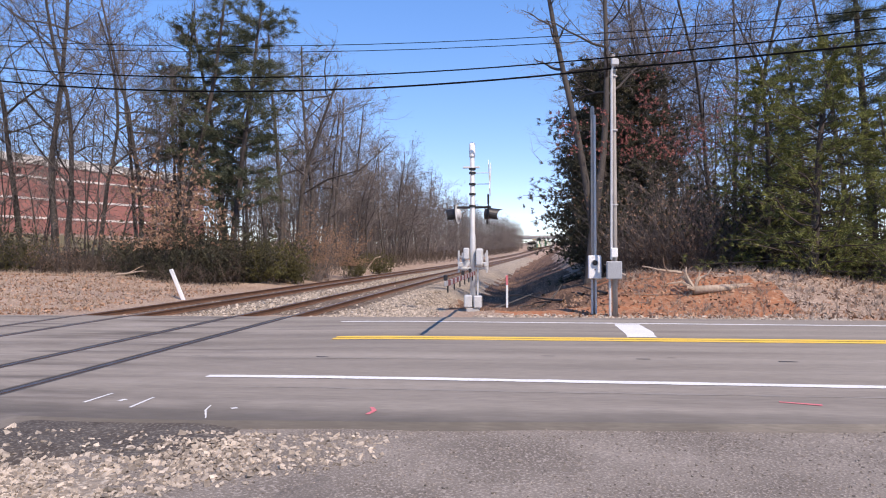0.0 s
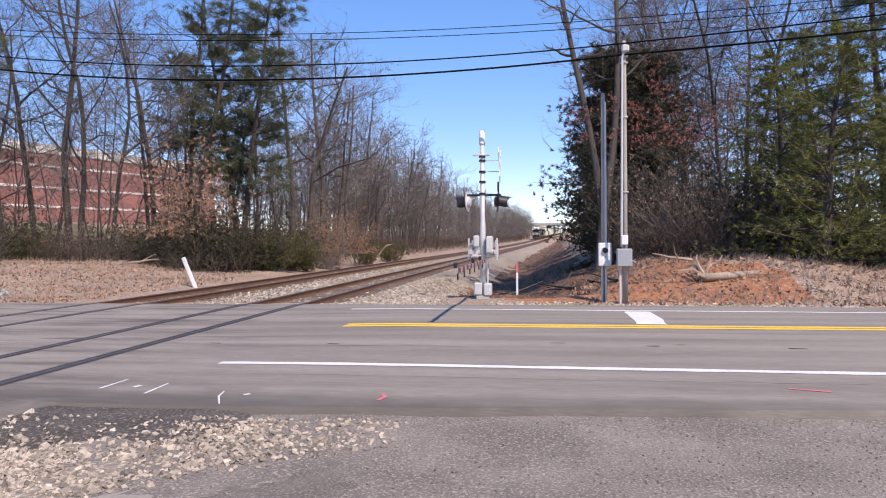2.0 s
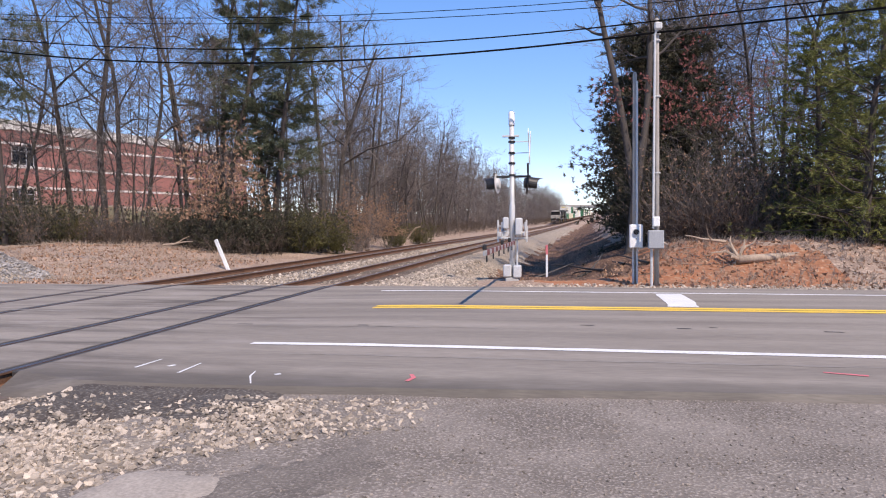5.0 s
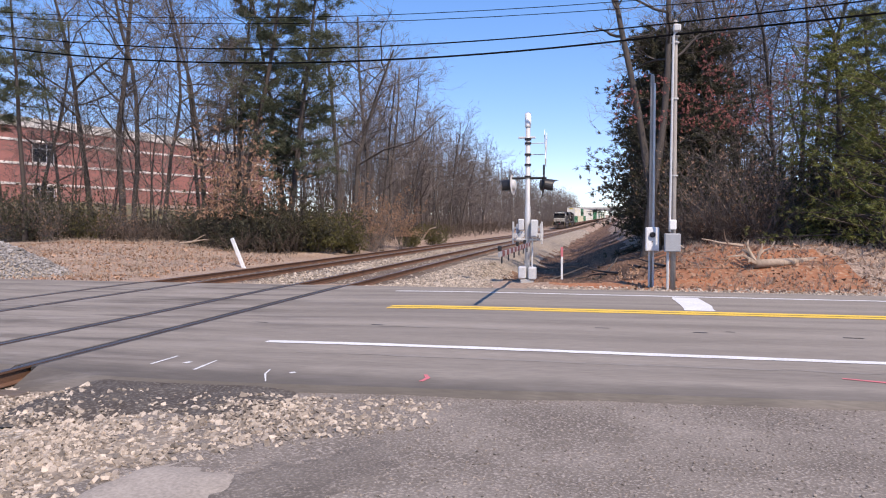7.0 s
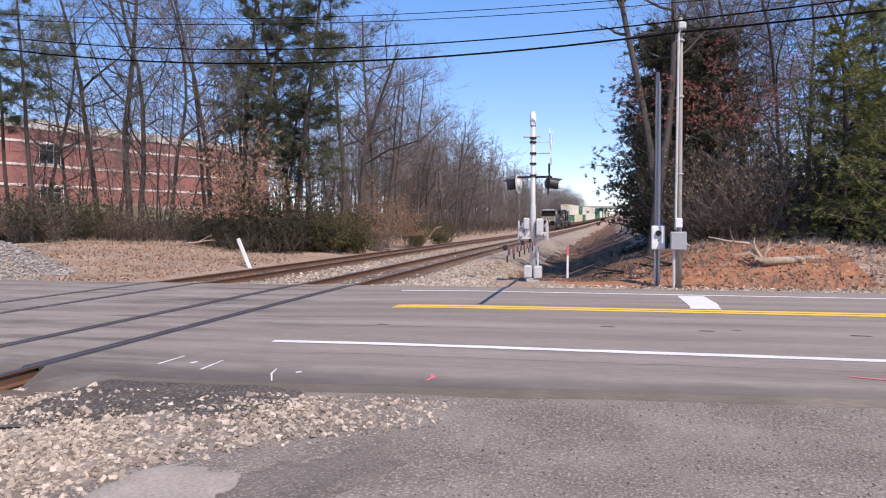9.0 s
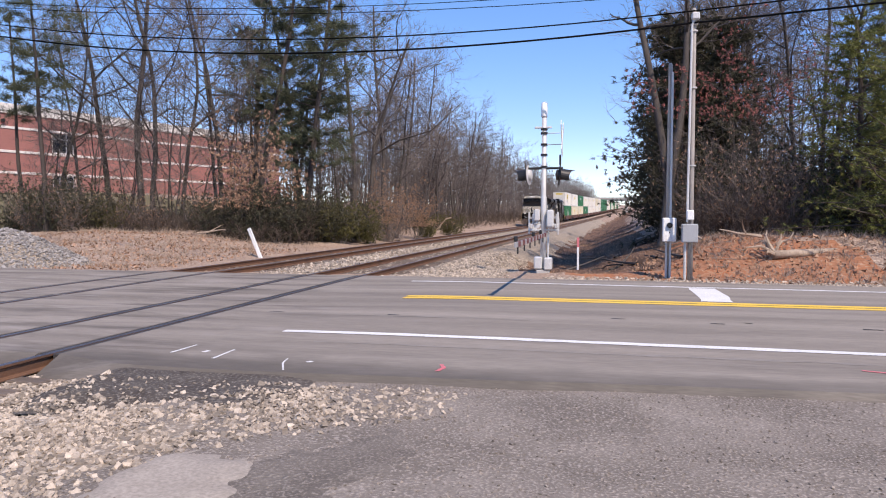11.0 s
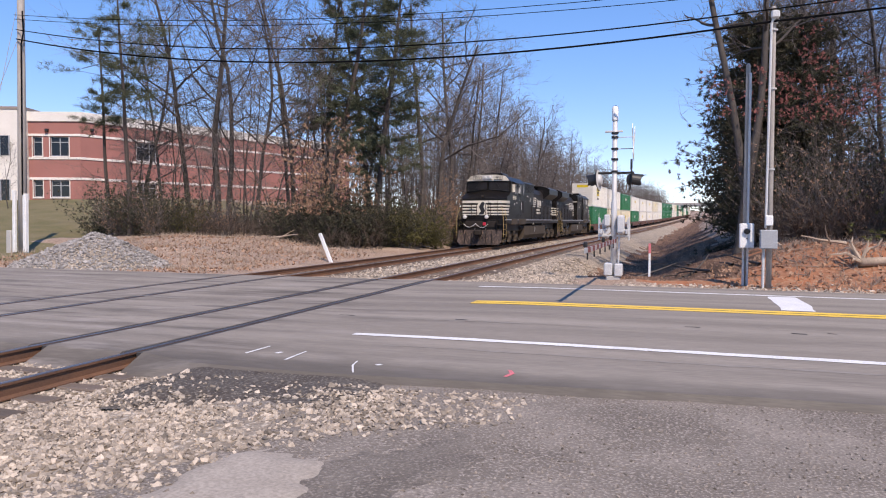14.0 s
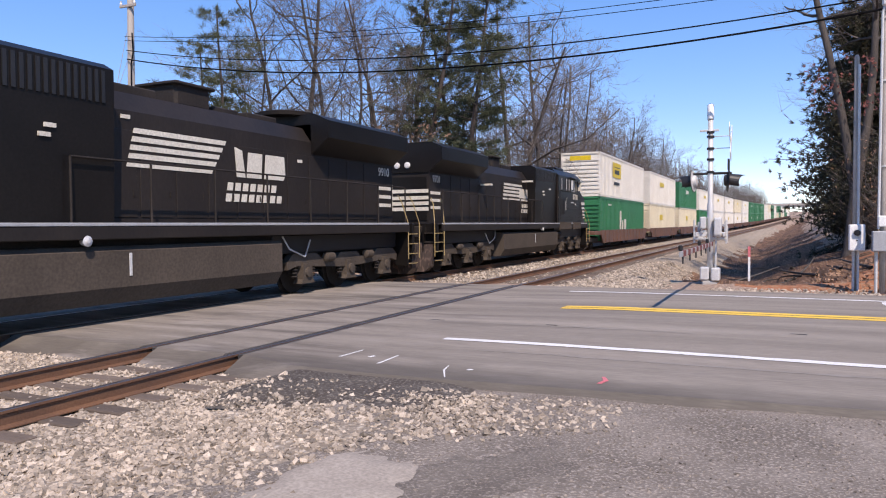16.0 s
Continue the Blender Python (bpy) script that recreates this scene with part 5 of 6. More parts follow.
def build_log():
    x, y = 4.9, 22.3
    z = land(x, y)
    p = thing("fallen_log", pose(x, y, z + 0.16, 0, -1, 24), "bare fallen tree trunk with torn roots on the clay bank", "log")
    g = Geo()
    g.tube((0, 0, 0), (1.8, 0.1, 0.02), 0.125, 0.115, 10)
    g.tube((1.8, 0.1, 0.02), (4.4, 0.3, 0.05), 0.115, 0.08, 10)
    part("trunk", g, M["dead_wood"], p, smooth=True)
    rng = random.Random(4)
    for k in range(12):
        r = Geo()
        d = Vector((rng.uniform(-0.6, 0.2), rng.gauss(0, 0.6), rng.gauss(0.35, 0.6))).normalized()
        limb(r, Vector((0.05, 0, 0.02)), d, rng.uniform(0.5, 1.05), 0.06, 4, 0.3, 0.0, rng, 5)
        part("root", r, M["dead_wood"], p)
    for k, (bx, by, ln, a) in enumerate(((-17.5, 39.0, 3.0, 30), (-14.2, 42.0, 2.6, 160), (-13.6, 47.5, 3.2, 120), (-20.2, 33.0, 1.6, 10), (5.0, 24.5, 1.3, 200), (3.4, 26.0, 1.8, 100))):
        b = thing("dead_branch", pose(bx, by, land(bx, by) + 0.08, 0, 0, a), "bleached dead branch lying on the ground", "branch", "dead branches")
        g = Geo()
        limb(g, Vector((0, 0, 0)), Vector((1, 0, 0.12)).normalized(), ln, 0.06, 5, 0.08, 0.0, rng, 6)
        limb(g, Vector((ln * 0.4, 0, 0.08)), Vector((0.7, 0.5, 0.4)).normalized(), ln * 0.5, 0.03, 3, 0.1, 0.0, rng, 5)
        part("branch", g, M["dead_wood"], b)
    for k in range(16):
        bx, by = rng.uniform(-2.4, 2.6), rng.uniform(22.8, 36)
        b = thing("dead_branch", pose(bx, by, land(bx, by) + 0.05, 0, 0, rng.uniform(60, 115)), "dark fallen branch lying along the ditch", "branch", "fallen branches in the ditch")
        g = Geo()
        limb(g, Vector((0, 0, 0)), Vector((1, 0, 0.03)).normalized(), rng.uniform(1.6, 4.0), rng.uniform(0.03, 0.06), 5, 0.06, 0.0, rng, 5)
        part("branch", g, M["bark"], b)
    for k in range(14):
        bx, by = rng.uniform(3.4, 9.5), rng.uniform(20.6, 24.5)
        b = thing("dead_branch", pose(bx, by, land(bx, by) + 0.03, 0, 0, rng.uniform(0, 180)), "thin dry stick lying on the clay bank", "branch", "sticks on the clay bank")
        g = Geo()
        limb(g, Vector((0, 0, 0)), Vector((1, 0, 0.1)).normalized(), rng.uniform(0.5, 1.4), 0.02, 4, 0.12, 0.0, rng, 4)
        part("branch", g, M["dead_wood"], b)
    b = thing("broken_stem", pose(-13.9, 58.0, land(-13.9, 58)), "pale broken stem leaning beside the track", "branch")
    part("stem", Geo().path([(0, 0, -0.1), (1.3, 0, 1.5), (1.75, 0.1, 1.6)], 0.05), M["dead_wood"], b)


def build_pile():
    cx, cy, R, H = -20.0, 20.6, 3.1, 1.25

    def pile_z(x, y):
        d = math.hypot(x - cx, (y - cy) * 1.35) / R
        return H * max(0.0, 1 - d ** 1.15) * (1 + 0.12 * bumpy(x, y, 1.2, 5.0))
    g = sheet(cx - R - 0.5, cx + R + 0.5, cy - 2.5, cy + 2.5, 0.25, 0.0, lambda x, y: land(x, y) - 0.06 + pile_z(x, y))
    tagged(part("gravel_pile", g, M["ballast"], smooth=True), "heap of grey crushed stone beside the road", "gravel pile", kind="structure")

    def spot(r):
        a, d = r.uniform(0, 6.28), R * r.random() ** 0.55 * 1.05
        x, y = cx + d * math.cos(a), cy + d * math.sin(a) / 1.35
        return x, y, land(x, y) - 0.04 + pile_z(x, y)
    scatter("pile_stones", 5000, spot, 0.10, "grey_stone", "grey crushed stones on the heap", 12)


def build_stones():
    def near_z(x, y):
        return -0.185 + 0.115 * smooth_step(-5.4, -3.6, x)

    def near_left(r):
        x, y = r.uniform(-12.8, -1.2), r.uniform(1.6, 6.9)
        edge = -3.2 + 1.6 * smooth_step(4.3, 6.0, y) + 0.35 * bumpy(x, y, 0.9, 3.0)
        thin = smooth_step(edge + 0.4, edge - 0.45, x)
        thin *= 1 - 0.9 * smooth_step(5.3, 5.9, y) * smooth_step(-2.9, -3.5, x) * smooth_step(-5.9, -5.3, x)
        thin *= 1 - 0.45 * smooth_step(-4.2, -2.9, x)
        thin *= 0.5 + 0.5 * smooth_step(-0.35, 0.35, bumpy(x, y, 1.6, 8.0))
        if r.random() > thin or y > near_edge(x) - 0.25:
            return None
        for c in (T1, T2):
            for s in (-GAUGE / 2, GAUGE / 2):
                if abs(x - c - s) < 0.09:
                    return None
            if abs(x - c) < 1.3 and ((y + 8.0) % 0.52 < 0.13 or (y + 8.0) % 0.52 > 0.39) and r.random() < 0.85:
                return None
        return x, y, max(near_z(x, y), apron_height(x, y) if -5.9 < x < -1.6 and y > 5.4 else -1.0)
    scatter("loose_ballast", 68000, near_left, 0.050, "stone", "pale crushed-stone ballast beside the near track", 21)

    def lot(r):
        x, y = r.uniform(-3.8, 7.5), 1.6 + 5.7 * r.random()
        if y > near_edge(x) - 0.02:
            return None
        return x, y, -0.072 + 0.02 * bumpy(x, y, 0.8, 7.0)
    scatter("lot_grit", 13000, lot, 0.017, "grit", "small grey gravel strewn over the packed lot", 22)

    def verge(r):
        x, y = r.uniform(-6.0, 8.0), 18.35 + abs(r.gauss(0, 0.7))
        if -6 < x < -1.5:
            y = 18.5 + r.random() * 4.5
            if r.random() < 0.3 or x > -2.2 - 0.25 * (y - 18.5):
                return None
            return x, y, max(bed_height(x, y), land(x, y)) + 0.01
        return x, y, land(x, y) + 0.01
    scatter("verge_stones", 5000, verge, 0.075, "stone", "crushed stone along the far edge of the road", 23)

    def shoulder(r):
        x, y = r.uniform(-5.6, -2.7), 18.6 + 16 * r.random() ** 1.5
        if x > -2.6 - 0.05 * (y - 18.6) + 0.3 * bumpy(x, y, 1.5, 2.0):
            return None
        return x + bend(y), y, max(bed_height(x, y), land(x, y)) + 0.005
    scatter("shoulder_stones", 7500, shoulder, 0.085, "stone", "pale stones on the ballast shoulder by the signal", 25)

    def between(r):
        y = 18.8 + 45 * r.random() ** 1.7
        x = r.choice((T1, T2, (R1 - GAUGE + R2) / 2, R1 + 1.4, R1 + 1.9)) + r.gauss(0, 0.5) + bend(y)
        xs = x - bend(y)
        for c in (T1, T2):
            for s in (-GAUGE / 2, GAUGE / 2):
                if abs(xs - c - s) < 0.1:
                    return None
        return x, y, bed_height(x, y) + 0.01
    scatter("track_stones", 12000, between, 0.085, "stone", "pale stones between and beside the rails", 24)

    def litter(r):
        if r.random() < 0.62:
            x, y = r.uniform(-26, -14.2), 19 + 14 * r.random()
        else:
            x, y = r.uniform(1, 14), 19 + 7 * r.random()
        return x, y, land(x, y) + 0.01
    rng, g = random.Random(33), Geo()
    for _ in range(9000):
        x, y, z = litter(rng)
        tuft(g, Vector((x, y, z)), Vector((0, 0, 0.2)), 0.12, rng, 1, 0.4, 1.0)
    tagged(part("dead_leaves", g, M["brown_leaf"]), "scattered dry leaves on the banks", "leaves", kind="stuff")
    # drab tufts of dry grass along the bank
    g = Geo()
    for _ in range(2600):
        x, y = (rng.uniform(-27, -14.5), rng.uniform(19.5, 34)) if rng.random() < 0.5 else (rng.uniform(3, 16), rng.uniform(19.5, 28))
        p = Vector((x, y, land(x, y)))
        for _ in range(4):
            d = Vector((rng.gauss(0, 0.5), rng.gauss(0, 0.5), 1)).normalized()
            g.spike(p, p + d * rng.uniform(0.12, 0.4), 0.007)
    tagged(part("dry_grass", g, M["dead_wood"]), "thin dry grass stalks on the banks", "grass", kind="stuff")


build_building()
build_bridge()
build_signal(-1.66, 21.2, 0, "aluminium level-crossing signal mast with flashing lamps and lowered gate")
build_signal(-16.3, 5.5, 180, "second level-crossing signal across the tracks with lowered gate")
build_marker()
build_poles()
build_wires()
build_guys()
build_log()
build_pile()
build_stones()


# ---- train ----
def wheelset(parent, y, r=0.53, gauge=GAUGE):
    ws = part("wheelset", Geo().tube((-0.9, y, r), (0.9, y, r), 0.09, n=10), M["loco_dust"], parent)
    for s in (-1, 1):
        x = s * gauge / 2
        g = Geo().lathe([(0.12, -s * 0.07), (r * 0.75, -s * 0.05), (r + 0.03, -s * 0.06), (r + 0.03, -s * 0.03), (r, s * 0.0), (r, s * 0.075), (r * 0.82, s * 0.06), (0.2, s * 0.03), (0.14, s * 0.09)], (x, y, r), "x", 22)
        part("wheel", g, M["loco_dust"], ws)
    return ws


def loco_truck(parent, ys):
    """Three-axle truck: side frames with boxes and springs over each axle."""
    t = part("truck", Geo().box(-0.7, ys[0] - 0.3, 0.62, 0.7, ys[2] + 0.3, 0.95, 0.03), M["loco_dust"], parent)
    for s in (-1, 1):
        a, b = (1.02, 1.2) if s > 0 else (-1.2, -1.02)
        pts = [(ys[0] - 0.75, 0.78), (ys[0] - 0.5, 0.98), (ys[0] + 0.45, 0.98), (ys[0] + 0.7, 0.82), (ys[1] - 0.6, 0.82), (ys[1] - 0.4, 0.95), (ys[1] + 0.4, 0.95), (ys[1] + 0.6, 0.82), (ys[2] - 0.7, 0.82), (ys[2] - 0.45, 0.98), (ys[2] + 0.5, 0.98), (ys[2] + 0.75, 0.78), (ys[2] + 0.72, 0.6), (ys[2] + 0.35, 0.68), (ys[1] + 0.5, 0.58), (ys[1] - 0.5, 0.58), (ys[0] - 0.35, 0.68), (ys[0] - 0.72, 0.6)]
        part("side_frame", Geo().prism(pts, "x", a, b), M["tank_dust"], t)
        for y in ys:
            part("axle_box", Geo().prism([(y - 0.2, 0.36), (y - 0.28, 0.25), (y + 0.28, 0.25), (y + 0.2, 0.36), (y + 0.17, 0.74), (y - 0.17, 0.74)], "x", s * 1.03, s * 1.27).lathe([(0.13, s * 1.27), (0.12, s * 1.32), (0.05, s * 1.33)], (0, y, 0.52), "x", 12), M["tank_dust"], t)
            for o in (-0.36, 0.36):
                sp = Geo()
                for z in (0.40, 0.48, 0.56, 0.64):
                    sp.lathe([(0.07, z), (0.09, z + 0.025), (0.07, z + 0.05)], (s * 1.12, y + o, 0), "z", 8)
                part("spring", sp, M["loco_dust"], t)
        for y in (ys[0] + 0.95, ys[1] + 0.95):
            part("brake_cylinder", Geo().lathe([(0.05, -0.2), (0.11, -0.18), (0.11, 0.15), (0.05, 0.2)], (s * 1.25, y, 0.86), "y", 12), M["tank_dust"], t)
    for y in ys:
        wheelset(t, y)
    return t


def locomotive(number, label):
    lo = thing("locomotive", pose(T2, 0, 0), label, "locomotive", "locomotives")
    lb, du = M["loco_black"], M["loco_dust"]
    # frame, walkway, pilots and couplers
    part("equipment_bay", Geo().box(-1.25, 1.25, 0.95, 1.25, 7.0, 1.44, 0.03), M["black_paint"], lo)
    part("equipment_bay", Geo().box(-1.15, 15.1, 0.98, 1.15, 21.0, 1.44, 0.03), M["black_paint"], lo)
    part("underframe", Geo().box(-1.1, 0.7, 1.22, 1.1, 21.6, 1.62, 0.03), du, lo)
    for s in (-1, 1):
        part("side_sill", Geo().box(s * 1.5 - 0.05, 1.15, 1.44, s * 1.5 + 0.05, 21.15, 1.66, 0.015), M["loco_hood"], lo)
        part("sill_lip", Geo().box(s * 1.5 - 0.06, 1.2, 1.662, s * 1.5 + 0.06, 21.1, 1.72, 0.01), M["grey_paint"], lo, "pale worn edge of the walkway")
        part("walkway", Geo().box(min(s * 0.9, s * 1.44), 1.15, 1.66, max(s * 0.9, s * 1.44), 21.15, 1.70, 0.008), du, lo)
    for end, f in (("front", lambda v: v), ("rear", lambda v: 22.3 - v)):
        plate = Geo().box(-1.5, min(f(0.72), f(0.86)), 0.75, 1.5, max(f(0.72), f(0.86)), 1.72, 0.02)
        part("end_plate", plate, lb, lo)
        plow = Geo()
        prof = [(-1.42, 0.30), (-1.2, 0.12), (1.2, 0.12), (1.42, 0.30), (1.42, 1.05), (-1.42, 1.05)]
        n = len(prof)
        plow.v = [(x, f(0.16 + 0.16 * abs(x) / 1.4 + (0.28 if z > 0.9 else 0)), z) for x, z in prof] + [(x * 0.97, f(0.70), z) for x, z in prof]
        plow.f = [tuple(range(n)), tuple(range(2 * n - 1, n - 1, -1))] + [(i, (i + 1) % n, n + (i + 1) % n, n + i) for i in range(n)]
        plow.mi = [0] * len(plow.f)
        pl = part("plow", plow, M["plow_steel"], lo, "scuffed dusty black snowplow")
        for x in (-0.95, -0.5, 0.45, 0.85):
            part("plow_rib", Geo().path([(x, f(0.17 + 0.16 * abs(x) / 1.4), 0.2), (x * 0.93, f(0.42), 0.98)], 0.025), du, pl)
        part("coupler", Geo().box(-0.14, min(f(-0.05), f(0.75)), 0.76, 0.14, max(f(-0.05), f(0.75)), 1.02, 0.03).box(-0.22, min(f(-0.1), f(0.22)), 0.72, 0.2, max(f(-0.1), f(0.22)), 1.06, 0.05), du, lo)
        for s in (-1, 1):
            hose = [(s * 0.35, f(0.66), 1.15), (s * 0.36, f(0.45), 1.0), (s * 0.3, f(0.36), 0.72), (s * 0.22, f(0.34), 0.62)]
            part("air_hose", Geo().path(hose, 0.028), M["rubber"], lo)
            # corner steps
            st = part("step_well", Geo().box(min(s * 1.06, s * 1.08), min(f(0.5), f(1.18)), 0.42, max(s * 1.06, s * 1.08), max(f(0.5), f(1.18)), 1.66).box(min(s * 1.08, s * 1.5), min(f(1.17), f(1.2)), 0.42, max(s * 1.08, s * 1.5), max(f(1.17), f(1.2)), 1.5), lb, lo)
            for z in (0.46, 0.76, 1.06, 1.36):
                part("tread", Geo().box(min(s * 1.09, s * 1.5), min(f(0.55), f(1.14)), z, max(s * 1.09, s * 1.5), max(f(0.55), f(1.14)), z + 0.035, 0.008), du, st)
                part("tread_edge", Geo().box(min(s * 1.5, s * 1.525), min(f(0.55), f(1.14)), z + 0.006, max(s * 1.5, s * 1.51), max(f(0.55), f(1.14)), z + 0.028), M["safety_yellow"], st, "yellow step edge")
            for yy in (0.46, 1.2):
                part("grab_rail", Geo().path([(s * 1.53, f(yy), 0.62), (s * 1.53, f(yy), 1.7), (s * 1.40, f(yy + 0.18), 2.35), (s * 1.30, f(yy + 0.22), 2.55)], 0.016, 6), M["safety_yellow"], lo, "yellow corner handrail")
        part("cut_lever", Geo().path([(-1.3, f(0.62), 1.1), (-0.2, f(0.6), 1.02), (1.3, f(0.62), 1.1)], 0.018), du, lo)
    wavy = [(-1.1 + 0.075 * i, 0.5 - 0.03 * math.sin(i * 0.3), 1.46 - 0.24 * abs(math.sin(math.pi * i / 11)) - 0.03 * (i > 11)) for i in range(23)]
    part("looped_cable", Geo().path(wavy, 0.015, 6), M["galv"], lo, "pale looped cable across the pilot")
    part("red_fitting", Geo().box(0.18, 0.46, 1.32, 0.38, 0.6, 1.52, 0.04), M["red_hose"], lo)
    # nose
    nose = Geo()
    lower = [(-1.28, 1.0), (1.28, 1.0), (1.5, 1.55), (1.5, 2.7), (-1.5, 2.7), (-1.5, 1.55)]
    up = {0: 3.0, 1: 3.0, 2: 3.12, 3: 3.48, 4: 3.48, 5: 3.12}
    nose.v = [(x, y, 1.70) for x, y in lower] + [(x, y, up[i]) for i, (x, y) in enumerate(lower)] + [(0.0, 1.0, 3.06), (0.0, 2.5, 3.62)]
    nose.f = [(0, 1, 7, 12, 6), (1, 2, 8, 7), (2, 3, 9, 8), (3, 4, 10, 13, 9), (4, 5, 11, 10), (5, 0, 6, 11), (12, 7, 8, 9, 13), (12, 13, 10, 11, 6), (5, 4, 3, 2, 1, 0)]
    nose.mi = [0] * 9
    no = part("nose", nose, lb, lo)
    # white bands round the nose
    for z0, z1 in ((2.74, 2.90), (2.52, 2.62), (2.33, 2.43), (2.14, 2.24), (1.98, 2.06)):
        band = Geo()
        back = 2.3 - 0.46 * (2.74 - z0)
        pts = [(-1.5, back), (-1.5, 1.55), (-1.28, 1.0), (1.28, 1.0), (1.5, 1.55), (1.5, back)]
        out = [(-1.506, pts[0][1]), (-1.506, 1.548), (-1.284, 0.994), (1.284, 0.994), (1.506, 1.548), (1.506, pts[5][1])]
        for p in out:
            band.v += [(p[0], p[1], z0), (p[0], p[1], z1)]
        for i in range(5):
            band.f.append((2 * i, 2 * i + 2, 2 * i + 3, 2 * i + 1))
            band.mi.append(0)
        part("white_band", band, M["loco_white"], no, "white nose stripe")
    emb = Geo().prism([(-0.28, 1.98), (0.3, 1.98), (0.34, 2.5), (0.2, 2.9), (-0.2, 2.9), (-0.34, 2.5)], "y", 0.982, 0.992)
    part("emblem_field", emb, M["loco_white"], no)
    part("emblem", Geo().prism([(-0.24, 2.02), (-0.06, 2.22), (-0.2, 2.5), (-0.08, 2.72), (0.08, 2.84), (0.18, 2.72), (0.1, 2.52), (0.2, 2.24), (0.1, 2.02)], "y", 0.974, 0.981), M["black_paint"], no, "plain black emblem shape")
    part("nose_door", Geo().box(0.42, 0.985, 1.75, 0.44, 0.996, 2.95).box(1.0, 0.985, 1.75, 1.02, 0.996, 2.95), lb, no)
    part("nose_lamp", Geo().box(-0.07, 0.96, 3.1, 0.07, 1.2, 3.24, 0.02), du, no)
    for x in (-1.0, 0.42):
        d = part("ditch_light", Geo().lathe([(0.10, 0.74), (0.13, 0.60), (0.125, 0.52)], (x, 0, 1.86), "y", 18), M["galv"], lo, "bright ditch light")
        part("lens", Geo().lathe([(0.115, 0.53), (0.08, 0.49), (0.02, 0.48)], (x, 0, 1.86), "y", 18), M["lamp_glass"], d)
    for s in (-1, 1):
        part("front_rail", Geo().path([(s * 0.3, 0.75, 1.72), (s * 0.3, 0.75, 2.7), (s * 0.62, 0.75, 2.75), (s * 0.62, 0.75, 1.72)], 0.02, 6), lb, lo)
    # cab
    cab = Geo().prism([(-1.5, 1.70), (1.5, 1.70), (1.5, 4.18), (1.15, 4.52), (0.6, 4.60), (-0.6, 4.60), (-1.15, 4.52), (-1.5, 4.18)], "y", 2.56, 7.0)
    ca = part("cab", cab, lb, lo)
    face = Geo().prism([(-1.42, 4.22), (1.42, 4.22), (1.12, 4.53), (0.6, 4.61), (-0.6, 4.61), (-1.12, 4.53)], "y", 2.40, 2.555)
    part("visor_band", face, M["loco_white"], ca, "white band over the windscreens")
    for x0, x1 in ((-0.98, -0.42), (0.42, 0.98)):
        nb = part("number_board", Geo().box(x0, 2.36, 4.28, x1, 2.398, 4.54, 0.01), M["black_paint"], ca)
        part("board_face", Geo().box(x0 + 0.03, 2.345, 4.31, x1 - 0.03, 2.357, 4.51), M["loco_white"], nb)
        lettering(number, 0.2, M["black_paint"], "digits", nb, pose((x0 + x1) / 2, 2.34, 4.41, 90, 0, 0), 0.9, 0.004)
    hl = part("headlight", Geo().box(-0.34, 2.34, 4.30, 0.34, 2.398, 4.56, 0.02), M["galv"], ca)
    for x in (-0.15, 0.15):
        part("lens", Geo().lathe([(0.11, 2.335), (0.07, 2.31), (0.02, 2.305)], (x, 0, 4.43), "y", 16), M["lamp_glass"], hl)
    for s in (-1, 1):
        w = Geo()
        w.v = [(s * 0.06, 2.55, 3.68), (s * 1.38, 2.55, 3.56), (s * 1.38, 2.545, 4.17), (s * 0.06, 2.545, 4.17), (s * 0.06, 2.52, 3.68), (s * 1.38, 2.52, 3.56), (s * 1.38, 2.50, 4.17), (s * 0.06, 2.50, 4.17)]
        w.f = [(0, 1, 2, 3), (4, 5, 6, 7), (0, 1, 5, 4), (1, 2, 6, 5), (2, 3, 7, 6), (3, 0, 4, 7)]
        w.mi = [0] * 6
        win = part("windscreen", w, M["dark_glass"], ca)
        part("window_rim", Geo().path([(s * 0.06, 2.5, 3.68), (s * 1.38, 2.5, 3.56), (s * 1.38, 2.485, 4.17), (s * 0.06, 2.485, 4.17), (s * 0.06, 2.5, 3.68)], 0.016, 5), M["black_paint"], win)
        part("wiper", Geo().path([(s * 0.5, 2.47, 4.15), (s * 0.8, 2.465, 3.75)], 0.012, 4), M["black_paint"], win)
        for y0, y1 in ((3.15, 3.75), (3.85, 4.55)):
            sw = part("side_window", Geo().box(min(s * 1.5, s * 1.512), y0, 3.42, max(s * 1.5, s * 1.512), y1, 4.05), M["dark_glass"], ca)
            part("window_rim", Geo().path([(s * 1.52, y0, 3.42), (s * 1.52, y1, 3.42), (s * 1.52, y1, 4.05), (s * 1.52, y0, 4.05), (s * 1.52, y0, 3.42)], 0.015, 5), M["grey_paint" if y0 > 3.8 else "black_paint"], sw)
        part("wind_deflector", Geo().box(min(s * 1.5, s * 1.68), 3.02, 3.5, max(s * 1.5, s * 1.68), 3.04, 4.0), M["loco_white"], ca)
        part("mirror", Geo().box(min(s * 1.54, s * 1.66), 4.66, 3.5, max(s * 1.54, s * 1.66), 4.70, 4.0, 0.008), M["galv"], ca)
        part("awning", Geo().prism([(s * 1.5, 4.16), (s * 1.74, 4.08), (s * 1.74, 4.10), (s * 1.5, 4.2)], "y", 3.0, 4.65), lb, ca)
        for y0 in (5.0, 5.9):
            part("louvre_window", Geo().box(min(s * 1.5, s * 1.51), y0, 3.5, max(s * 1.5, s * 1.51), y0 + 0.5, 4.02), M["black_paint"], ca)
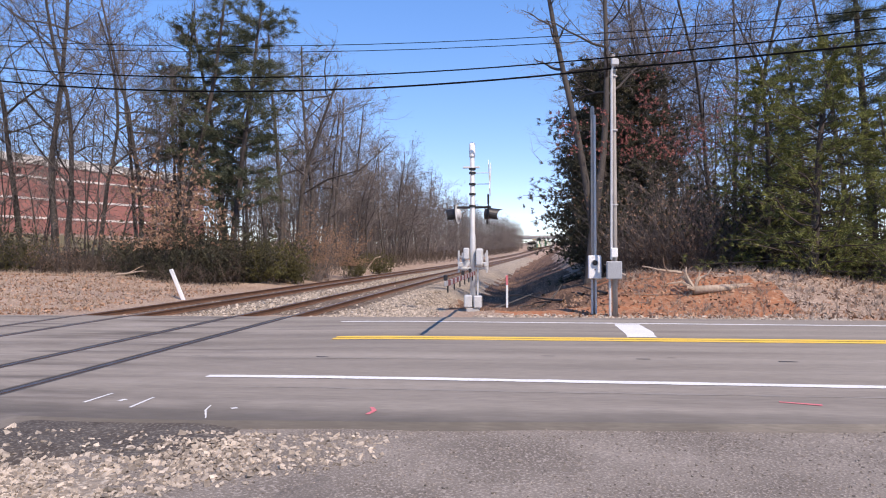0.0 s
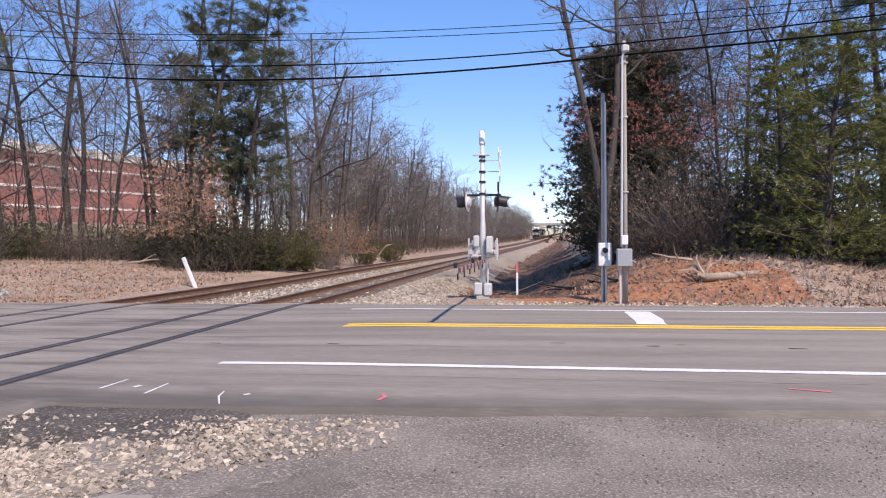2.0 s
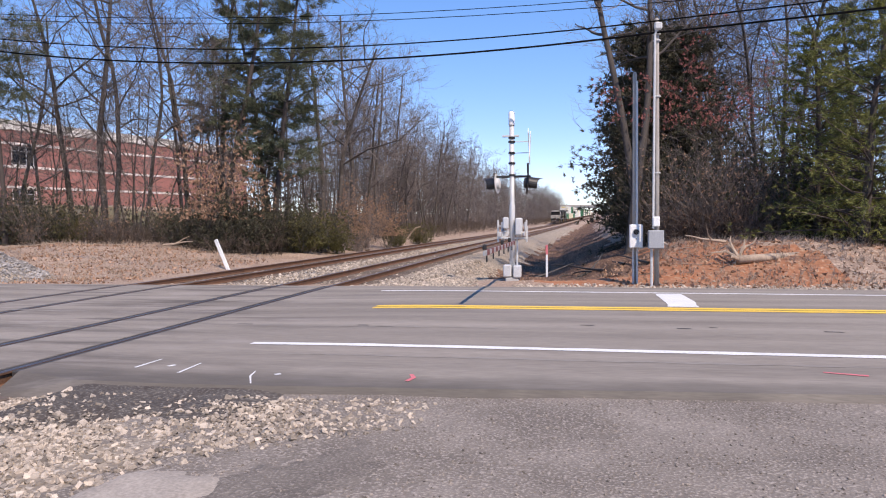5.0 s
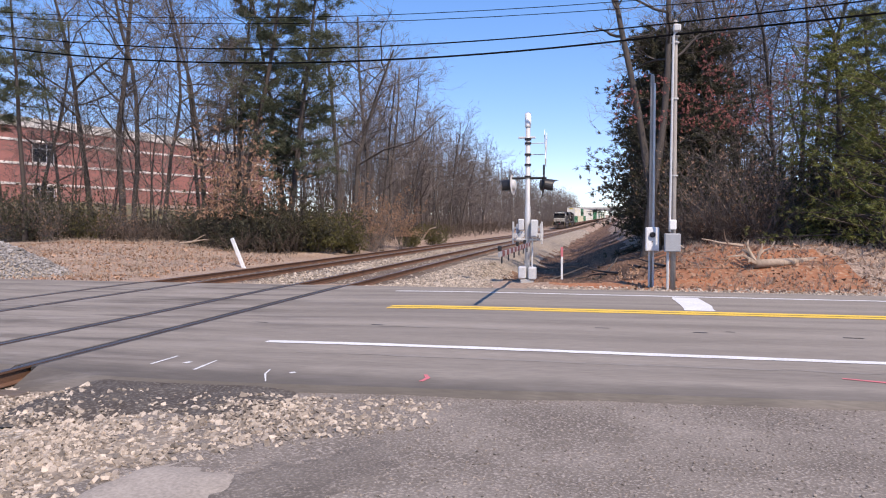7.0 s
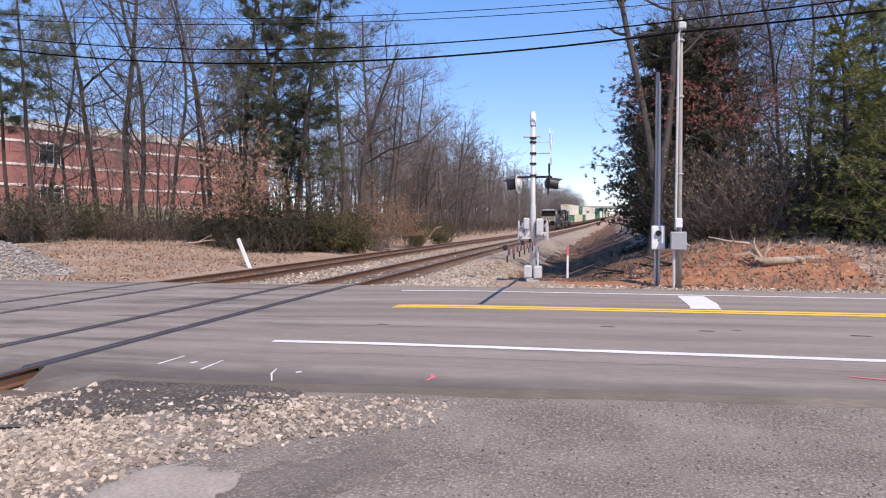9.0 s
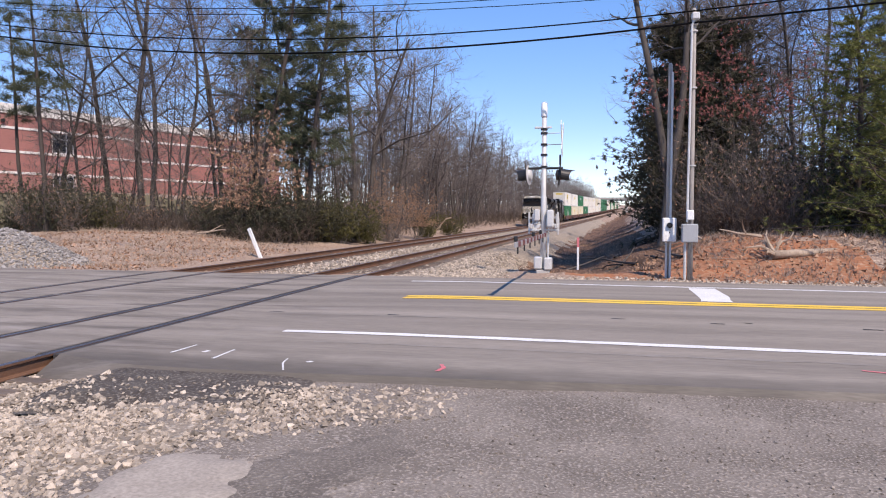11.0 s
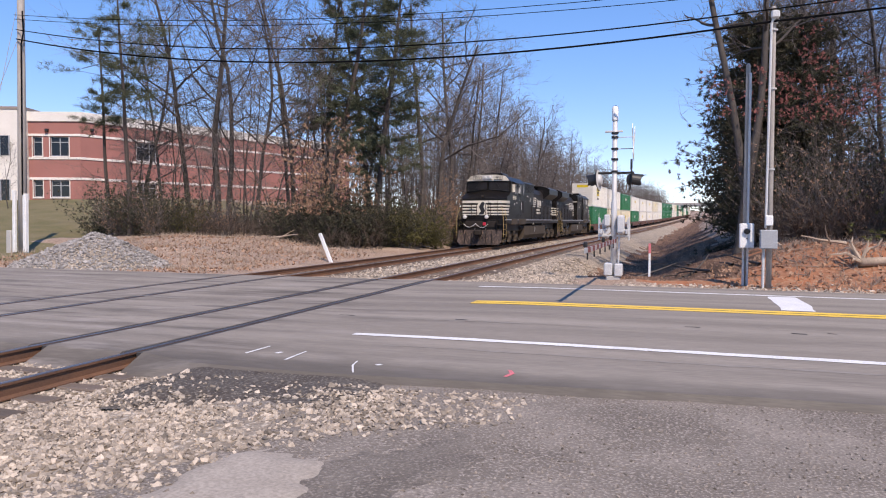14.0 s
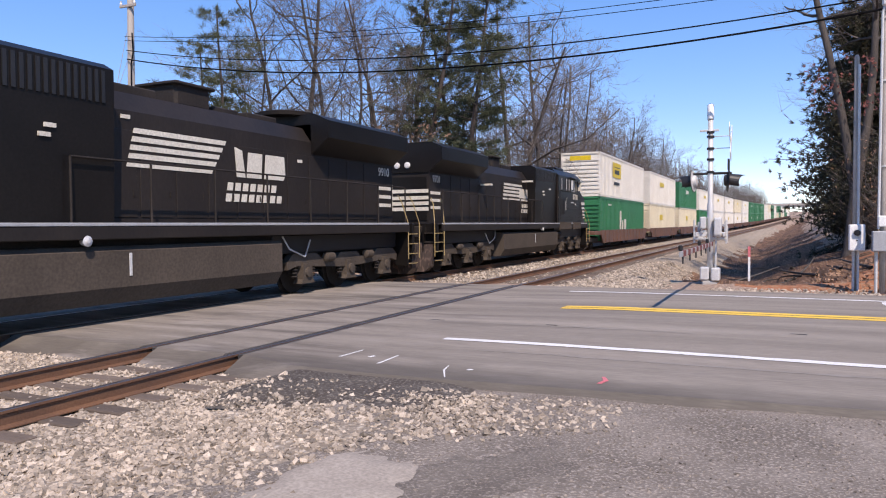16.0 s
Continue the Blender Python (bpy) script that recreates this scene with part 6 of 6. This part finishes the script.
        for y0 in (4.96, 5.5, 6.42):
            part("louvre_frame", Geo().box(min(s * 1.51, s * 1.53), y0, 3.46, max(s * 1.51, s * 1.53), y0 + 0.045, 4.06, 0.006), M["galv"], ca, "pale louvre post")
        part("louvre_tray", Geo().box(min(s * 1.51, s * 1.57), 4.92, 3.40, max(s * 1.51, s * 1.57), 6.5, 3.45, 0.008), lb, ca)
        for y0, y1 in ((2.62, 4.3), (4.75, 6.98)):
            part("sill_panel", Geo().box(min(s * 1.5, s * 1.572), y0, 1.38, max(s * 1.5, s * 1.572), y1, 1.75, 0.005), M["tank_dust"], ca, "dust-caked sill panel")
        part("step_hatch", Geo().box(min(s * 1.502, s * 1.515), 6.0, 2.15, max(s * 1.502, s * 1.535), 6.5, 3.0, 0.02), M["loco_hood"], ca)
        for k in range(6):
            part("bolt", Geo().lathe([(0.03, s * 1.5), (0.03, s * 1.515)], (0, 2.95 + 0.62 * k, 2.02 + 0.05 * (k % 2)), "x", 8), M["black_paint"], ca)
        part("hood_step", Geo().tube((s * 1.44, 7.06, 1.75), (s * 1.44, 7.06, 4.0), 0.03, n=6), M["loco_hood"], ca)
        door = part("cab_door", Geo().box(min(s * 1.5, s * 1.515), 5.6, 1.9, max(s * 1.5, s * 1.515), 6.75, 3.35, 0.01), lb, ca)
        part("handle", Geo().path([(s * 1.53, 5.72, 2.4), (s * 1.53, 5.72, 2.9)], 0.015, 5), M["galv"], door)
        part("panel_seam", Geo().box(min(s * 1.5, s * 1.52), 2.8, 2.44, max(s * 1.5, s * 1.52), 5.4, 2.47).box(min(s * 1.5, s * 1.52), 2.9, 1.86, max(s * 1.5, s * 1.52), 4.4, 1.90), lb, ca)
        for k in range(7):
            part("rivet_mark", Geo().box(min(s * 1.5, s * 1.508), 5.2 + 0.3 * k, 3.02 - 0.03 * (k % 3), max(s * 1.5, s * 1.508), 5.23 + 0.3 * k, 3.05 - 0.03 * (k % 3)), M["loco_white"], ca)
        at = pose(s * 1.506, 3.62, 3.12, 90, 0, 90 if s > 0 else -90)
        lettering(number, 0.43, M["loco_white"], "road_number", ca, at, 1.25, 0.004)
        part("text_bar", Geo().box(min(s * 1.5, s * 1.506), 3.5, 2.70, max(s * 1.5, s * 1.506), 3.72, 2.79), M["loco_white"], ca)
        part("text_bar", Geo().box(min(s * 1.5, s * 1.506), 4.05, 2.80, max(s * 1.5, s * 1.506), 4.55, 2.85), M["loco_white"], ca)
    part("roof_unit", Geo().box(-0.75, 3.3, 4.6, 0.75, 4.9, 4.78, 0.06), lb, ca)
    part("antenna", Geo().box(-0.1, 5.3, 4.6, 0.1, 5.6, 4.72, 0.03), M["grey_paint"], ca)
    # blower and engine hood
    part("blower_housing", Geo().prism([(-1.35, 1.7), (1.35, 1.7), (1.42, 3.9), (1.42, 4.3), (1.2, 4.42), (-1.2, 4.42), (-1.42, 4.3), (-1.42, 3.9)], "y", 7.02, 10.6), lb, lo)
    for s in (-1, 1):
        gr = Geo()
        for k in range(24):
            gr.box(min(s * 1.42, s * 1.44), 7.35 + 0.13 * k, 3.72, max(s * 1.42, s * 1.44), 7.42 + 0.13 * k, 4.25)
        part("intake_grille", gr, M["black_paint"], lo)
    hood = Geo().prism([(-0.98, 1.7), (0.98, 1.7), (0.98, 3.75), (0.72, 4.12), (0.0, 4.2), (-0.72, 4.12), (-0.98, 3.75)], "y", 10.6, 16.9)
    part("engine_hood", hood, M["loco_hood"], lo)
    part("rear_hood", Geo().prism([(-0.98, 1.7), (0.98, 1.7), (0.98, 4.2), (-0.98, 4.2)], "y", 16.9, 21.1), M["loco_hood"], lo)
    part("radiator_cab", Geo().prism([(-0.99, 3.45), (0.99, 3.45), (1.5, 3.85), (1.5, 4.28), (1.1, 4.46), (-1.1, 4.46), (-1.5, 4.28), (-1.5, 3.85)], "y", 16.9, 21.15), lb, lo, "overhanging radiator section")
    part("exhaust_outlet", Geo().box(-0.5, 12.9, 4.12, 0.5, 13.9, 4.62, 0.06).box(-0.58, 12.82, 4.56, 0.58, 13.98, 4.63, 0.02), du, lo)
    for y in (17.2, 19.4):
        part("roof_fan", Geo().lathe([(0.75, 4.46), (0.78, 4.55), (0.7, 4.58)], (0, y, 0), "z", 22), du, lo)
    for y0, y1, h in ((11.2, 12.5, 0.16), (14.1, 14.9, 0.1), (15.2, 16.3, 0.12)):
        part("roof_hatch", Geo().box(-0.4, y0, 4.15, 0.4, y1, 4.2 + h, 0.03), du, lo)
    hb = part("horn", Geo().box(-0.3, 9.9, 4.15, 0.3, 10.2, 4.3, 0.03), du, lo)
    for k in (-0.2, 0.0, 0.2):
        part("trumpet", Geo().lathe([(0.03, 0), (0.04, 0.2), (0.09, 0.4)], (k, 9.7, 4.38), "y", 10), du, hb)
    for s in (-1, 1):
        for k in range(13):
            y = 9.75 + k * 0.88
            if y + 0.8 > 21.0:
                break
            dr = part("hood_door", Geo().box(min(s * 0.98, s * 0.995), y, 1.82, max(s * 0.98, s * 0.995), y + 0.8, 3.4, 0.006), M["loco_hood"], lo)
            part("latch", Geo().box(min(s * 0.995, s * 1.01), y + 0.7, 2.2, max(s * 0.995, s * 1.01), y + 0.74, 2.32), du, dr)
        # slanted stripes, emblem letters as plain shapes, and bars for the name below
        for k in range(5):
            z0 = 3.36 - 0.155 * k
            a0, a1 = 11.35 - 0.04 * k, 13.75 - 0.10 * k
            if s < 0:
                a0, a1 = 15.8 - a1 + 9.3, 15.8 - a0 + 9.3
            part("stripe", Geo().prism([(a0, z0), (a1, z0), (a1 + 0.05, z0 + 0.095), (a0 + 0.03, z0 + 0.095)], "x", s * 0.996, s * 1.004), M["loco_white"], lo)
        m0 = 14.05 if s > 0 else 10.0
        marks = [[(0.0, 3.36), (0.24, 3.30), (0.34, 2.72), (0.06, 2.72)], [(0.38, 2.72), (0.88, 2.72), (0.92, 3.28), (0.44, 3.28)], [(0.98, 2.72), (1.68, 2.72), (1.76, 2.84), (1.72, 3.28), (1.04, 3.28)]]
        for pts in marks:
            part("emblem_shape", Geo().prism([(m0 + p, z) for p, z in pts], "x", s * 0.997, s * 1.005), M["loco_white"], lo)
        for r, (z, n) in enumerate(((2.42, 7), (2.18, 8))):
            for k in range(n):
                y0 = m0 - 0.25 - 0.05 * r + k * 0.245
                part("text_bar", Geo().prism([(y0, z), (y0 + 0.17, z), (y0 + 0.20, z + 0.17), (y0 + 0.03, z + 0.17)], "x", s * 0.997, s * 1.004), M["loco_white"], lo)
        for y, z in ((8.2, 3.35), (9.3, 3.2), (11.1, 3.6), (16.3, 3.2), (9.2, 3.05)):
            part("small_label", Geo().box(min(s * 0.98, s * 1.45), y, z, max(s * 0.98, s * (1.43 if y < 9.6 else 1.0)), y + 0.2, z + 0.07), M["loco_white"], lo)
        # handrail along the walkway
        posts = [9.7 + 1.62 * k for k in range(8)]
        for y in posts:
            part("stanchion", Geo().tube((s * 1.46, y, 1.70), (s * 1.46, y, 2.78), 0.022, n=6), du, lo)
        part("handrail", Geo().path([(s * 1.46, 9.7, 2.78), (s * 1.46, 21.0, 2.78)], 0.02, 6), du, lo)
    part("rear_face", Geo().box(-0.9, 21.1, 1.8, 0.9, 21.13, 3.3, 0.01), lb, lo)
    for k, z in enumerate((2.75, 2.52, 2.33, 2.14)):
        part("rear_stripe", Geo().box(-0.97, 21.131, z, 0.97, 21.14, z + 0.12), M["loco_white"], lo)
    for s in (-1, 1):
        part("rear_panel_stripe", Geo().box(min(s * 0.98, s * 0.99), 20.2, 2.2, max(s * 0.98, s * 0.99), 21.0, 2.3).box(min(s * 0.98, s * 0.99), 20.2, 2.45, max(s * 0.98, s * 0.99), 21.0, 2.55).box(min(s * 0.98, s * 0.99), 20.2, 2.7, max(s * 0.98, s * 0.99), 21.0, 2.8), M["loco_white"], lo)
        lettering(number, 0.34, M["loco_white"], "road_number", lo, pose(s * 1.003, 20.55, 3.22, 90, 0, 90 if s > 0 else -90), 0.95, 0.003)
        part("rear_light", Geo().lathe([(0.1, 21.14), (0.11, 21.2), (0.06, 21.22)], (s * 0.2, 0, 3.7), "y", 14), M["lamp_glass"], lo)
    # fuel tank and reservoirs
    tank = Geo().prism([(-1.46, 0.62), (-1.28, 0.33), (1.28, 0.33), (1.46, 0.62), (1.46, 1.24), (1.36, 1.32), (-1.36, 1.32), (-1.46, 1.24)], "y", 7.05, 15.05)
    ta = part("fuel_tank", tank, M["tank_dust"], lo, "dusty grey-brown fuel tank")
    for s in (-1, 1):
        part("filler", Geo().lathe([(0.07, s * 1.46), (0.07, s * 1.56), (0.09, s * 1.57), (0.03, s * 1.6)], (0, 9.9, 1.42), "x", 12), M["galv"], ta)
        part("gauge", Geo().box(min(s * 1.46, s * 1.475), 10.8, 0.8, max(s * 1.46, s * 1.475), 10.86, 1.2, 0.006), M["galv"], ta)
        part("air_reservoir", Geo().lathe([(0.05, 6.1), (0.16, 6.15), (0.16, 6.95), (0.05, 7.0)], (s * 1.25, 0, 1.15), "y", 12), du, lo)
        part("sand_pipe", Geo().path([(s * 1.2, 15.4, 1.4), (s * 1.25, 15.6, 1.1), (s * 1.25, 16.2, 0.9), (s * 1.2, 16.5, 1.3)], 0.02), M["galv"], lo)
    loco_truck(lo, (1.95, 3.45, 5.38))
    loco_truck(lo, (16.3, 18.25, 20.2))
    return lo


def container(parent, y0, length, z0, height, mat, plain=False):
    """Corrugated steel box with corner posts, rails and an end with ribs."""
    w = 1.29
    c = part("container", Geo().box(-w + 0.04, y0 + 0.05, z0 + 0.06, w - 0.04, y0 + length - 0.05, z0 + height - 0.03), M[mat], parent)
    fr = Geo()
    for s in (-1, 1):
        for y in (y0, y0 + length - 0.14):
            fr.box(min(s * (w - 0.12), s * w), y, z0, max(s * (w - 0.12), s * w), y + 0.14, z0 + height)
        fr.box(min(s * (w - 0.08), s * w), y0, z0 + height - 0.12, max(s * (w - 0.08), s * w), y0 + length, z0 + height)
        fr.box(min(s * (w - 0.08), s * w), y0, z0, max(s * (w - 0.08), s * w), y0 + length, z0 + 0.14)
    for y in (y0, y0 + length - 0.1):
        fr.box(-w, y, z0 + height - 0.12, w, y + 0.1, z0 + height)
        fr.box(-w, y, z0, w, y + 0.1, z0 + 0.14)
    part("corner_frame", fr, M[mat], c)
    ribs = Geo()
    k = y0 + 0.3
    while k < y0 + length - 0.4:
        for s in (-1, 1):
            ribs.box(min(s * (w - 0.04), s * (w - 0.015)), k, z0 + 0.14, max(s * (w - 0.04), s * (w - 0.015)), k + 0.16, z0 + height - 0.12)
        k += 0.42
    tagged(part("side_corrugation", ribs, M[mat], c), kind="stuff")
    end = Geo()
    for i in range(9):
        z = z0 + 0.2 + i * (height - 0.5) / 9
        end.box(-w + 0.14, y0 - 0.01, z, w - 0.14, y0 + 0.05, z + 0.12)
    tagged(part("end_corrugation", end, M[mat], c), kind="stuff")
    return c


def well_car(tops, bottoms, label, decal=False):
    ln = 16.15
    car = thing("container_car", pose(T2, 0, 0), label, "railway wagon", "double-stack container wagons")
    for s in (-1, 1):
        part("side_girder", Geo().prism([(2.2, 0.42), (17.8, 0.42), (18.4, 0.95), (18.4, 1.25), (1.6, 1.25), (1.6, 0.95)], "x", s * 1.38, s * 1.46), M["well_car"], car, "rust-brown well side")
        g = Geo()
        for k in range(12):
            g.box(min(s * 1.46, s * 1.5), 2.6 + k * 1.25, 0.45, max(s * 1.46, s * 1.5), 2.72 + k * 1.25, 1.22)
        tagged(part("girder_ribbing", g, M["well_car"], car), kind="stuff")
    part("well_floor", Geo().box(-1.38, 2.4, 0.42, 1.38, 17.6, 0.5), M["well_car"], car)
    for a, b in ((0.1, 1.75), (18.25, 19.1)):
        part("end_platform", Geo().box(-1.4, a, 0.95, 1.4, b, 1.2, 0.02), M["well_car"], car)
    tr = part("truck", Geo().box(-1.15, -0.6, 0.5, -0.95, 1.9, 0.8, 0.04).box(0.95, -0.6, 0.5, 1.15, 1.9, 0.8, 0.04), M["loco_dust"], car)
    for y in (-0.25, 1.5):
        wheelset(tr, y, 0.42)
    y0 = 1.95
    a = container(car, y0, ln, 0.56, 2.88, bottoms)
    b = container(car, y0, ln, 3.46, 2.88, tops)
    if decal:
        part("yellow_panel", Geo().box(1.291, y0 + 3.9, 4.9, 1.299, y0 + 6.6, 5.95), M["label_yellow"], b, "yellow square decal")
        for x, u0, u1, z0, z1 in ((1.3, 4.3, 6.2, 5.6, 5.66), (1.3, 4.5, 6.0, 5.15, 5.45), (1.291, 4.3, 6.1, 4.4, 4.6)):
            part("black_bar", Geo().box(x, y0 + u0, z0, x + 0.006, y0 + u1, z1), M["black_paint"], b)
        part("yellow_panel", Geo().box(-0.7, y0 - 0.02, 5.82, 0.7, y0 - 0.012, 6.12), M["label_yellow"], b)
        for u0, u1, z0, z1 in ((6.2, 6.8, 1.0, 2.6), (7.0, 7.5, 1.2, 1.9), (7.8, 8.5, 1.0, 2.0), (2.4, 3.4, 2.9, 3.0)):
            part("white_mark", Geo().box(1.291, y0 + u0, z0, 1.298, y0 + u1, z1), M["loco_white"], a)
    else:
        part("text_bar", Geo().box(1.291, y0 + 5.5, 5.2, 1.298, y0 + 8.0, 5.6), M["label_yellow" if tops != "box_green" else "loco_white"], b)
        part("text_bar", Geo().box(1.291, y0 + 5.5, 2.0, 1.298, y0 + 7.2, 2.5), M["label_yellow" if bottoms != "box_green" else "loco_white"], a)
    return car


train = []
lead = locomotive("9910", "black freight locomotive with white nose stripes running cab first")
second = locomotive("9701", "black freight locomotive with white stripes coupled long hood first")
train.append((lead, 0.0, 22.3, False))
train.append((second, 22.5, 22.3, True))
KINDS = [("box_white", "box_green", True), ("box_white", "box_cream", False), ("box_green", "box_cream", False), ("box_white", "box_green", False), ("box_white", "box_white", False), ("box_cream", "box_white", False), ("box_green", "box_green", False)]
made = {}
order = [0, 1, 2, 3, 4, 4, 5, 4, 6, 6, 6, 4, 5, 6, 4, 2, 6, 1, 4, 6, 3, 4, 5]
WORDS = {"box_white": "white", "box_green": "green", "box_cream": "cream"}
for n, k in enumerate(order):
    t, bt, dec = KINDS[k]
    if k not in made:
        made[k] = well_car(t, bt, f"rusty well wagon stacked with {WORDS[t]} over {WORDS[bt]} containers", dec)
        car = made[k]
    else:
        car = copy_thing(made[k], pose(T2, 0, 0))
    train.append((car, 46.3 + n * 19.4, 19.0, False))


def track_pose(y, length, turned):
    """Pose of a vehicle whose front is at y and that reaches back by length along the second track."""
    ya, yb = y + 3, y + length - 3
    a, b = Vector((T2 + bend(ya), ya, rise(ya) + 0.01)), Vector((T2 + bend(yb), yb, rise(yb) + 0.01))
    d = (b - a).normalized()
    turn = Matrix.Rotation(math.atan2(-d.x, d.y), 4, "Z") @ Matrix.Rotation(math.atan2(d.z, math.hypot(d.x, d.y)), 4, "X")
    if turned:
        return Matrix.Translation(a + d * (length - 3)) @ turn @ Matrix.Rotation(math.pi, 4, "Z")
    return Matrix.Translation(a - 3 * d) @ turn


def motions():
    times = [0.5 * i for i in range(33)]
    for ob, back, length, turned in train:
        walk(ob, [(t, track_pose(9.3 - 22.4 * (t - 15.5) + back, length, turned)) for t in times])


motions()
